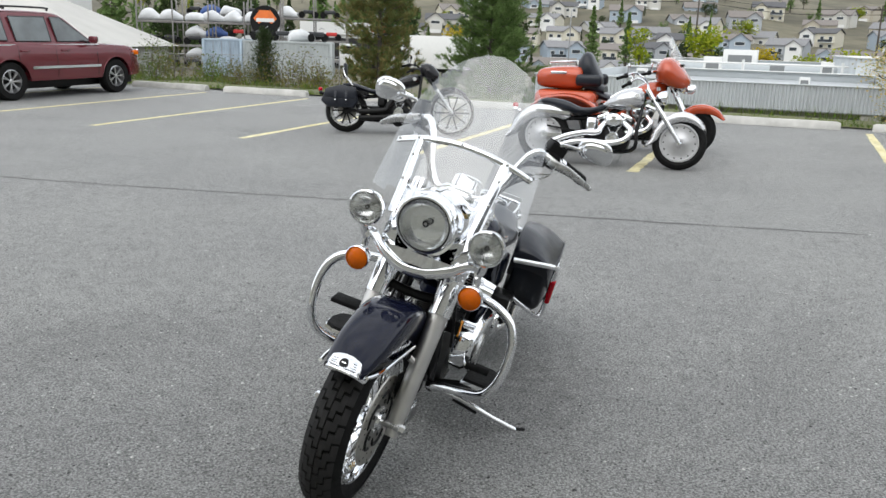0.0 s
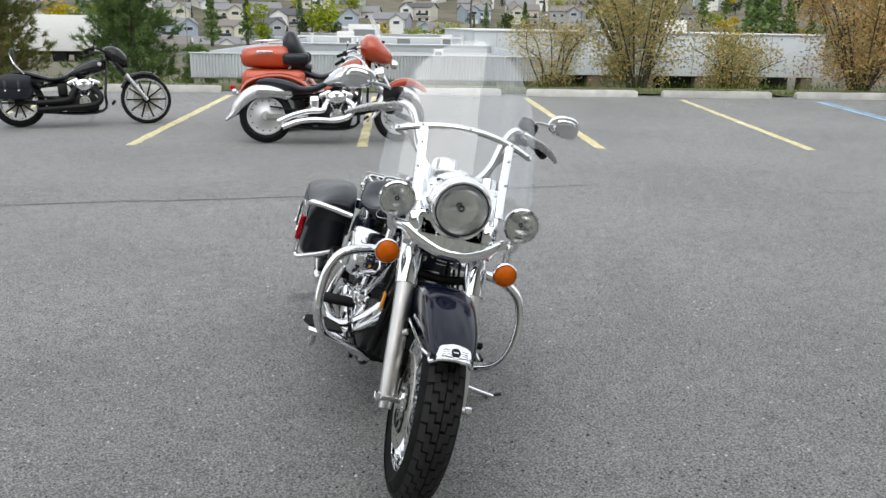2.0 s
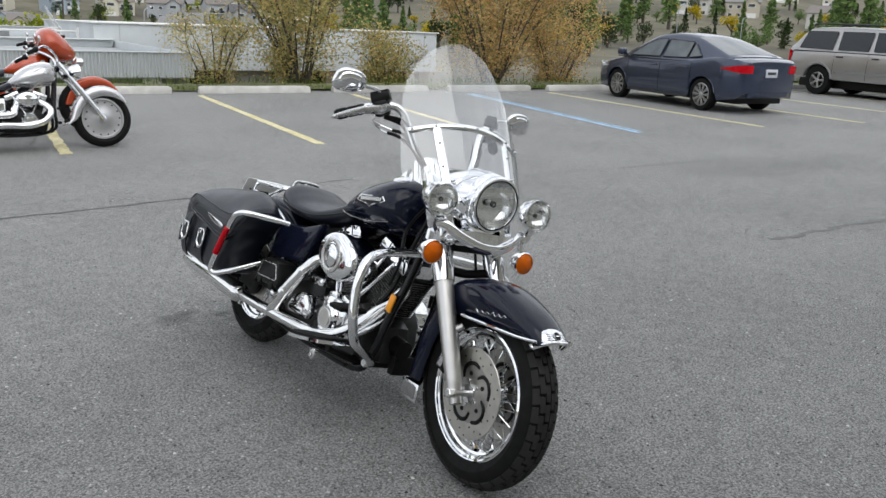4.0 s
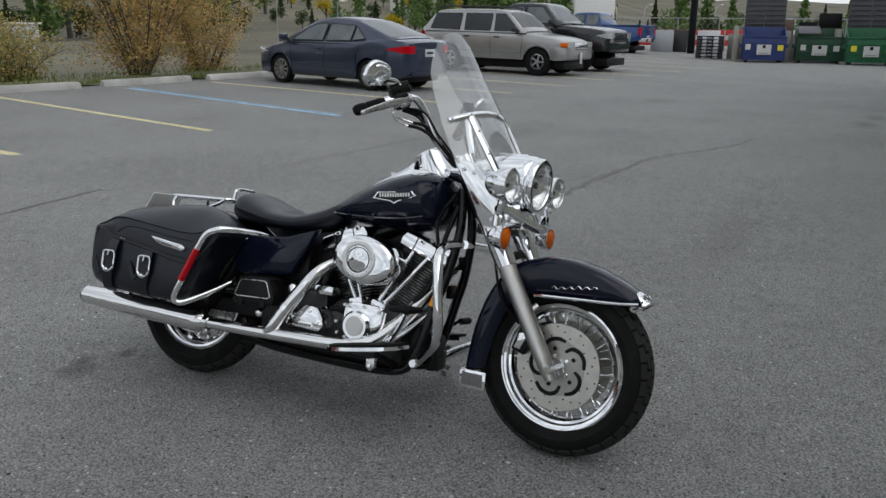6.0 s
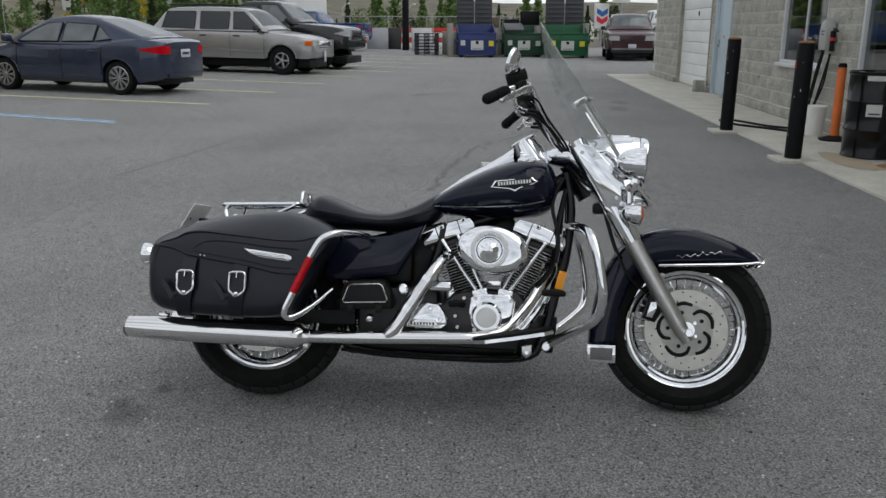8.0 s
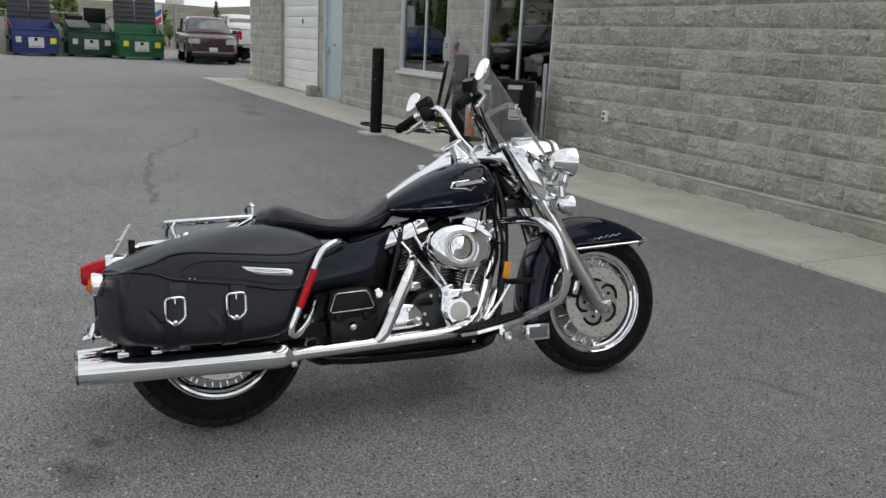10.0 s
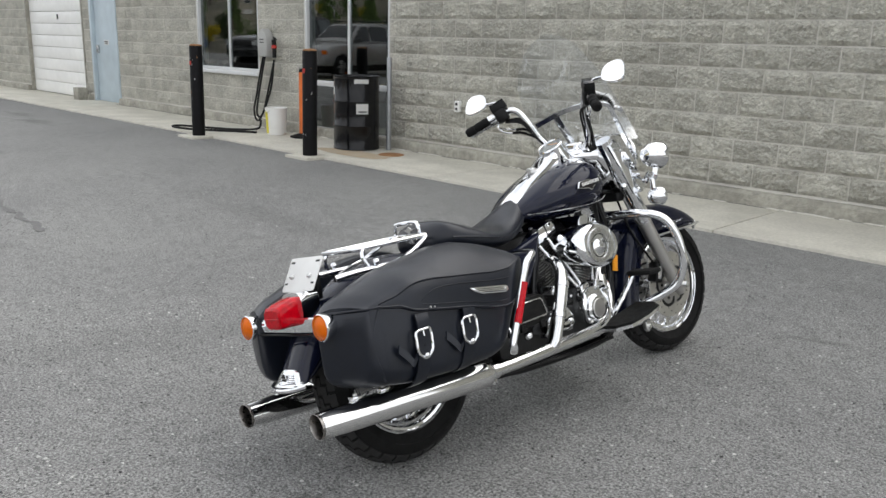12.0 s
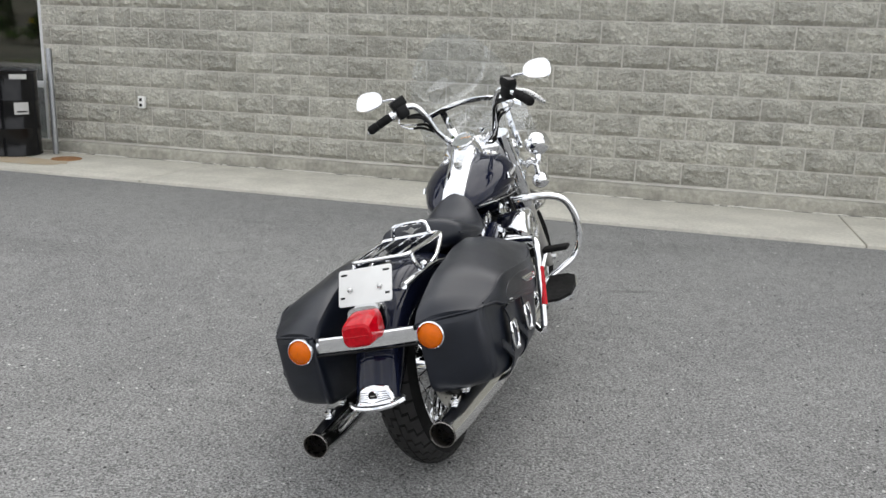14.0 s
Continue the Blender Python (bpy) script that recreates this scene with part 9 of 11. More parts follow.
# ---------------------------------------------------------------- the parked motorcycles
def cruiser(name, m, label, C):
    """A V-twin cruiser at middle distance. x forward from the rear contact, y left."""
    b = thing(name, m, label, "motorcycle")
    WB, P = C["wb"], C["paint"]
    for nm, x, R, w, rim in (("front_wheel", WB, C["Rf"], C["wf"], C["rimf"]), ("rear_wheel", 0.0, C["Rr"], C["wr"], C["rimr"])):
        mm = Matrix.Translation((x, 0, R))
        t = mm @ pose(0, 0, 0, 90, 0, 0)
        hub = part(nm, disc((0, 0, 0), 0.055, 0.13, "y", 20, 0.01, m=mm), C["rim_mat"], b, "")
        part("tyre", tyre_mesh(R, w, mm, rim), RUBBER, hub)
        part("rim", lathe([(rim + 0.006, -w * 0.36), (rim - 0.014, -w * 0.36), (rim - 0.024, -w * 0.2), (rim - 0.028, 0), (rim - 0.024, w * 0.2), (rim - 0.014, w * 0.36), (rim + 0.006, w * 0.36)], 48, t), C["rim_edge"], hub)
        if C["solid"]:
            part("wheel_disc", lathe([(0.05, -0.045), (rim * 0.6, -0.03), (rim - 0.02, -0.035), (rim - 0.02, 0.035), (rim * 0.6, 0.03), (0.05, 0.045)], 40, t), C["rim_mat"], hub)
            for i in range(14):
                a = 2 * math.pi * i / 14
                part("disc_hole", disc((rim * 0.82 * math.cos(a), 0, rim * 0.82 * math.sin(a)), 0.010, 0.078, "y", 8, m=mm), FIN, hub)
        else:
            for i in range(10):
                a = 2 * math.pi * i / 10
                part("wheel_spoke", bar(mm @ Vector((0.04 * math.cos(a), 0, 0.04 * math.sin(a))), mm @ Vector(((rim - 0.018) * math.cos(a), 0, (rim - 0.018) * math.sin(a))), 0.02, 0.05, out=(0, 1, 0)), C["rim_mat"], hub)
        part("brake_disc", lathe([(0.06, -0.068), (rim * 0.62, -0.068), (rim * 0.62, -0.062), (0.06, -0.062)], 32, t, wrap=True), STEELROTOR, hub)
    n = C["neck"]
    d = (Vector((WB, 0, C["Rf"])) - Vector((n[0], 0, n[1]))).normalized()
    for s in (-1, 1):
        y = s * 0.105
        a = Vector((n[0], y, n[1]))
        e = Vector((WB, y, C["Rf"]))
        part("fork_tube", tube([a - d * 0.05, a + (e - a) * 0.5], 0.028, 12), CHROME if C["chromefork"] else GLOSS_BLACK, b)
        part("fork_slider", tube([a + (e - a) * 0.42, e + d * 0.02], [0.031, 0.028], 12), CHROME if C["chromefork"] else DULL_CHROME, b)
        hb = C["bar"]
        bars = part("handlebar", tube([(n[0] - 0.02, s * 0.04, n[1] + 0.02)] + [(x, s * yy, z) for x, yy, z in hb], 0.013, 8, 4), CHROME if C["chromefork"] else BLACK, b)
        g0, g1 = Vector((hb[-2][0], s * hb[-2][1], hb[-2][2])), Vector((hb[-1][0], s * hb[-1][1], hb[-1][2]))
        part("grip", tube([g0 + (g1 - g0) * 0.3, g1 + (g1 - g0) * 0.05], 0.019, 10), RUBBER, bars)
        part("switch_housing", ball(g0 + (g1 - g0) * 0.12, 0.032, u=10, v=8), BLACK, bars)
        mc = g0 + Vector((0.02, s * 0.06, 0.10))
        part("mirror_stem", tube([g0, mc], 0.006, 6), CHROME if C["chromefork"] else BLACK, bars)
        part("mirror", ball(mc, 0.055, u=14, v=8, scale=(0.28, 1.0, 0.58)), CHROME if C["chromefork"] else BLACK, bars)
    part("lower_clamp", box((n[0] + d.x * 0.12, 0, n[1] + d.z * 0.12), (0.07, 0.26, 0.05), 0.012), GLOSS_BLACK, b)
    lamp(b, (n[0] + 0.20, 0, n[1] - 0.05), C["lamp_r"], 0.12, LAMP_GLASS, CHROME if C["chromefork"] else GLOSS_BLACK, "headlamp", "headlamp_lens", (1, 0, 0), None, "round headlamp", True)
    ff = C["ffender"]
    thick(part("front_fender", arch_shell(ff[0], [C["wf"] * 0.62] * len(ff[0]), ff[1], (WB, C["Rf"])), P, b, "", sharp=60), 0.004)
    rf = C["rfender"]
    thick(part("rear_fender", arch_shell(rf[0], [C["wr"] * 0.62] * len(rf[0]), rf[1], (0, C["Rr"])), P, b, "", sharp=60), 0.004)
    part("fuel_tank", loft(oval_rings(stations(C["tank"], 5), 28, 2.35)), C.get("tank_mat", P), b, "teardrop fuel tank", sharp=70)
    part("tank_console", loft(oval_rings(stations([(x, z1 - 0.02, z1 + 0.016, 0.05, 0) for x, z0, z1, w, yc in C["tank"][1:-1]], 3), 16, 3)), CHROME if C["chromefork"] else GLOSS_BLACK, b)
    for s in (-1, 1):
        k = C["tank"][len(C["tank"]) // 2]
        part("tank_badge", disc((k[0] + 0.06, s * (k[3] - 0.012), (k[1] + k[2]) / 2 + 0.03), 0.028, 0.02, "y", 20, 0.003), DULL_CHROME, b, "round plain badge")
    part("seat", loft(oval_rings(stations(C["seat"], 5), 24, 2.5)), LEATHER, b, "black leather seat", sharp=70)
    # engine
    ex = C["engine"]
    part("crankcase", prism([(ex - 0.24, 0.20), (ex + 0.16, 0.19), (ex + 0.20, 0.32), (ex + 0.10, 0.44), (ex - 0.10, 0.44), (ex - 0.26, 0.34)], -0.14, 0.14, bevel=0.02), BLACK, b, "engine crankcase")
    part("cam_cover", disc((ex, -0.17, 0.32), 0.085, 0.06, "y", 26, 0.015), CHROME, b, "round chrome cam cover")
    part("timer_cover", disc((ex, -0.205, 0.32), 0.045, 0.02, "y", 20, 0.006), CHROME, b)
    for sgn in (-1, 1):
        cm = Matrix.Translation((ex + 0.045 * sgn, 0, 0.38)) @ pose(0, 0, 0, 0, 23 * sgn, 0)
        cy = part("cylinder", tube([cm @ Vector((0, 0, 0)), cm @ Vector((0, 0, 0.21))], 0.055, 14), BLACK, b, "finned engine cylinder")
        for i in range(11):
            out = rounded(0.14, 0.17, 0.03, 2)
            part("fin", loft([[cm @ Vector((x, y, 0.03 + 0.016 * i)) for x, y in out], [cm @ Vector((x, y, 0.037 + 0.016 * i)) for x, y in out]]), FIN, cy, sharp=30)
        part("rocker_box", moved(box((0, 0, 0.232), (0.155, 0.18, 0.06), 0.016), cm), CHROME, b, "chrome rocker cover")
        part("pushrod_tube", tube([(ex + 0.03 * sgn, -0.145, 0.39), cm @ Vector((0, -0.10, 0.22))], 0.011, 8), CHROME, b)
    part("air_cleaner", lathe([(0.001, 0.012), (0.05, 0.012), (0.06, 0.004), (0.085, 0.0), (0.10, -0.02), (0.10, -0.07)], 32, Matrix.Translation((ex, -0.215, 0.545)) @ Matrix.Diagonal((1.15, 1, 0.85, 1)) @ pose(0, 0, 0, 90, 0, 0)), CHROME, b, "chrome air cleaner")
    for pts, r in C["pipes"]:
        part("exhaust_pipe", tube(pts, r, 14, 4), C["pipe_mat"], b, "exhaust pipe")
    for s in (-1, 1):
        part("frame_tube", tube([(n[0] - 0.05, s * 0.03, n[1] - 0.05), (ex + 0.27, s * 0.10, 0.45), (ex + 0.22, s * 0.11, 0.20), (ex - 0.3, s * 0.11, 0.18), (0.25, s * 0.11, 0.26)], 0.017, 8, 4), GLOSS_BLACK, b)
        part("swingarm", bar((ex - 0.35, s * 0.11, 0.32), (0.0, s * 0.11, C["Rr"]), 0.045, 0.03, out=(0, 1, 0)), C.get("arm_mat", BLACK), b)
        part("foot_peg", tube([(ex + 0.36, s * 0.14, 0.30), (ex + 0.37, s * 0.27, 0.31)], 0.018, 8), RUBBER, b)
        part("rear_signal", ball((C["sig"][0], s * 0.13, C["sig"][1]), 0.032, u=12, v=8), C["sig_mat"], b, "small turn signal")
        part("belt_guard", bar((ex - 0.40, s * 0.12, 0.385), (0.05, s * 0.12, 0.44), 0.022, 0.03, out=(0, 1, 0)), BLACK, b)
        part("lower_shock", tube([(ex - 0.30, s * 0.06, 0.20), (0.22, s * 0.06, 0.22)], 0.035, 10), BLACK, b)
        part("fender_strut", bar((0.32, s * 0.13, 0.60), (-0.10, s * 0.13, 0.62), 0.04, 0.025, out=(0, 1, 0)), C.get("arm_mat", BLACK), b)
        part("side_cover", box((ex - 0.27, s * 0.125, 0.485), (0.12, 0.06, 0.17), 0.028, seg=3), C.get("cover_mat", CHROME), b)
    part("tail_lamp", ball((C["sig"][0] - 0.03, 0, C["sig"][1] + 0.06), 0.05, u=14, v=10, scale=(0.7, 1, 0.7)), RED_LENS, b, "red tail lamp")
    part("backbone", tube([(n[0], 0, n[1]), (ex - 0.1, 0, 0.62), (0.3, 0, 0.55)], 0.03, 8, 3), GLOSS_BLACK, b)
    part("gearbox", box((ex - 0.33, 0, 0.31), (0.26, 0.22, 0.20), 0.03), BLACK, b)
    st = part("side_stand", tube([(ex + 0.1, 0.12, 0.18), (ex + 0.08, 0.26, 0.115), (ex + 0.04, 0.36, 0.062)], 0.011, 8, 3), CHROME, b, "side stand")
    part("primary_cover", box((ex - 0.20, 0.17, 0.32), (0.58, 0.07, 0.19), 0.03), CHROME if C["chromefork"] else BLACK, b)
    return b


def stand_pose(rear, front, lean):
    dx, dy = front[0] - rear[0], front[1] - rear[1]
    q = lot_pq(*rear)[1]
    return pose(rear[0], rear[1], lot_z(q), -lean, 0, math.degrees(math.atan2(dy, dx)))


SILVER_PAINT = car_paint("silver_paint", (0.56, 0.56, 0.57), 0.75, 0.25)
silver = cruiser("motorcycle", stand_pose((1.17, 10.60), (2.74, 10.14), 9), "silver cruiser motorcycle with solid disc wheels and chrome pipes", dict(
    wb=1.64, paint=SILVER_PAINT, Rf=0.325, wf=0.14, rimf=0.225, Rr=0.33, wr=0.15, rimr=0.225, rim_mat=SILVER_RIM, rim_edge=SILVER_RIM, solid=True, chromefork=True,
    neck=(1.24, 0.90), lamp_r=0.085, bar=[(1.20, 0.12, 1.02), (1.08, 0.24, 1.10), (0.98, 0.34, 1.06), (0.88, 0.42, 1.01)],
    ffender=([(1.93, 0.50), (1.85, 0.62), (1.72, 0.69), (1.58, 0.69), (1.44, 0.62), (1.34, 0.48), (1.29, 0.34), (1.22, 0.26)], [0.03, 0.09, 0.12, 0.13, 0.12, 0.10, 0.08, 0.05]),
    rfender=([(0.34, 0.58), (0.22, 0.66), (0.05, 0.71), (-0.14, 0.70), (-0.28, 0.62), (-0.38, 0.50), (-0.44, 0.36), (-0.50, 0.28)], [0.10, 0.14, 0.17, 0.17, 0.16, 0.14, 0.10, 0.03]),
    tank=[(0.70, 0.70, 0.745, 0.06, 0), (0.78, 0.69, 0.82, 0.12, 0), (0.90, 0.68, 0.90, 0.165, 0), (1.05, 0.69, 0.945, 0.17, 0), (1.15, 0.72, 0.93, 0.13, 0), (1.19, 0.76, 0.88, 0.07, 0)],
    seat=[(-0.10, 0.715, 0.755, 0.06, 0), (0.02, 0.70, 0.79, 0.10, 0), (0.20, 0.65, 0.775, 0.12, 0), (0.32, 0.62, 0.74, 0.155, 0), (0.45, 0.60, 0.69, 0.17, 0), (0.60, 0.62, 0.70, 0.13, 0), (0.74, 0.68, 0.76, 0.07, 0)],
    engine=0.86, pipe_mat=CHROME, pipes=[([(0.98, -0.15, 0.52), (1.07, -0.20, 0.43), (1.01, -0.23, 0.32), (0.84, -0.235, 0.265), (0.60, -0.237, 0.275), (0.38, -0.237, 0.250), (0.20, -0.237, 0.185)], 0.036), ([(0.76, -0.15, 0.52), (0.72, -0.21, 0.45), (0.68, -0.24, 0.385), (0.52, -0.243, 0.375), (0.32, -0.243, 0.325), (0.15, -0.243, 0.250)], 0.036)],
    sig=(-0.36, 0.62), sig_mat=CHROME, cover_mat=CHROME, arm_mat=CHROME))

BLACK_PAINT = mat("black_bike_paint", (0.010, 0.010, 0.011), 0.2, var=0.1, vscale=20, coat=0.5, spec=0.1)
black = cruiser("motorcycle", stand_pose((-1.58, 13.02), (0.14, 12.96), 8), "black cruiser motorcycle with a small fairing, backrest and saddlebag", dict(
    wb=1.62, paint=BLACK_PAINT, Rf=0.345, wf=0.115, rimf=0.285, Rr=0.33, wr=0.20, rimr=0.235, rim_mat=BLACK, rim_edge=DULL_CHROME, solid=False, chromefork=False,
    neck=(1.19, 0.93), lamp_r=0.08, bar=[(1.12, 0.12, 0.99), (1.04, 0.24, 1.02), (0.98, 0.33, 1.01), (0.88, 0.42, 0.98)],
    ffender=([(1.83, 0.64), (1.73, 0.71), (1.61, 0.735), (1.47, 0.71), (1.37, 0.64), (1.29, 0.52)], [0.02, 0.05, 0.06, 0.06, 0.05, 0.02]),
    rfender=([(0.34, 0.56), (0.20, 0.65), (0.02, 0.69), (-0.14, 0.67), (-0.28, 0.60), (-0.38, 0.52)], [0.08, 0.10, 0.11, 0.10, 0.08, 0.03]),
    tank=[(0.62, 0.66, 0.70, 0.06, 0), (0.72, 0.66, 0.77, 0.11, 0), (0.84, 0.67, 0.84, 0.15, 0), (0.98, 0.70, 0.89, 0.155, 0), (1.08, 0.74, 0.90, 0.11, 0), (1.13, 0.78, 0.87, 0.06, 0)],
    seat=[(-0.06, 0.70, 0.74, 0.07, 0), (0.10, 0.68, 0.75, 0.10, 0), (0.28, 0.62, 0.70, 0.13, 0), (0.42, 0.59, 0.66, 0.15, 0), (0.56, 0.61, 0.68, 0.11, 0), (0.66, 0.66, 0.71, 0.06, 0)],
    engine=0.82, pipe_mat=BLACK, pipes=[([(0.90, -0.15, 0.52), (1.02, -0.20, 0.40), (0.95, -0.22, 0.28), (0.60, -0.22, 0.24), (0.22, -0.22, 0.22)], 0.04), ([(0.72, -0.15, 0.50), (0.66, -0.21, 0.42), (0.60, -0.22, 0.34), (0.22, -0.22, 0.31)], 0.04)],
    sig=(-0.38, 0.58), sig_mat=BLACK, cover_mat=BLACK))
for s in (-1, 1):
    bagm = part("saddlebag", prism([(-0.36, 0.46), (-0.26, 0.37), (0.14, 0.36), (0.20, 0.46), (0.16, 0.66), (-0.06, 0.69), (-0.28, 0.62)], s * 0.15, s * 0.28, bevel=0.03), LEATHER, black, "black leather throw-over bag")
    part("bag_flap", prism([(-0.30, 0.52), (-0.10, 0.50), (0.17, 0.49), (0.18, 0.66), (-0.06, 0.70), (-0.29, 0.63)], s * 0.27, s * 0.296, bevel=0.010), LEATHER, bagm)
    for x in (-0.13, 0.03):
        part("bag_strap", box((x, s * 0.300, 0.50), (0.035, 0.008, 0.20), 0.003), LEATHER, bagm)
        part("bag_stud", ball((x, s * 0.306, 0.47), 0.014, u=10, v=6), CHROME, bagm)
    part("backrest_stay", tube([(0.10, s * 0.10, 0.70), (-0.02, s * 0.10, 0.85), (-0.05, s * 0.06, 0.98)], 0.010, 8, 3), CHROME, black, "chrome backrest stay")
part("backrest", box((-0.03, 0, 0.93), (0.05, 0.18, 0.22), 0.022, m=None), LEATHER, black, "black padded backrest")
part("fairing", loft(oval_rings(stations([(1.12, 0.92, 1.06, 0.10, 0), (1.22, 0.84, 1.08, 0.165, 0), (1.32, 0.78, 1.04, 0.155, 0), (1.40, 0.78, 0.95, 0.11, 0)], 4), 26, 2.2)), BLACK_PAINT, black, "small black nose fairing", sharp=60)

ORANGE_PAINT = car_paint("burnt_orange_paint", (0.42, 0.055, 0.012), 0.15, 0.25)


def trike():
    C = dict(wb=1.56, paint=ORANGE_PAINT, Rf=0.32, wf=0.14, rimf=0.21, Rr=0.31, wr=0.16, rimr=0.20, rim_mat=BLACK, rim_edge=BLACK, solid=False, chromefork=True,
             neck=(1.22, 0.95), lamp_r=0.09, bar=[(1.16, 0.14, 1.08), (1.04, 0.26, 1.10), (0.98, 0.34, 1.08), (0.88, 0.42, 1.05)],
             ffender=([(1.98, 0.50), (1.88, 0.62), (1.74, 0.68), (1.60, 0.68), (1.46, 0.62), (1.36, 0.48), (1.31, 0.34)], [0.03, 0.10, 0.13, 0.13, 0.12, 0.10, 0.08]),
             rfender=([(0.3, 0.60), (0.1, 0.68), (-0.1, 0.67), (-0.25, 0.60)], [0.1, 0.1, 0.1, 0.1]),
             tank=[(0.66, 0.72, 0.77, 0.06, 0), (0.75, 0.71, 0.84, 0.12, 0), (0.88, 0.70, 0.92, 0.17, 0), (1.03, 0.71, 0.96, 0.175, 0), (1.13, 0.74, 0.94, 0.13, 0), (1.17, 0.78, 0.90, 0.07, 0)],
             seat=[(0.16, 0.70, 0.88, 0.15, 0), (0.28, 0.68, 0.83, 0.17, 0), (0.40, 0.66, 0.76, 0.18, 0), (0.52, 0.65, 0.74, 0.17, 0), (0.66, 0.68, 0.78, 0.12, 0)],
             engine=0.86, pipe_mat=CHROME, pipes=[([(0.95, -0.15, 0.50), (1.03, -0.20, 0.40), (0.85, -0.22, 0.27), (0.20, -0.22, 0.25)], 0.035)],
             sig=(-0.50, 0.62), sig_mat=RED_LENS, cover_mat=ORANGE_PAINT)
    b = cruiser("motorcycle_trike", stand_pose((1.82, 12.05), (3.37, 11.49), 0), "burnt orange touring trike with a top box and fairing", C)
    for s in (-1, 1):
        prof = [(0.46, 0.26), (0.44, 0.48), (0.32, 0.66), (0.06, 0.76), (-0.24, 0.75), (-0.46, 0.66), (-0.56, 0.50), (-0.58, 0.28)]
        thick(part("rear_wheel_fender", moved(arch_shell(prof, [0.17] * 8, [0.05] * 8, (0, 0.30)), Matrix.Translation((-0.02, s * 0.50, 0))), ORANGE_PAINT, b, "broad orange wheel fender", sharp=60), 0.006)
        m2 = Matrix.Translation((-0.02, s * 0.52, 0.31))
        w = part("side_wheel", tyre_mesh(0.31, 0.19, m2, 0.20), RUBBER, b)
        part("rim", disc((0, 0, 0), 0.20, 0.13, "y", 28, 0.03, m=m2), SILVER_RIM, w)
        part("tail_lamp_tall", box((-0.56, s * 0.42, 0.52), (0.05, 0.10, 0.16), 0.02), RED_LENS, b, "tall red tail lamp")
        part("arm_rest", box((0.16, s * 0.26, 0.94), (0.36, 0.12, 0.16), 0.05, seg=3), LEATHER, b)
        part("fairing_lamp", disc((1.50, s * 0.19, 0.87), 0.055, 0.10, "x", 20, 0.02), CHROME, b, "chrome auxiliary lamp")
    part("trunk_body", box((-0.14, 0, 0.57), (0.86, 0.84, 0.46), 0.10, seg=4), ORANGE_PAINT, b, "orange rear body")
    tbx = part("top_box", loft(oval_rings(stations([(-0.58, 0.86, 1.02, 0.20, 0), (-0.52, 0.82, 1.08, 0.28, 0), (-0.25, 0.80, 1.12, 0.30, 0), (0.00, 0.80, 1.12, 0.29, 0), (0.06, 0.82, 1.08, 0.26, 0)], 4), 26, 3.4)), ORANGE_PAINT, b, "orange top box", sharp=50)
    part("top_box_lamp", box((-0.58, 0, 0.97), (0.04, 0.34, 0.06), 0.02), RED_LENS, tbx)
    part("box_trim", box((-0.25, -0.303, 1.03), (0.22, 0.012, 0.035), 0.006), CHROME, tbx)
    part("box_rail", tube([(-0.40, -0.20, 1.13), (-0.38, -0.20, 1.17), (-0.10, -0.20, 1.18), (-0.10, 0.20, 1.18), (-0.38, 0.20, 1.17), (-0.40, 0.20, 1.13)], 0.010, 8, 3), CHROME, tbx, "chrome luggage rail")
    part("passenger_back", loft(oval_rings(stations([(-0.02, 0.88, 1.22, 0.15, 0), (0.05, 0.84, 1.31, 0.20, 0), (0.14, 0.82, 1.29, 0.21, 0), (0.22, 0.82, 1.14, 0.20, 0), (0.30, 0.82, 1.00, 0.17, 0)], 4), 24, 2.6)), LEATHER, b, "black padded passenger backrest")
    part("passenger_seat", loft(oval_rings(stations([(0.08, 0.78, 0.94, 0.17, 0), (0.22, 0.76, 0.93, 0.19, 0), (0.36, 0.74, 0.86, 0.17, 0)], 4), 22, 2.6)), LEATHER, b, "black passenger seat")
    part("fairing", loft(oval_rings(stations([(1.04, 0.97, 1.20, 0.22, 0), (1.12, 0.92, 1.27, 0.35, 0), (1.23, 0.88, 1.27, 0.37, 0), (1.34, 0.86, 1.19, 0.31, 0), (1.44, 0.88, 1.06, 0.19, 0), (1.48, 0.92, 1.00, 0.10, 0)], 4), 34, 2.5)), ORANGE_PAINT, b, "orange handlebar fairing", sharp=60)
    for y in (-0.09, 0, 0.09):
        part("fairing_vent", box((1.350, y, 1.180), (0.05, 0.07, 0.03), 0.008, m=None), BLACK, b)
    bm = bmesh.new()
    rows = []
    for j in range(9):
        h = 1.26 + 0.036 * j
        wd = 0.29 * math.sqrt(max(0.02, 1 - (j / 8.4) ** 3))
        rows.append([Vector((1.36 - 0.60 * (h - 1.26) - 1.1 * (wd * (2 * i / 10 - 1)) ** 2, wd * (2 * i / 10 - 1), h)) for i in range(11)])
    loft(rows, bm, caps=False, closed=False)
    ws2 = part("windshield", bm, PLEXI, b, "low clear windshield", sharp=80)
    ws2.visible_shadow = False
    return b


trike()


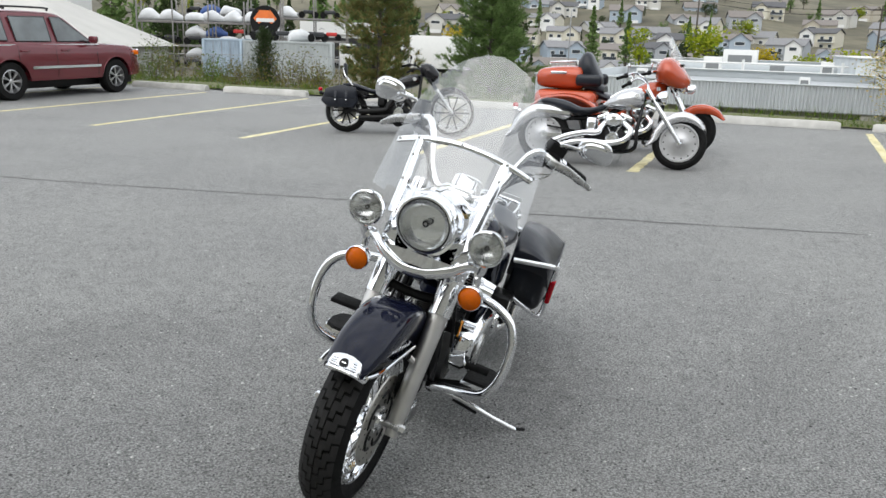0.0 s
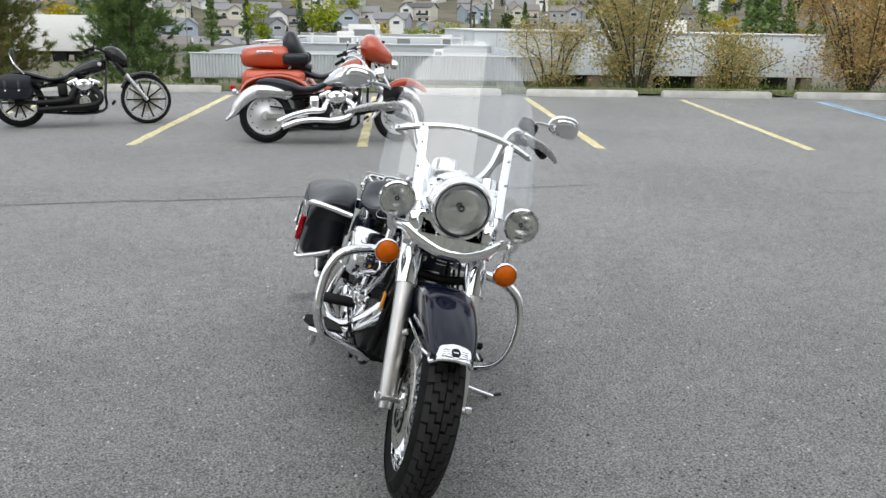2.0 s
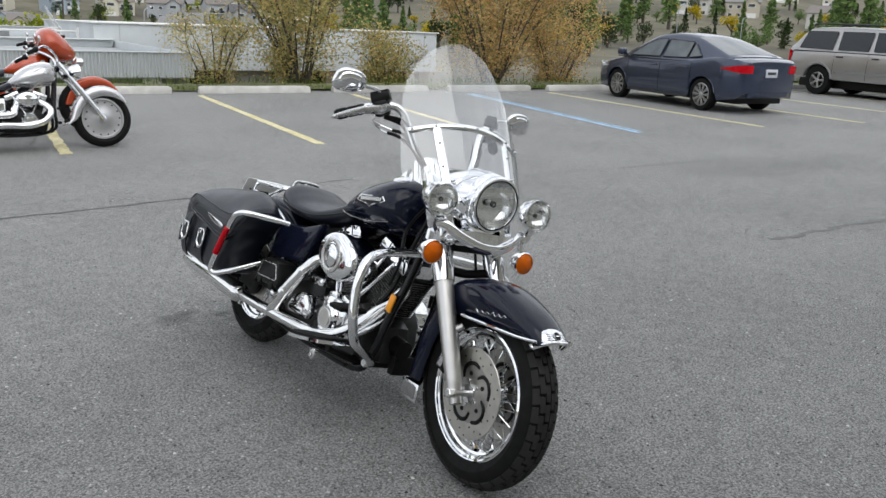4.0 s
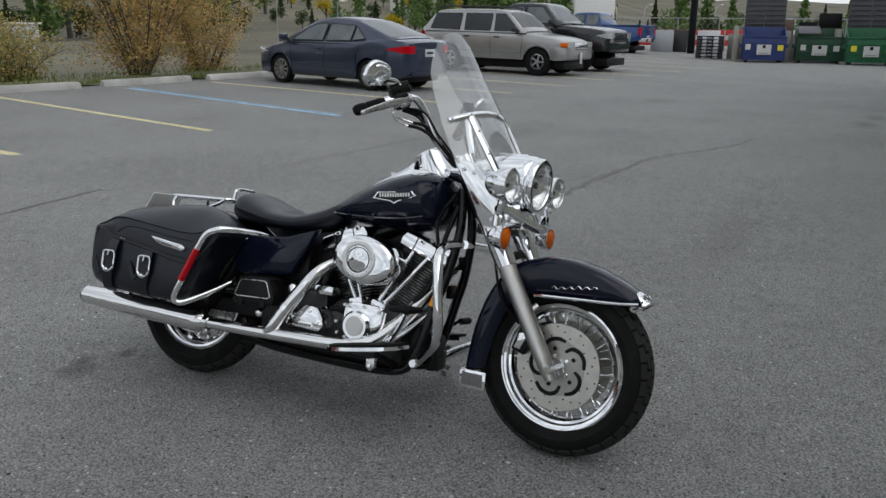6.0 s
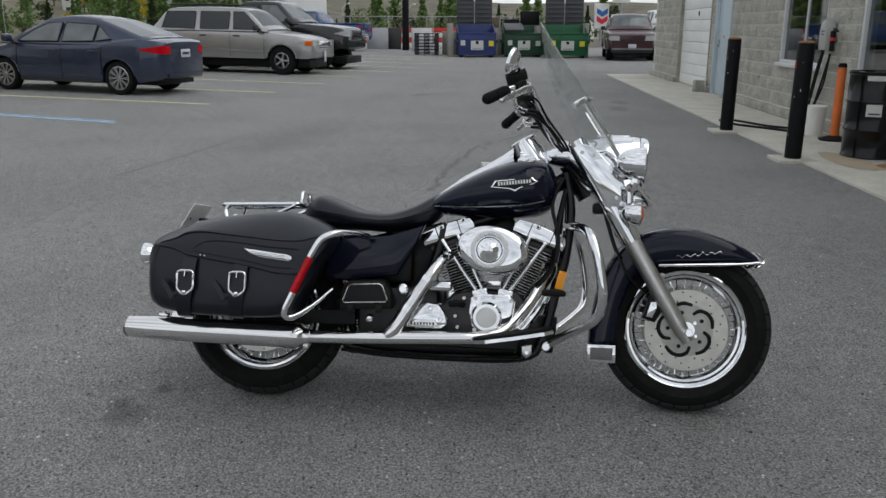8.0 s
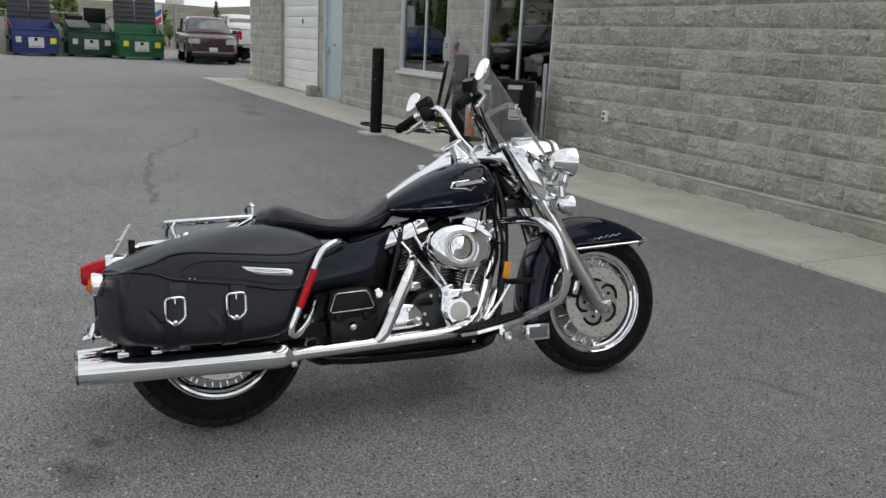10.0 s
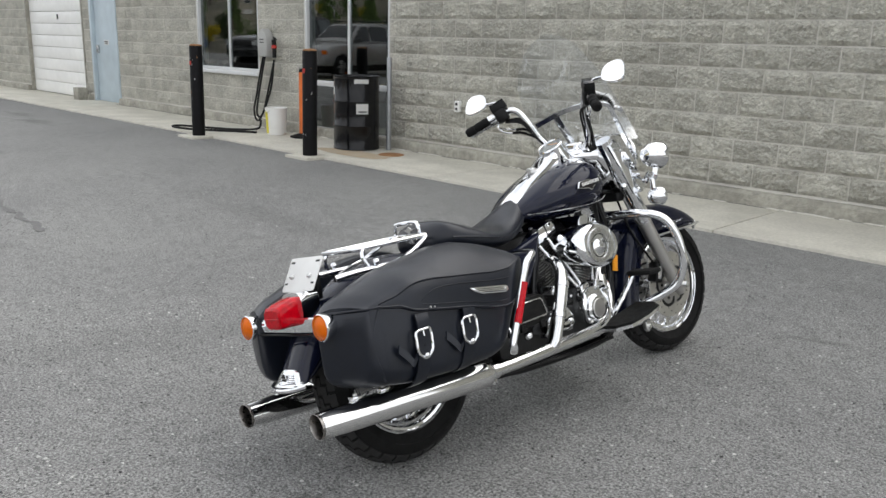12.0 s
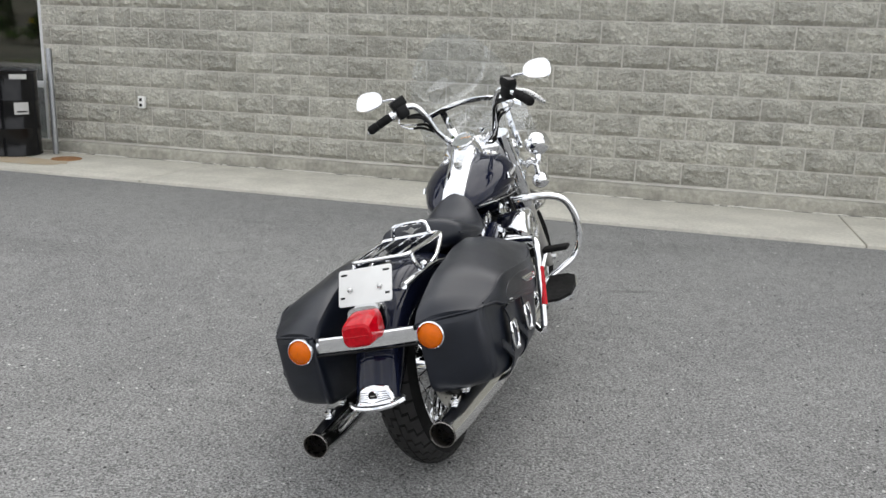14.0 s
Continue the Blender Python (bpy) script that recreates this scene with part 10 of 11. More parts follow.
# ---------------------------------------------------------------- plants
def leaf_material(name, colours, rough=0.6):
    """Leaves: one of a few colours from leaf to leaf, light passing through."""
    m = bpy.data.materials.new(name)
    m.use_nodes = True
    n, k = m.node_tree.nodes, m.node_tree.links
    n.clear()
    out, geo, ramp = n.new("ShaderNodeOutputMaterial"), n.new("ShaderNodeNewGeometry"), n.new("ShaderNodeValToRGB")
    df, tr, mx = n.new("ShaderNodeBsdfDiffuse"), n.new("ShaderNodeBsdfTranslucent"), n.new("ShaderNodeMixShader")
    ramp.color_ramp.interpolation = "LINEAR"
    e = ramp.color_ramp.elements
    while len(e) < len(colours):
        e.new(0.5)
    for i, c in enumerate(colours):
        e[i].position, e[i].color = i / (len(colours) - 1), (*c, 1)
    k.new(geo.outputs["Random Per Island"], ramp.inputs["Fac"])
    for s in (df, tr):
        k.new(ramp.outputs["Color"], s.inputs["Color"])
    mx.inputs["Fac"].default_value = 0.30
    k.new(df.outputs["BSDF"], mx.inputs[1])
    k.new(tr.outputs["BSDF"], mx.inputs[2])
    k.new(mx.outputs["Shader"], out.inputs["Surface"])
    return m


def leaves_object(name, centres, size, rng, material, parent, label="", aspect=0.6, droop=0.0):
    """Many small folded leaves in one mesh, one island each."""
    vs, fs = [], []
    for c in centres:
        d = Vector((rng.gauss(0, 1), rng.gauss(0, 1), rng.gauss(0, 0.7) - droop)).normalized()
        s = d.cross(Vector((rng.gauss(0, 1), rng.gauss(0, 1), rng.gauss(0, 1)))).normalized()
        L = size * rng.uniform(0.6, 1.3)
        w = L * aspect / 2
        b = len(vs)
        up = d.cross(s) * (w * 0.35)
        vs += [c - d * L / 2, c + s * w + up, c + d * L / 2, c - s * w + up]
        fs += [(b, b + 1, b + 2), (b, b + 2, b + 3)]
    me = bpy.data.meshes.new(name)
    me.from_pydata(vs, [], fs)
    me.materials.append(material)
    ob = new(name, me)
    ob.parent = parent
    return tagged(ob, label, kind="stuff")


BARK = mat("grey_bark", (0.10, 0.085, 0.070), 0.9, var=0.3, vscale=14, bump=0.01, bscale=40)
AUTUMN = leaf_material("autumn_leaves", [(0.32, 0.31, 0.14), (0.54, 0.43, 0.17), (0.66, 0.45, 0.17), (0.58, 0.35, 0.16), (0.48, 0.34, 0.18), (0.30, 0.32, 0.15)])
AUTUMN_GREEN = leaf_material("turning_leaves", [(0.24, 0.28, 0.12), (0.37, 0.37, 0.17), (0.54, 0.45, 0.19), (0.62, 0.44, 0.17), (0.33, 0.33, 0.16)])
PINE = leaf_material("pine_needles", [(0.080, 0.135, 0.042), (0.13, 0.205, 0.065), (0.19, 0.26, 0.10), (0.10, 0.165, 0.055)])
PINE_BROWN = leaf_material("browning_pine_needles", [(0.10, 0.15, 0.050), (0.16, 0.22, 0.080), (0.31, 0.21, 0.09), (0.15, 0.20, 0.075)])
FAR_GREEN = leaf_material("dark_green_foliage", [(0.030, 0.050, 0.022), (0.050, 0.075, 0.030), (0.065, 0.085, 0.038)])
LIME = leaf_material("lime_foliage", [(0.16, 0.23, 0.02), (0.26, 0.31, 0.025), (0.34, 0.36, 0.03), (0.12, 0.20, 0.025)])
GOLD = leaf_material("golden_foliage", [(0.42, 0.33, 0.02), (0.52, 0.40, 0.02), (0.38, 0.32, 0.03)])
WEED = leaf_material("verge_weeds", [(0.07, 0.10, 0.025), (0.14, 0.15, 0.04), (0.22, 0.19, 0.06), (0.16, 0.13, 0.06), (0.09, 0.12, 0.03)])
GREENGRASS = leaf_material("green_grass", [(0.06, 0.11, 0.02), (0.10, 0.16, 0.03), (0.16, 0.18, 0.05)])


def shrub(name, x, y, h, spread, leaves, material, label, seed, stems=22, leaf=0.066, bare=0.12):
    """Many-stemmed shrub: stems fan out from the base, twigs fork, leaves hang thick above."""
    rng = random.Random(seed)
    z = land_z(x, y)
    root = thing(name, pose(x, y, z - 0.05), label, "bush")
    centres = []
    bm = bmesh.new()
    for i in range(stems):
        a = rng.uniform(0, 6.283)
        r = spread * math.sqrt(rng.uniform(0.03, 1.0))
        top = Vector((math.cos(a) * r, math.sin(a) * r, h * rng.uniform(0.62, 1.0) * (1 - 0.25 * (r / spread) ** 2)))
        b = Vector((math.cos(a) * 0.28 * rng.uniform(0.2, 1), math.sin(a) * 0.28 * rng.uniform(0.2, 1), 0))
        mid = b.lerp(top, 0.5) + Vector((rng.uniform(-0.2, 0.2), rng.uniform(-0.2, 0.2), h * 0.10))
        pts = curve_points([b, mid, top], 5)
        tube(pts, list(np.linspace(0.022, 0.005, len(pts))), 5, 1, bm)
        for j in range(9):
            t = rng.uniform(bare, 1.0)
            p = pts[int(t * (len(pts) - 1))]
            d = Vector((rng.gauss(0, 1), rng.gauss(0, 1), rng.uniform(-0.1, 0.9))).normalized()
            L = rng.uniform(0.30, 0.85) * spread / 2.0 * 1.1
            q = p + d * L
            tube([p, p.lerp(q, 0.5) + Vector((0, 0, 0.05)), q], [0.006, 0.0045, 0.002], 4, 1, bm)
            for k in range(max(1, int(leaves / (stems * 9)))):
                s = rng.uniform(0.15, 1.1)
                centres.append(p.lerp(q, s) + Vector((rng.gauss(0, 0.15), rng.gauss(0, 0.15), rng.gauss(0, 0.15))))
    part("branchwork", bm, BARK, root, "thin grey branching wood")
    leaves_object("crown", centres, leaf, rng, material, root, "small turning leaves")
    return root


def pine(name, x, y, h, wide, material, label, seed, base=0.12, z=None, needles=7000, nsize=0.19):
    """Young pine: whorls of upswept branches carrying tufts of needles."""
    rng = random.Random(seed)
    z = land_z(x, y) if z is None else z
    root = thing(name, pose(x, y, z - 0.05), label, "tree")
    tr = part("trunk", tube([(0, 0, 0), (0.03, 0.02, h * 0.5), (0, 0, h)], [0.09, 0.055, 0.012], 8, 3), BARK, root)
    bm = bmesh.new()
    tips = []
    levels = 24
    for i in range(levels):
        t = i / (levels - 1)
        zz = h * (base + (0.97 - base) * t)
        r = wide / 2 * (1 - t) ** 0.6 * rng.uniform(0.82, 1.12) + 0.06
        for j in range(9):
            a = 6.283 * (j + 0.4 * i) / 9 + rng.uniform(-0.3, 0.3)
            L = r * rng.uniform(0.65, 1.1)
            e = Vector((math.cos(a) * L, math.sin(a) * L, zz + L * rng.uniform(0.10, 0.42)))
            s = Vector((0, 0, zz))
            tube([s, s.lerp(e, 0.5) - Vector((0, 0, 0.04)), e], [0.014, 0.010, 0.004], 4, 1, bm)
            for k in range(9):
                tips.append(s.lerp(e, rng.uniform(0.2, 1.05)) + Vector((rng.gauss(0, 0.07), rng.gauss(0, 0.07), rng.gauss(0, 0.06))))
    part("branchwork", bm, BARK, root, kind="stuff")
    vs, fs = [], []
    per = max(6, needles // len(tips))
    for c in tips:
        ax = Vector((c.x, c.y, 0.6 * math.hypot(c.x, c.y) + 0.25)).normalized()
        for k in range(per):
            d = (ax * 0.8 + Vector((rng.gauss(0, 0.6), rng.gauss(0, 0.6), rng.gauss(0, 0.6)))).normalized()
            s = d.cross(Vector((rng.gauss(0, 1), rng.gauss(0, 1), rng.gauss(0, 1)))).normalized() * nsize * 0.06
            L = nsize * rng.uniform(0.7, 1.25)
            o = c + ax * rng.uniform(-0.10, 0.12)
            b = len(vs)
            vs += [o - s, o + s, o + d * L]
            fs.append((b, b + 1, b + 2))
    me = bpy.data.meshes.new("crown")
    me.from_pydata(vs, [], fs)
    me.materials.append(material)
    cr = new("crown", me)
    cr.parent = root
    tagged(cr, "tufts of long needles", kind="stuff")
    return root


shrub("autumn_shrub", 11.1, 16.1, 4.3, 2.2, 26000, AUTUMN_GREEN, "large leafy shrub turning yellow behind the wheel stops", 11, stems=26)
shrub("autumn_shrub", 15.7, 13.9, 4.5, 2.6, 32000, AUTUMN, "large orange and yellow autumn shrub behind the wheel stops", 12, stems=30)
shrub("autumn_shrub", 9.3, 16.9, 1.9, 1.1, 6500, AUTUMN_GREEN, "small leafy shrub turning yellow at the edge of the lot", 13, stems=10, leaf=0.05)
shrub("autumn_shrub", 18.4, 13.6, 2.7, 1.6, 11000, AUTUMN, "lower twiggy autumn shrub beside the sedan", 14, stems=16)
shrub("autumn_shrub", 13.4, 15.6, 1.6, 1.2, 7000, AUTUMN_GREEN, "low shrub with turning leaves at the edge of the lot", 15, stems=12)
pine("pine_tree", -2.35, 28.5, 9.6, 3.0, PINE_BROWN, "young pine tree with browning inner needles", 21, needles=80000)
pine("pine_tree", 1.33, 28.2, 8.0, 3.5, PINE, "young green pine tree on the bank", 22, needles=80000)
pine("pine_tree", 3.1, 27.0, 2.5, 1.6, PINE, "small green pine on the bank", 25, needles=16000)
pine("spruce_sapling", -6.6, 30.6, 2.2, 1.2, FAR_GREEN, "thin young spruce on the bank", 23, z=-0.55, needles=5000, nsize=0.10)
for i, (x, y, h, s, mm) in enumerate(((-9.6, 30.5, 1.5, 1.2, WEED), (-8.2, 30.2, 1.3, 1.0, GREENGRASS), (-7.1, 29.6, 1.2, 0.9, WEED), (-5.6, 29.8, 1.4, 1.1, WEED), (-4.6, 29.2, 1.2, 1.0, WEED), (-10.8, 31.2, 1.7, 1.1, GREENGRASS), (-3.9, 27.6, 0.9, 0.8, WEED), (-12.3, 32.0, 1.2, 1.0, WEED))):
    shrub("verge_bush", x, y, h + (0.05 - land_z(x, y)) * 0.75, s, 1700, mm, "low weedy bush on the bank beyond the lot", 40 + i, stems=14, leaf=0.075, bare=0.3)


def verge_grass():
    rng = random.Random(9)
    vs, fs = [], []
    for i in range(9000):
        p = rng.uniform(-14, 32)
        q = rng.choice((rng.uniform(6.85, 7.3), rng.uniform(7.0, 9.6)))
        if (p / STALL) % 1 > 0.14 and (p / STALL) % 1 < 0.86 and q < 6.95:
            continue
        b = lot(p, q, 0.04)
        h = rng.uniform(0.05, 0.16) * (1.5 if q > 7.6 else 0.8)
        d = Vector((rng.gauss(0, 0.5), rng.gauss(0, 0.5), 1)).normalized() * h
        s = Vector((rng.gauss(0, 1), rng.gauss(0, 1), 0)).normalized() * 0.010
        k = len(vs)
        vs += [b - s, b + s, b + d]
        fs.append((k, k + 1, k + 2))
    me = bpy.data.meshes.new("grass")
    me.from_pydata(vs, [], fs)
    me.materials.append(GREENGRASS)
    tagged(new("grass", me), "green grass tufts along the lot edge", "grass", kind="stuff")


verge_grass()


def far_tree(kind, seed, material):
    """A tree of the middle distance: trunk, limbs, and a broken crown of leaf clumps. Built at the origin."""
    rng = random.Random(seed)
    tree = thing("conifer_tree" if kind == "cone" else "leafy_tree", pose(0, 0, 0), "", "tree")
    part("trunk", tube([(0, 0, -0.5), (0.05, 0, 2.5), (0, 0, 6.0 if kind == "cone" else 3.6)], [0.22, 0.15, 0.04], 7), BARK, tree)
    bm = bmesh.new()
    cs = []
    if kind == "cone":
        for i in range(620):
            t = rng.uniform(0, 1) ** 0.8
            r = 1.55 * (1 - t) * math.sqrt(rng.uniform(0.15, 1)) * (0.75 + 0.25 * math.sin(t * 40))
            a = rng.uniform(0, 6.283)
            cs.append(Vector((math.cos(a) * r, math.sin(a) * r, 0.7 + 6.3 * t + rng.gauss(0, 0.08))))
        for i in range(10):
            a = i * 2.4
            z = 1 + 0.4 * i
            tube([(0, 0, z), (math.cos(a) * (1.3 - 0.1 * i), math.sin(a) * (1.3 - 0.1 * i), z + 0.1)], 0.03, 4, 1, bm)
    else:
        blobs = [(Vector((rng.gauss(0, 0.8), rng.gauss(0, 0.8), rng.uniform(2.2, 5.2))), rng.uniform(0.8, 1.3)) for _ in range(9)]
        for c, r in blobs:
            tube([(0, 0, 1.6), Vector((0, 0, 1.8)).lerp(c, 0.6), c], [0.08, 0.05, 0.02], 5, 1, bm)
            for i in range(85):
                d = Vector((rng.gauss(0, 1), rng.gauss(0, 1), rng.gauss(0, 1))).normalized()
                cs.append(c + d * r * rng.uniform(0.6, 1.05))
    part("branchwork", bm, BARK, tree)
    leaves_object("crown", cs, 0.42 if kind == "cone" else 0.36, rng, material, tree, "", 0.75)
    return tree


TREES = {"cone": [far_tree("cone", 61, FAR_GREEN), far_tree("cone", 62, PINE)], "leaf": [far_tree("leaf", 63, FAR_GREEN), far_tree("leaf", 66, PINE)], "lime": [far_tree("leaf", 64, LIME), far_tree("leaf", 67, LIME)], "gold": [far_tree("leaf", 65, GOLD)]}
TREE_LABEL = {"cone": "dark green conifer on the far slope", "leaf": "dark green leafy tree among the houses", "lime": "bright lime green tree below the houses", "gold": "golden yellow tree below the houses"}
USED = set()


def plant(kind, az, d, h, rng, wide=1.0):
    x, y = d * math.sin(radians(az)), d * math.cos(radians(az))
    src = rng.choice(TREES[kind])
    k = h / 7.0
    m = pose(x, y, land_z(x, y) - 0.2, 0, 0, rng.uniform(0, 360)) @ Matrix.Diagonal((k * wide, k * wide, k, 1))
    if src.name not in USED:
        USED.add(src.name)
        src.matrix_world = m
        src["label"] = TREE_LABEL[kind]
        src["group"] = "trees on the far slope"
        return
    copy_thing(src, m)["label"] = TREE_LABEL[kind]


rng_t = random.Random(77)
for az, d, h, w, kd in ((12.6, 104, 6.0, 1.0, "lime"), (16.9, 100, 7.2, 1.15, "lime"), (20.0, 102, 5.9, 0.95, "gold"), (22.8, 104, 5.4, 0.95, "lime"), (24.5, 103, 6.2, 1.0, "lime"), (0.6, 118, 8.0, 1.1, "gold"), (33.0, 112, 4.5, 1.0, "leaf")):
    plant(kd, az, d, h, rng_t, w)
for i in range(190):
    plant(rng_t.choice(("cone", "leaf", "leaf", "cone", "leaf", "lime")), rng_t.uniform(-28, 44), rng_t.uniform(240, 500), rng_t.uniform(5, 11), rng_t)
for i in range(14):
    plant(rng_t.choice(("cone", "leaf")), rng_t.uniform(8, 40), rng_t.uniform(105, 130), rng_t.uniform(4, 6.5), rng_t)
for i in range(26):
    plant(rng_t.choice(("cone", "leaf")), rng_t.uniform(-26, 4), rng_t.uniform(78, 112), rng_t.uniform(6, 10), rng_t)
for i in range(95):
    plant(rng_t.choice(("cone", "cone", "leaf")), rng_t.uniform(44, 112), rng_t.uniform(150, 420), rng_t.uniform(7, 14), rng_t)
for i in range(30):
    plant(rng_t.choice(("cone", "leaf")), rng_t.uniform(78, 112), rng_t.uniform(85, 150), rng_t.uniform(4, 8), rng_t)
for i in range(210):
    plant(rng_t.choice(("cone", "leaf", "leaf", "cone", "gold")), rng_t.uniform(42, 88), rng_t.choice((rng_t.uniform(190, 250), rng_t.uniform(230, 420))), rng_t.uniform(5, 10), rng_t, 1.25)


# ---------------------------------------------------------------- houses on the slope
HOUSE_WALLS = [mat("pale_siding", (0.55, 0.54, 0.50), 0.8, var=0.06), mat("beige_siding", (0.46, 0.42, 0.34), 0.8, var=0.06), mat("grey_siding", (0.36, 0.38, 0.40), 0.8, var=0.06), mat("cream_siding", (0.58, 0.55, 0.45), 0.8, var=0.06), mat("blue_grey_siding", (0.34, 0.40, 0.46), 0.8, var=0.06)]
HOUSE_ROOFS = [mat("brown_shingle", (0.20, 0.18, 0.165), 0.9, var=0.15, vscale=2), mat("grey_shingle", (0.22, 0.22, 0.225), 0.9, var=0.15, vscale=2), mat("dark_shingle", (0.10, 0.10, 0.105), 0.9, var=0.15, vscale=2)]
HOUSE_TRIM = mat("white_trim", (0.70, 0.70, 0.68), 0.6, var=0.04)
FARGLASS = mat("house_glass", (0.05, 0.06, 0.07), 0.1, var=0.2, vscale=1)


def gable(w, d, h, rise, over=0.45):
    """Roof with thickness over a w x d plan, ridge along x."""
    sec = [(-d / 2 - over, h - over * rise / (d / 2)), (0, h + rise), (d / 2 + over, h - over * rise / (d / 2)), (d / 2 + over, h - over * rise / (d / 2) - 0.2), (0, h + rise - 0.2), (-d / 2 - over, h - over * rise / (d / 2) - 0.2)]
    return loft([[Vector((x, y, z)) for y, z in sec] for x in (-w / 2 - over, w / 2 + over)])


def house(az, d, turn, w, dep, storeys, rng, label):
    x, y = d * math.sin(radians(az)), d * math.cos(radians(az))
    hs = thing("house", pose(x, y, min(land_z(x, y), land_z(x * 0.97, y * 0.97)) - 0.4, 0, 0, -az + turn), label, "house", "houses on the slope")
    wall, roof = rng.choice(HOUSE_WALLS), rng.choice(HOUSE_ROOFS)
    h = 2.9 * storeys + 0.8
    rise = rng.uniform(1.6, 2.6)
    body = box((0, 0, h / 2), (w, dep, h))
    for s in (-1, 1):
        prism([(-dep / 2, h), (dep / 2, h), (0, h + rise * 0.93)], s * w / 2 - 0.15 * s - 0.1, s * w / 2 - 0.15 * s + 0.1, pose(0, 0, 0, 0, 0, 90), body)
    part("wall", body, wall, hs, smooth=False)
    rf = part("roof", gable(w, dep, h, rise), roof, hs, smooth=False)
    # a front wing with its own gable
    gw = w * rng.uniform(0.38, 0.5)
    gx = rng.choice((-1, 1)) * (w - gw) / 2 * 0.85
    wing = box((gx, -dep / 2 - 0.9, h * 0.48), (gw, 2.0, h * 0.96))
    prism([(gx - gw / 2, h * 0.96), (gx + gw / 2, h * 0.96), (gx, h * 0.96 + gw * 0.34)], -dep / 2 - 1.88, -dep / 2 - 1.7, None, wing)
    part("wing", wing, rng.choice((wall, HOUSE_TRIM, wall)), hs, smooth=False)
    gr = moved(gable(3.2, gw, h * 0.96, gw * 0.36, 0.35), pose(gx, -dep / 2 - 0.4, 0, 0, 0, 90))
    part("wing_roof", gr, roof, hs, smooth=False)
    part("garage_door", box((gx, -dep / 2 - 1.93, 1.35), (gw * 0.68, 0.08, 2.1)), HOUSE_TRIM, hs, smooth=False)
    for st in range(storeys):
        z = 1.75 + 2.9 * st
        for fx in (-0.36, -0.12, 0.14, 0.38):
            px = fx * w
            if abs(px - gx) < gw / 2 + 0.5:
                continue
            wd = part("window", box((px, -dep / 2 - 0.02, z), (1.5, 0.10, 1.3)), HOUSE_TRIM, hs, smooth=False)
            part("pane", box((px, -dep / 2 - 0.05, z), (1.25, 0.08, 1.05)), FARGLASS, wd, smooth=False)
    wd = part("window", box((gx, -dep / 2 - 1.92, h * 0.96 - 1.2), (gw * 0.5, 0.08, 1.3)), HOUSE_TRIM, hs, smooth=False)
    part("pane", box((gx, -dep / 2 - 1.95, h * 0.96 - 1.2), (gw * 0.5 - 0.25, 0.08, 1.05)), FARGLASS, wd, smooth=False)
    if storeys > 1 and rng.random() < 0.6:
        bx = -gx
        bl = part("balcony", box((bx, -dep / 2 - 0.7, 3.1), (w * 0.4, 1.4, 0.18)), HOUSE_TRIM, hs, smooth=False)
        part("balcony_rail", box((bx, -dep / 2 - 1.38, 3.65), (w * 0.4, 0.05, 0.9)), rng.choice((HOUSE_TRIM, FARGLASS)), bl, smooth=False)
    part("chimney", box((rng.uniform(-0.3, 0.3) * w, dep * 0.12, h + rise * 0.85), (0.7, 0.7, 1.4)), BLOCK_PLAIN, rf, smooth=False)


rng_h = random.Random(31)
LABELS = ["pale two-storey house with a grey gabled roof", "beige house with a brown shingle roof and front gable", "grey house with white trim on the hillside"]
for d0, count, a0, a1 in ((262, 10, 6, 35), (286, 12, 0, 36), (314, 13, -4, 40), (346, 13, -2, 42), (380, 13, -6, 44), (418, 12, 0, 44), (460, 11, -4, 46)):
    for i in range(count):
        az = a0 + (a1 - a0) * (i + 0.5) / count + rng_h.uniform(-0.5, 0.5)
        if d0 < 330 and 27 < az < 34:
            continue
        st = 1 if d0 < 270 else rng_h.choice((1, 2, 2))
        house(az, d0 + rng_h.uniform(-7, 7), rng_h.uniform(-24, 24), rng_h.uniform(11, 14.5), rng_h.uniform(8, 10), st, rng_h, rng_h.choice(LABELS))
for i in range(14):
    house(rng_h.uniform(52, 108), rng_h.uniform(300, 520), rng_h.uniform(-30, 30), 12, 9, 2, rng_h, "small pale house among far trees")


# ---------------------------------------------------------------- low industrial roofs below the lot
WHITE_METAL = mat("white_corrugated_metal", (0.52, 0.55, 0.56), 0.55, 0.1, var=0.05, vscale=3, big=0.10, bigscale=0.4)
ROOF_GREY = mat("pale_roof_membrane", (0.40, 0.42, 0.43), 0.85, var=0.10, vscale=1.0, big=0.15, bigscale=0.2)
ROOF_DARK = mat("grey_roof_edge", (0.20, 0.21, 0.21), 0.8, var=0.1)
LOT_M = Matrix.Translation(LOT_O) @ pose(0, 0, 0, 0, 0, -22.2)


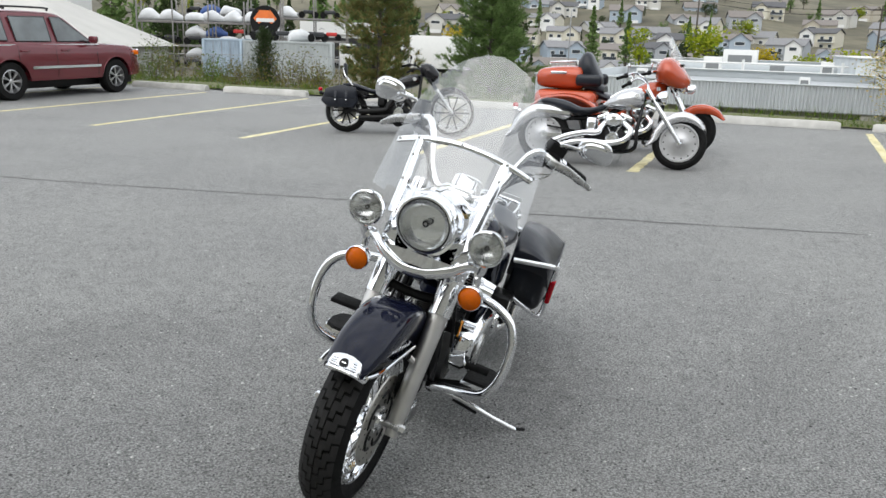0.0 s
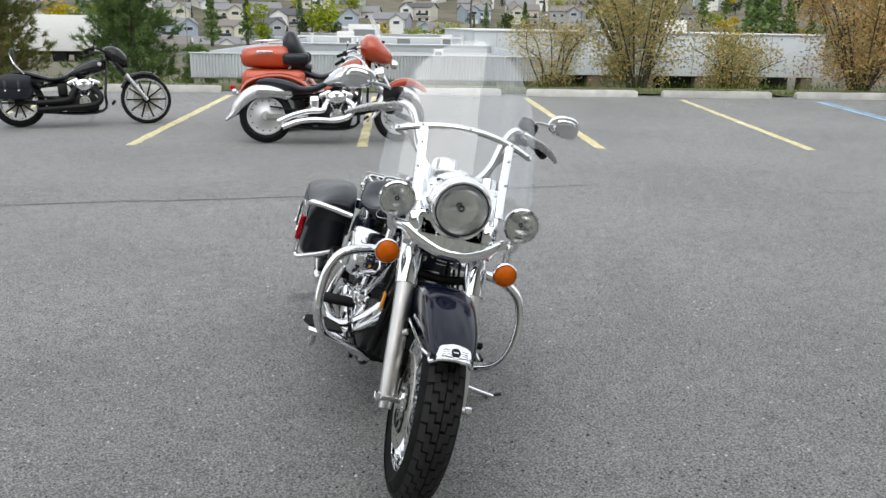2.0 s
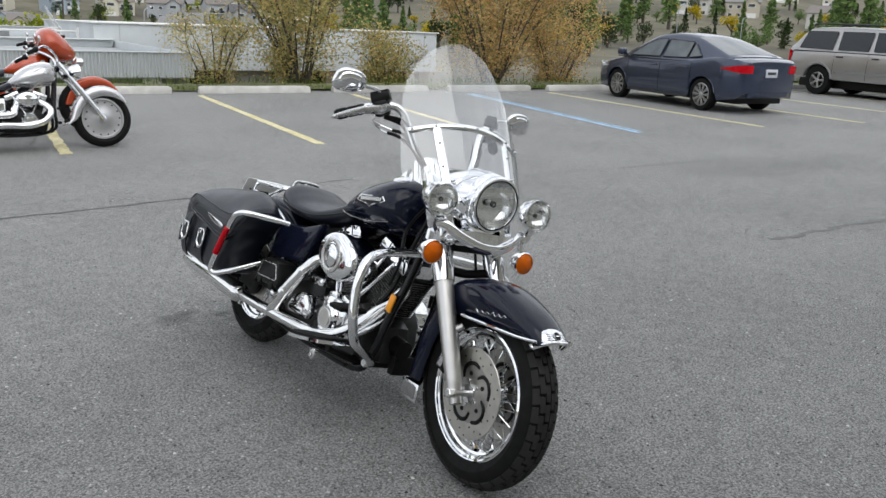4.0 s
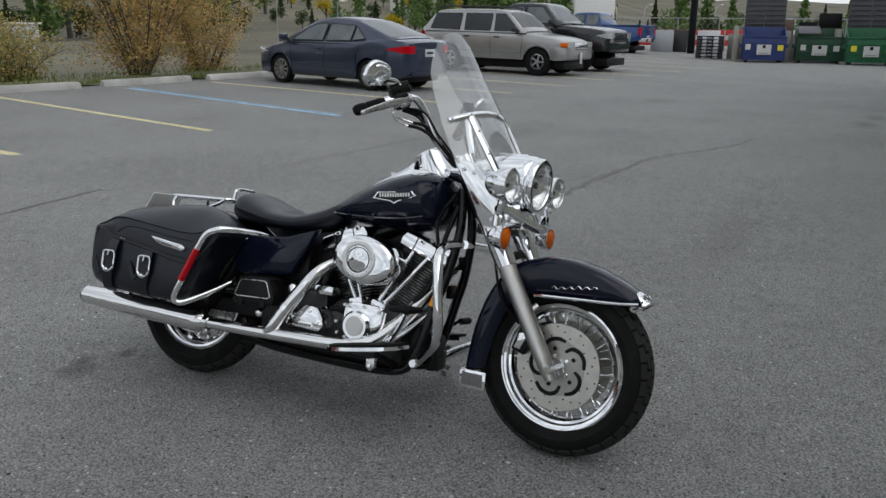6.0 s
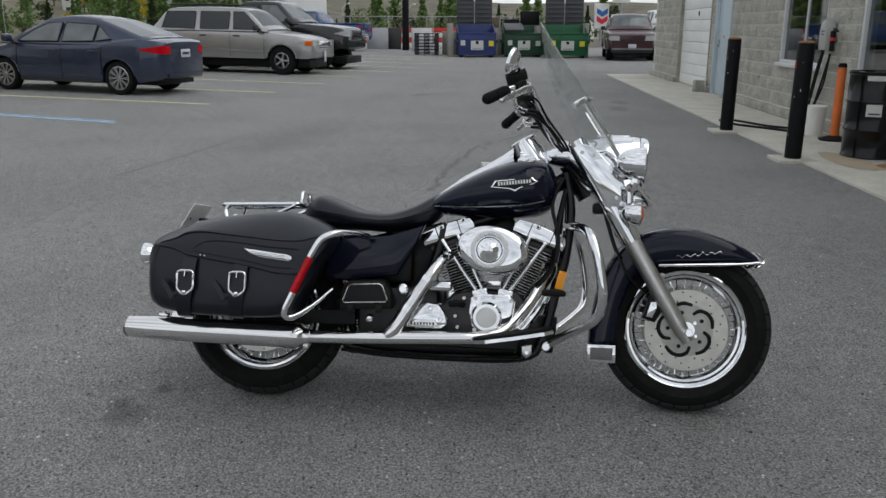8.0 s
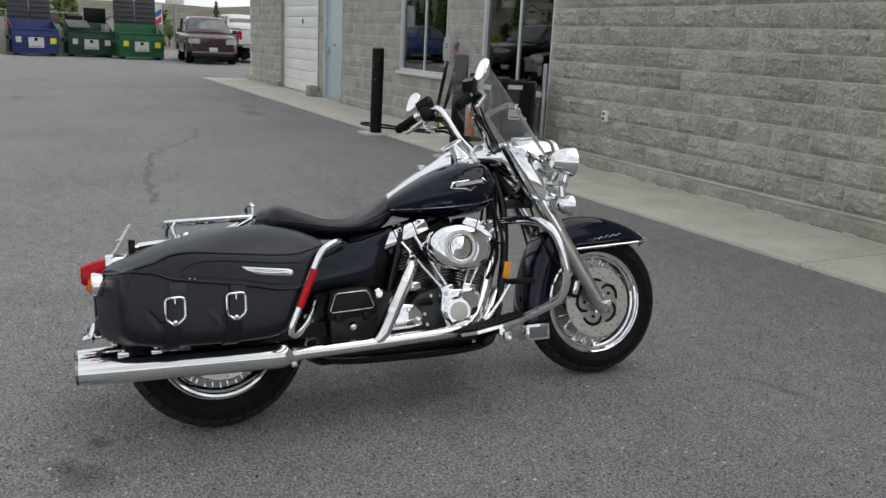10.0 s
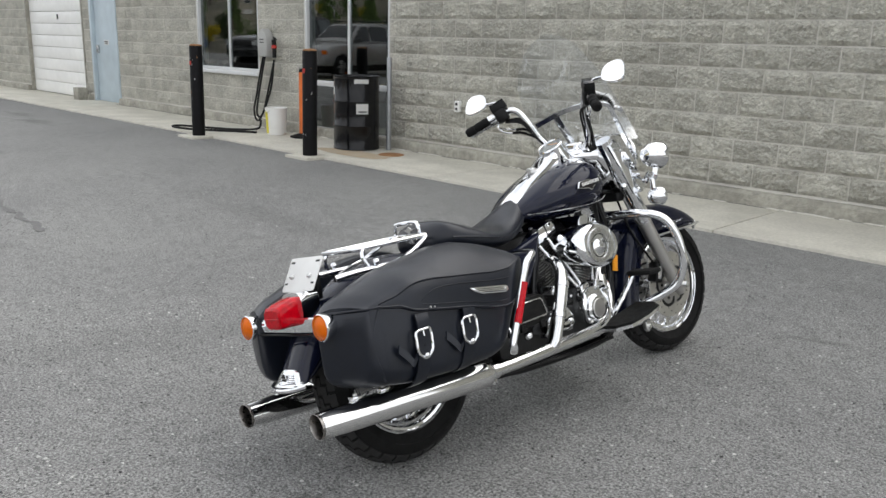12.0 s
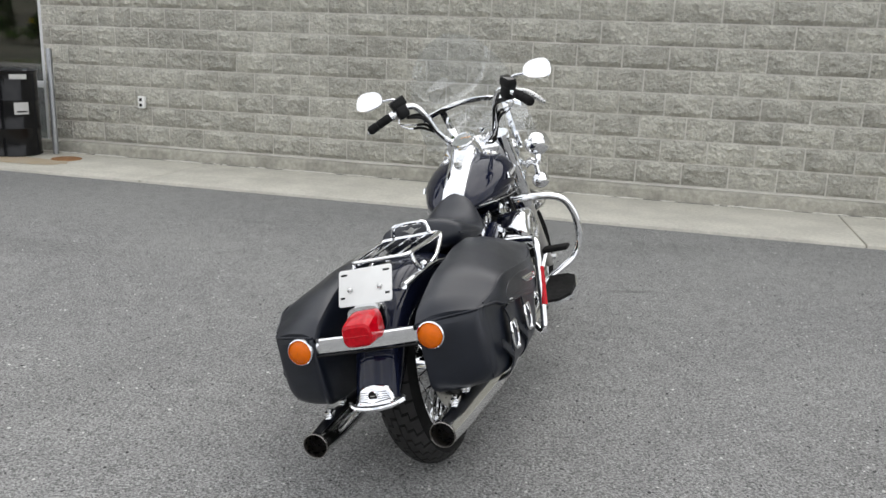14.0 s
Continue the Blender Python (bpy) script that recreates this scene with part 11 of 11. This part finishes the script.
def low_building():
    b = thing("warehouse", LOT_M, "low pale warehouse with a corrugated parapet and flat roof", "building")
    p0, p1, q0 = 0.1, 10.2, 14.4
    bm = bmesh.new()
    n = int((p1 - p0) / 0.09)
    low, high = [], []
    for i in range(n + 1):
        for dx, dy in ((0.0, 0.0), (0.02, -0.035), (0.05, -0.035), (0.07, 0.0)):
            low.append(Vector((p0 + i * 0.09 + dx, q0 + dy, -0.07)))
            high.append(Vector((p0 + i * 0.09 + dx, q0 + dy, 0.585)))
    loft([low, high], bm, caps=False, closed=False)
    part("parapet", bm, WHITE_METAL, b, "vertical corrugated metal parapet", smooth=False)
    part("parapet_cap", box(((p0 + p1) / 2, q0 + 0.06, 0.60), (p1 - p0 + 0.1, 0.22, 0.035), 0.006), WHITE_METAL, b)
    part("parapet_flashing", box(((p0 + p1) / 2, q0 + 0.03, -0.085), (p1 - p0 + 0.1, 0.12, 0.03), 0.004), ROOF_DARK, b)
    part("side_parapet", box((p1 - 0.02, q0 + 8, 0.26), (0.08, 16.0, 0.66), 0.004), WHITE_METAL, b)
    part("roof", box(((p0 + p1) / 2, q0 + 23.2, 0.16), (p1 - p0, 46.0, 0.30)), ROOF_GREY, b, "flat pale roof", smooth=False)
    part("wall", box(((p0 + p1) / 2, q0 + 0.5, -1.9), (p1 - p0, 0.3, 3.6)), BLOCK_PLAIN, b, smooth=False)
    part("side_parapet", box((p0 + 0.02, q0 + 23, 0.26), (0.08, 46.0, 0.66), 0.004), WHITE_METAL, b)
    part("side_wall", box((p0 + 0.2, q0 + 23, -1.9), (0.3, 46.0, 3.6)), BLOCK_PLAIN, b, smooth=False)
    for i in range(3):
        part("corner_post", box((p0 + 1 + i * 4.0, q0 + 0.15, -1.9), (0.5, 0.3, 3.6), 0.01), BLOCK_PLAIN, b)
    part("roof_step", box((5.2, 28.0, 0.46), (9.8, 0.25, 0.32), 0.01), WHITE_METAL, b, "low roof upstand")
    part("roof_step_cap", box((5.2, 27.9, 0.635), (9.8, 0.5, 0.03), 0.004), HOUSE_TRIM, b)
    part("roof_step", box((5.2, 44.0, 0.46), (9.8, 0.3, 0.40), 0.01), WHITE_METAL, b)
    part("far_roof", box((15, 74, 0.30), (34, 26, 0.30)), ROOF_GREY, b, smooth=False)
    part("far_parapet", box((15, 61.0, 0.56), (34, 0.3, 0.36), 0.01), WHITE_METAL, b, "long pale parapet")
    part("far_parapet_cap", box((15, 60.95, 0.75), (34, 0.5, 0.04), 0.004), HOUSE_TRIM, b)
    for i, (p, q, w, h) in enumerate(((3.6, 52, 2.2, 1.2), (3.2, 36, 0.9, 0.8), (6.3, 36.5, 0.7, 0.5), (8.6, 36, 0.6, 0.7), (1.6, 24, 0.4, 0.35), (7.5, 22, 0.35, 0.3))):
        un = part("roof_unit", box((p, q, 0.30 + h / 2), (w, w * 0.8, h), 0.03), HOUSE_TRIM if i != 2 else ROOF_DARK, b, "roof-top ventilation unit")
        part("unit_grille", box((p, q - w * 0.4 - 0.005, 0.30 + h * 0.45), (w * 0.7, 0.02, h * 0.5)), ROOF_DARK, un, smooth=False)
    for p in (2.0, 5.0, 9.0):
        part("vent_pipe", tube([(p, 30, 0.3), (p, 30, 1.05)], 0.06, 8), HOUSE_TRIM, b)
    part("roof_pipe", tube([(0.5, 33, 0.85), (10, 33, 0.85)], 0.05, 6), HOUSE_TRIM, b)


low_building()


def white_building():
    b = thing("warehouse", LOT_M, "tall pale metal-clad warehouse with an open dark lower level", "building")
    p0, p1, q0, q1 = 9.4, 25.5, 28.0, 52.0
    part("wall", box(((p0 + p1) / 2, (q0 + q1) / 2, 0.34), (p1 - p0, q1 - q0, 1.88), 0.01), WHITE_METAL, b, "pale smooth metal wall")
    part("roof_edge", box(((p0 + p1) / 2, (q0 + q1) / 2, 1.30), (p1 - p0 + 0.2, q1 - q0 + 0.2, 0.06), 0.01), HOUSE_TRIM, b)
    for i in range(9):
        part("wall_seam", box((p0 + 1.0 + 1.8 * i, q0 - 0.006, 0.34), (0.03, 0.02, 1.8)), ROOF_GREY, b, smooth=False)
    # back wall coloured near black as the shade under the warehouse
    part("lower_recess", box(((p0 + p1) / 2, q0 + 3.0, -1.75), (p1 - p0 - 0.4, 0.2, 2.3)), UNLIT_TONE, b, "back of the open lower level, its shade put into the colour", smooth=False)
    part("lower_floor", box(((p0 + p1) / 2, (q0 + q1) / 2, -2.9), (p1 - p0, q1 - q0, 0.1)), BLOCK_PLAIN, b, smooth=False)
    for i in range(7):
        part("pillar", box((p0 + 0.5 + i * 2.5, q0 + 0.4, -1.75), (0.55, 0.55, 2.3), 0.02), BROWN, b, "brown pillar")
    for i in range(3):
        part("lower_wall", box((p0 + 1.8 + i * 5.0, q0 + 0.9, -1.75), (2.2, 0.2, 2.3)), BLOCK_PLAIN, b, smooth=False)
    for p, q in ((19.5, 33), (20.4, 34)):
        part("roof_unit", box((p, q, 1.62), (1.0, 0.9, 0.6), 0.05), HOUSE_TRIM, b, "white roof unit")


white_building()


# ---------------------------------------------------------------- storage yard beyond the bank
def corrugated_box(name, x0, x1, y0, y1, z0, z1, material, parent, pitch=0.28, label=""):
    """A shipping container: ribbed sides, plain roof, corner posts."""
    bm = bmesh.new()
    ring = []
    for (ax, ay), (bx, by) in (((x0, y0), (x1, y0)), ((x1, y0), (x1, y1)), ((x1, y1), (x0, y1)), ((x0, y1), (x0, y0))):
        L = math.hypot(bx - ax, by - ay)
        n = max(2, int(L / pitch))
        dx, dy = (bx - ax) / n, (by - ay) / n
        nx, ny = -dy / math.hypot(dx, dy), dx / math.hypot(dx, dy)
        for i in range(n):
            for f, o in ((0.0, 0.0), (0.35, 0.0), (0.5, 0.035), (0.85, 0.035)):
                ring.append((ax + dx * (i + f) + nx * o, ay + dy * (i + f) + ny * o))
    loft([[Vector((x, y, z)) for x, y in ring] for z in (z0 + 0.12, z1 - 0.10)], bm)
    ob = part(name, bm, material, parent, label, smooth=False)
    for z in (z0 + 0.06, z1 - 0.05):
        part("frame_rail", box(((x0 + x1) / 2, (y0 + y1) / 2, z), (x1 - x0 + 0.06, y1 - y0 + 0.06, 0.14), 0.01), material, parent)
    for x in (x0, x1):
        for y in (y0, y1):
            part("corner_post", box((x, y, (z0 + z1) / 2), (0.16, 0.16, z1 - z0), 0.01), material, parent)
    return ob


CONT_GREY = mat("grey_container", (0.40, 0.43, 0.43), 0.6, var=0.10, vscale=2, big=0.15, bigscale=0.7)
CONT_BLUE = mat("pale_blue_container", (0.34, 0.42, 0.50), 0.6, var=0.10, vscale=2, big=0.15, bigscale=0.7)
cg = thing("shipping_container", pose(-10.85, 57.5, -1.32, 0, 0, 4), "weathered grey shipping container in the yard", "container")
corrugated_box("body", -2.9, 2.9, 0, 2.4, 0, 2.42, CONT_GREY, cg)
cb = thing("shipping_container", pose(-15.2, 57.0, -1.32, 0, 0, 6), "pale blue shipping container in the yard", "container")
corrugated_box("body", -1.15, 1.3, 0, 6.0, 0, 2.46, CONT_BLUE, cb)
for x in (-0.5, 0.05, 0.6):
    part("door_bar", tube([(x, -0.06, 0.2), (x, -0.06, 2.3)], 0.02, 6), GALV, cb)


def shed():
    TENT = mat("pale_grey_roofing", (0.46, 0.45, 0.42), 0.8, var=0.06, vscale=0.6, big=0.08, bigscale=0.3)
    SHEDW = mat("shed_cladding", (0.36, 0.37, 0.36), 0.8, var=0.08)
    s = thing("shed", pose(-27.6, 48.0, -1.4), "broad pale grey shed with a low hipped roof", "building")
    part("wall", box((0, 0, 1.05), (20.0, 11.0, 2.1)), SHEDW, s, smooth=False)
    bm = bmesh.new()
    e = [bm.verts.new(v) for v in ((-10.6, -5.8, 2.05), (10.6, -5.8, 2.05), (10.6, 5.8, 2.05), (-10.6, 5.8, 2.05))]
    r = [bm.verts.new(v) for v in ((-5.0, 0, 5.6), (3.0, 0, 5.6))]
    bm.faces.new((e[0], e[1], r[1], r[0]))
    bm.faces.new((e[1], e[2], r[1]))
    bm.faces.new((e[2], e[3], r[0], r[1]))
    bm.faces.new((e[3], e[0], r[0]))
    bm.faces.new(e[::-1])
    part("roof", bm, TENT, s, "pale sloping roof", smooth=False)
    part("eave", box((0, -5.8, 1.98), (21.2, 0.10, 0.16)), ROOF_DARK, s, smooth=False)
    for i in range(9):
        part("cladding_post", box((-8.8 + 2.2 * i, -5.53, 1.05), (0.10, 0.06, 2.1)), ROOF_DARK, s, smooth=False)
    up = thing("shed", pose(-35.6, 66.0, 0.2), "white upper building with small dark windows behind the shed", "building")
    part("wall", box((0, 0, 3.6), (14, 6, 7.2)), HOUSE_TRIM, up, smooth=False)
    for i in range(4):
        part("window", box((-4.5 + 3 * i, -3.03, 4.0), (1.5, 0.1, 0.9)), FARGLASS, up, smooth=False)


shed()
WRAP_W, WRAP_D, WRAP_B = mat("white_wrap", (0.62, 0.63, 0.64), 0.5, var=0.12, vscale=3), mat("dark_machine", (0.03, 0.032, 0.035), 0.5, var=0.3, vscale=4), mat("blue_cover", (0.05, 0.10, 0.28), 0.6, var=0.15, vscale=3)
RACKM = mat("rack_steel", (0.22, 0.21, 0.20), 0.6, 0.4, var=0.2, vscale=3)


def bundle(m, kind, seed, group):
    """A wrapped machine or a bare frame on the rack."""
    rng = random.Random(seed)
    if kind == "wrap":
        sc = [rng.uniform(0.7, 1.0) for _ in range(4)]
        b = thing("wrapped_bundle", m, rng.choice(("white shrink-wrapped bundle on the storage rack", "pale wrapped machine on the storage rack")), "bundle", group)
        part("wrap", loft(oval_rings(stations([(-0.85, 0.0, 0.45 * sc[0], 0.25, 0), (-0.5, 0.0, 0.85 * sc[1], 0.38, 0), (0.1, 0.0, 0.95 * sc[2], 0.40, 0), (0.6, 0, 0.7 * sc[3], 0.36, 0), (0.9, 0, 0.4, 0.22, 0)], 3), 14, 2.6)), WRAP_B if rng.random() < 0.15 else WRAP_W, b, sharp=50)
    else:
        b = thing("bare_machine", m, "dark bare machine frame with wheels on the storage rack", "machine", group)
        for x in (-0.55, 0.55):
            part("wheel", disc((x, 0, 0.28), 0.28, 0.16, "y", 14, 0.04), RUBBER, b)
        part("frame", box((0, 0, 0.52), (0.9, 0.34, 0.30), 0.08), WRAP_D if rng.random() < 0.7 else REDWHITE, b)
        part("handle", tube([(0.3, -0.3, 0.85), (0.35, 0, 0.95), (0.3, 0.3, 0.85)], 0.02, 5), GALV, b)


def storage_rack(x0, x1, y, z, levels, seed):
    r = thing("storage_rack", pose(0, y, z), "tall steel storage rack crowded with wrapped machines", "rack")
    n = int((x1 - x0) / 2.6)
    for i in range(n + 1):
        x = x0 + (x1 - x0) * i / n
        for yy in (0, 1.1):
            part("upright", box((x, yy, levels * 0.9), (0.10, 0.10, levels * 1.8), 0.01), RACKM, r)
    for k in range(levels):
        for yy in (0, 1.1):
            part("beam", box(((x0 + x1) / 2, yy, 0.25 + 1.75 * k), (x1 - x0, 0.06, 0.13), 0.006), RACKM, r)
        part("deck", box(((x0 + x1) / 2, 0.55, 0.33 + 1.75 * k), (x1 - x0, 1.1, 0.03)), RACKM, r, smooth=False)
    rng = random.Random(seed)
    for k in range(levels):
        x = x0 + 0.9
        while x < x1 - 0.8:
            bundle(pose(x, y + 0.5, z + 0.345 + 1.75 * k, 0, 0, rng.uniform(-25, 25)), rng.choice(("wrap", "bare", "wrap", "bare")), rng.randrange(9999), "machines on the storage racks")
            x += rng.uniform(1.3, 1.9)


storage_rack(-24.0, -13.0, 66.0, -1.5, 3, 5)
storage_rack(-22.0, -8.5, 71.0, -0.9, 3, 6)
for i, (x, k) in enumerate(((-12.8, "bare"), (-11.4, "bare"), (-10.2, "wrap"), (-9.0, "bare"))):
    bundle(pose(x, 58.8, -1.32 + 2.43, 0, 0, 15 * i), k, 300 + i, "machines on the container roof")


def round_sign():
    s = thing("round_sign", pose(-13.6, 63.5, 1.6, 0, 0, 8), "round orange and black emblem sign on a post", "sign")
    part("post", tube([(0, 0.1, -3.2), (0, 0.1, 1.2)], 0.06, 8), GALV, s)
    part("board", disc((0, 0, 0.9), 1.1, 0.10, "y", 36, 0.02), BLACK, s, "black round board")
    part("orange_shape", prism([(-0.85, 0.15), (-0.4, 0.75), (0.4, 0.75), (0.85, 0.15), (0.45, -0.2), (0, 0.1), (-0.45, -0.2)], -0.075, -0.055, pose(0, 0, 0.9)), ORANGE, s, smooth=False)
    part("pale_bar", box((0, -0.07, 0.95), (1.3, 0.02, 0.26)), HOUSE_TRIM, s, "pale bar in place of the lettering", smooth=False)


round_sign()
kiosk = thing("depot_building", pose(-9.0, 82.0, -0.6), "low white building with red lettering bars", "building")
part("wall", box((0, 0, 1.6), (9, 6, 3.2)), HOUSE_TRIM, kiosk, smooth=False)
part("fascia", box((0, -3.1, 2.9), (9.4, 0.3, 1.1)), HOUSE_TRIM, kiosk, smooth=False)
for i in range(3):
    part("red_bar", box((2.2 + 0.9 * i, -3.27, 2.9), (0.65, 0.04, 0.5)), REDWHITE, kiosk, smooth=False)
# dark panel on the wall paints the shade of an open front
part("opening", box((0.5, -3.02, 1.1), (6, 0.05, 1.9)), UNLIT_TONE, kiosk, smooth=False)
mesh_fence("chain_link_fence", (-24.0, 44.5), (-6.6, 51.5), 1.7, "chain-link fence in front of the storage yard", -1.35, -1.35, 2.6)


def lorry(m, label, box_len):
    t = thing("lorry", m, label, "lorry")
    cab = prism([(0.0, 0.7), (1.7, 0.7), (1.75, 1.35), (1.35, 1.55), (1.1, 2.35), (0.0, 2.4)], -1.0, 1.0, bevel=0.06)
    part("cab", cab, GMC_WHITE, t)
    part("windscreen", prism([(1.22, 1.6), (1.42, 1.6), (1.20, 2.25), (1.0, 2.25)], -0.9, 0.9), GLASS_DARK, t, smooth=False)
    for s in (-1, 1):
        part("side_window", box((0.65, s * 1.0, 1.9), (0.8, 0.03, 0.6)), GLASS_DARK, t, smooth=False)
        for x in (1.0, -box_len * 0.55, -box_len * 0.8):
            part("wheel", disc((x, s * 0.85, 0.48), 0.48, 0.30, "y", 20, 0.05), RUBBER, t)
    part("chassis", box((-box_len / 2, 0, 0.75), (box_len, 0.9, 0.25)), BLACK, t, smooth=False)
    if box_len > 3:
        part("load_box", box((-box_len / 2 - 0.1, 0, 2.1), (box_len, 2.3, 2.4), 0.04), HOUSE_TRIM, t, "white box body")
    else:
        part("flat_deck", box((-box_len / 2, 0, 1.0), (box_len, 2.1, 0.12)), RACKM, t, smooth=False)


lorry(pose(-8.6, 68.0, -1.35, 0, 0, 0), "white flatbed lorry in the yard", 2.8)
lorry(pose(-3.0, 66.0, -1.5, 0, 0, 175), "white box lorry parked beyond the pines", 5.5)
lorry(pose(55.0, 4.6, 0.10, 0, 0, 4), "white box lorry parked behind the row of trucks", 6.0)


# street lamps, poles and wires on the slope
def street_lamp(az, d, h):
    x, y = d * math.sin(radians(az)), d * math.cos(radians(az))
    s = thing("street_lamp", pose(x, y, land_z(x, y), 0, 0, -az + 60), "curved grey street lamp on the far road", "street lamp", "street lamps")
    part("column", tube([(0, 0, 0), (0, 0, h * 0.8), (0.4, 0, h * 0.95), (1.5, 0, h)], [0.10, 0.07, 0.06, 0.05], 8, 4), GALV, s)
    part("lantern", ball((1.7, 0, h), 0.28, u=10, v=6, scale=(1, 0.5, 0.35)), HOUSE_TRIM, s)


for az, d, h in ((8.0, 118, 8), (57.5, 150, 9), (66.0, 160, 10), (70.0, 165, 8), (90.0, 110, 7), (94.5, 112, 7), (31.0, 112, 6)):
    street_lamp(az, d, h)


def power_pole(az, d, h):
    x, y = d * math.sin(radians(az)), d * math.cos(radians(az))
    s = thing("power_pole", pose(x, y, land_z(x, y) - 0.3, 0, 0, -az), "brown wooden power pole with a crossarm", "power pole", "power poles")
    part("shaft", tube([(0, 0, 0), (0, 0, h)], [0.16, 0.10], 8), BARK, s)
    part("crossarm", box((0, 0, h - 0.6), (2.2, 0.12, 0.14)), BARK, s, smooth=False)
    return Vector((x, y, land_z(x, y) - 0.3 + h - 0.5))


tops = [power_pole(a, d, h) for a, d, h in ((-9, 120, 12), (3.5, 122, 12), (16, 126, 11), (26.5, 124, 11), (37, 128, 12))]
for a, b in zip(tops, tops[1:]):
    for dz in (0.0, -0.7):
        ob = part("power_line", tube([a + Vector((0, 0, dz)), a.lerp(b, 0.5) + Vector((0, 0, dz - 0.7)), b + Vector((0, 0, dz))], 0.03, 4, 5), BLACK, None, "thin overhead power line between poles")
        tagged(ob, category="power line", group="power lines")


# ---------------------------------------------------------------- the single blocks of the wall near the motorcycle
def near_blocks(wall):
    rng = random.Random(17)
    meshes = []
    for i in range(28):
        bm = bmesh.new()
        block_face(bm, -BLK / 2, BLK / 2, -COURSE / 2, COURSE / 2, rng, 10, 5)
        bmesh.ops.recalc_face_normals(bm, faces=bm.faces)
        me = bpy.data.meshes.new("block")
        bm.to_mesh(me)
        bm.free()
        me.materials.append(BLOCK)
        me.polygons.foreach_set("use_smooth", [True] * len(me.polygons))
        me.set_sharp_from_angle(angle=radians(16))
        meshes.append(me)
    for r, a, b, z0, z1 in block_rows():
        if near_block(r, a, b):
            ob = new("block", rng.choice(meshes))
            ob.parent = wall
            ob.location = ((a + b) / 2, 0, (z0 + z1) / 2)


build_far_blocks(wall_north)
near_blocks(wall_north)
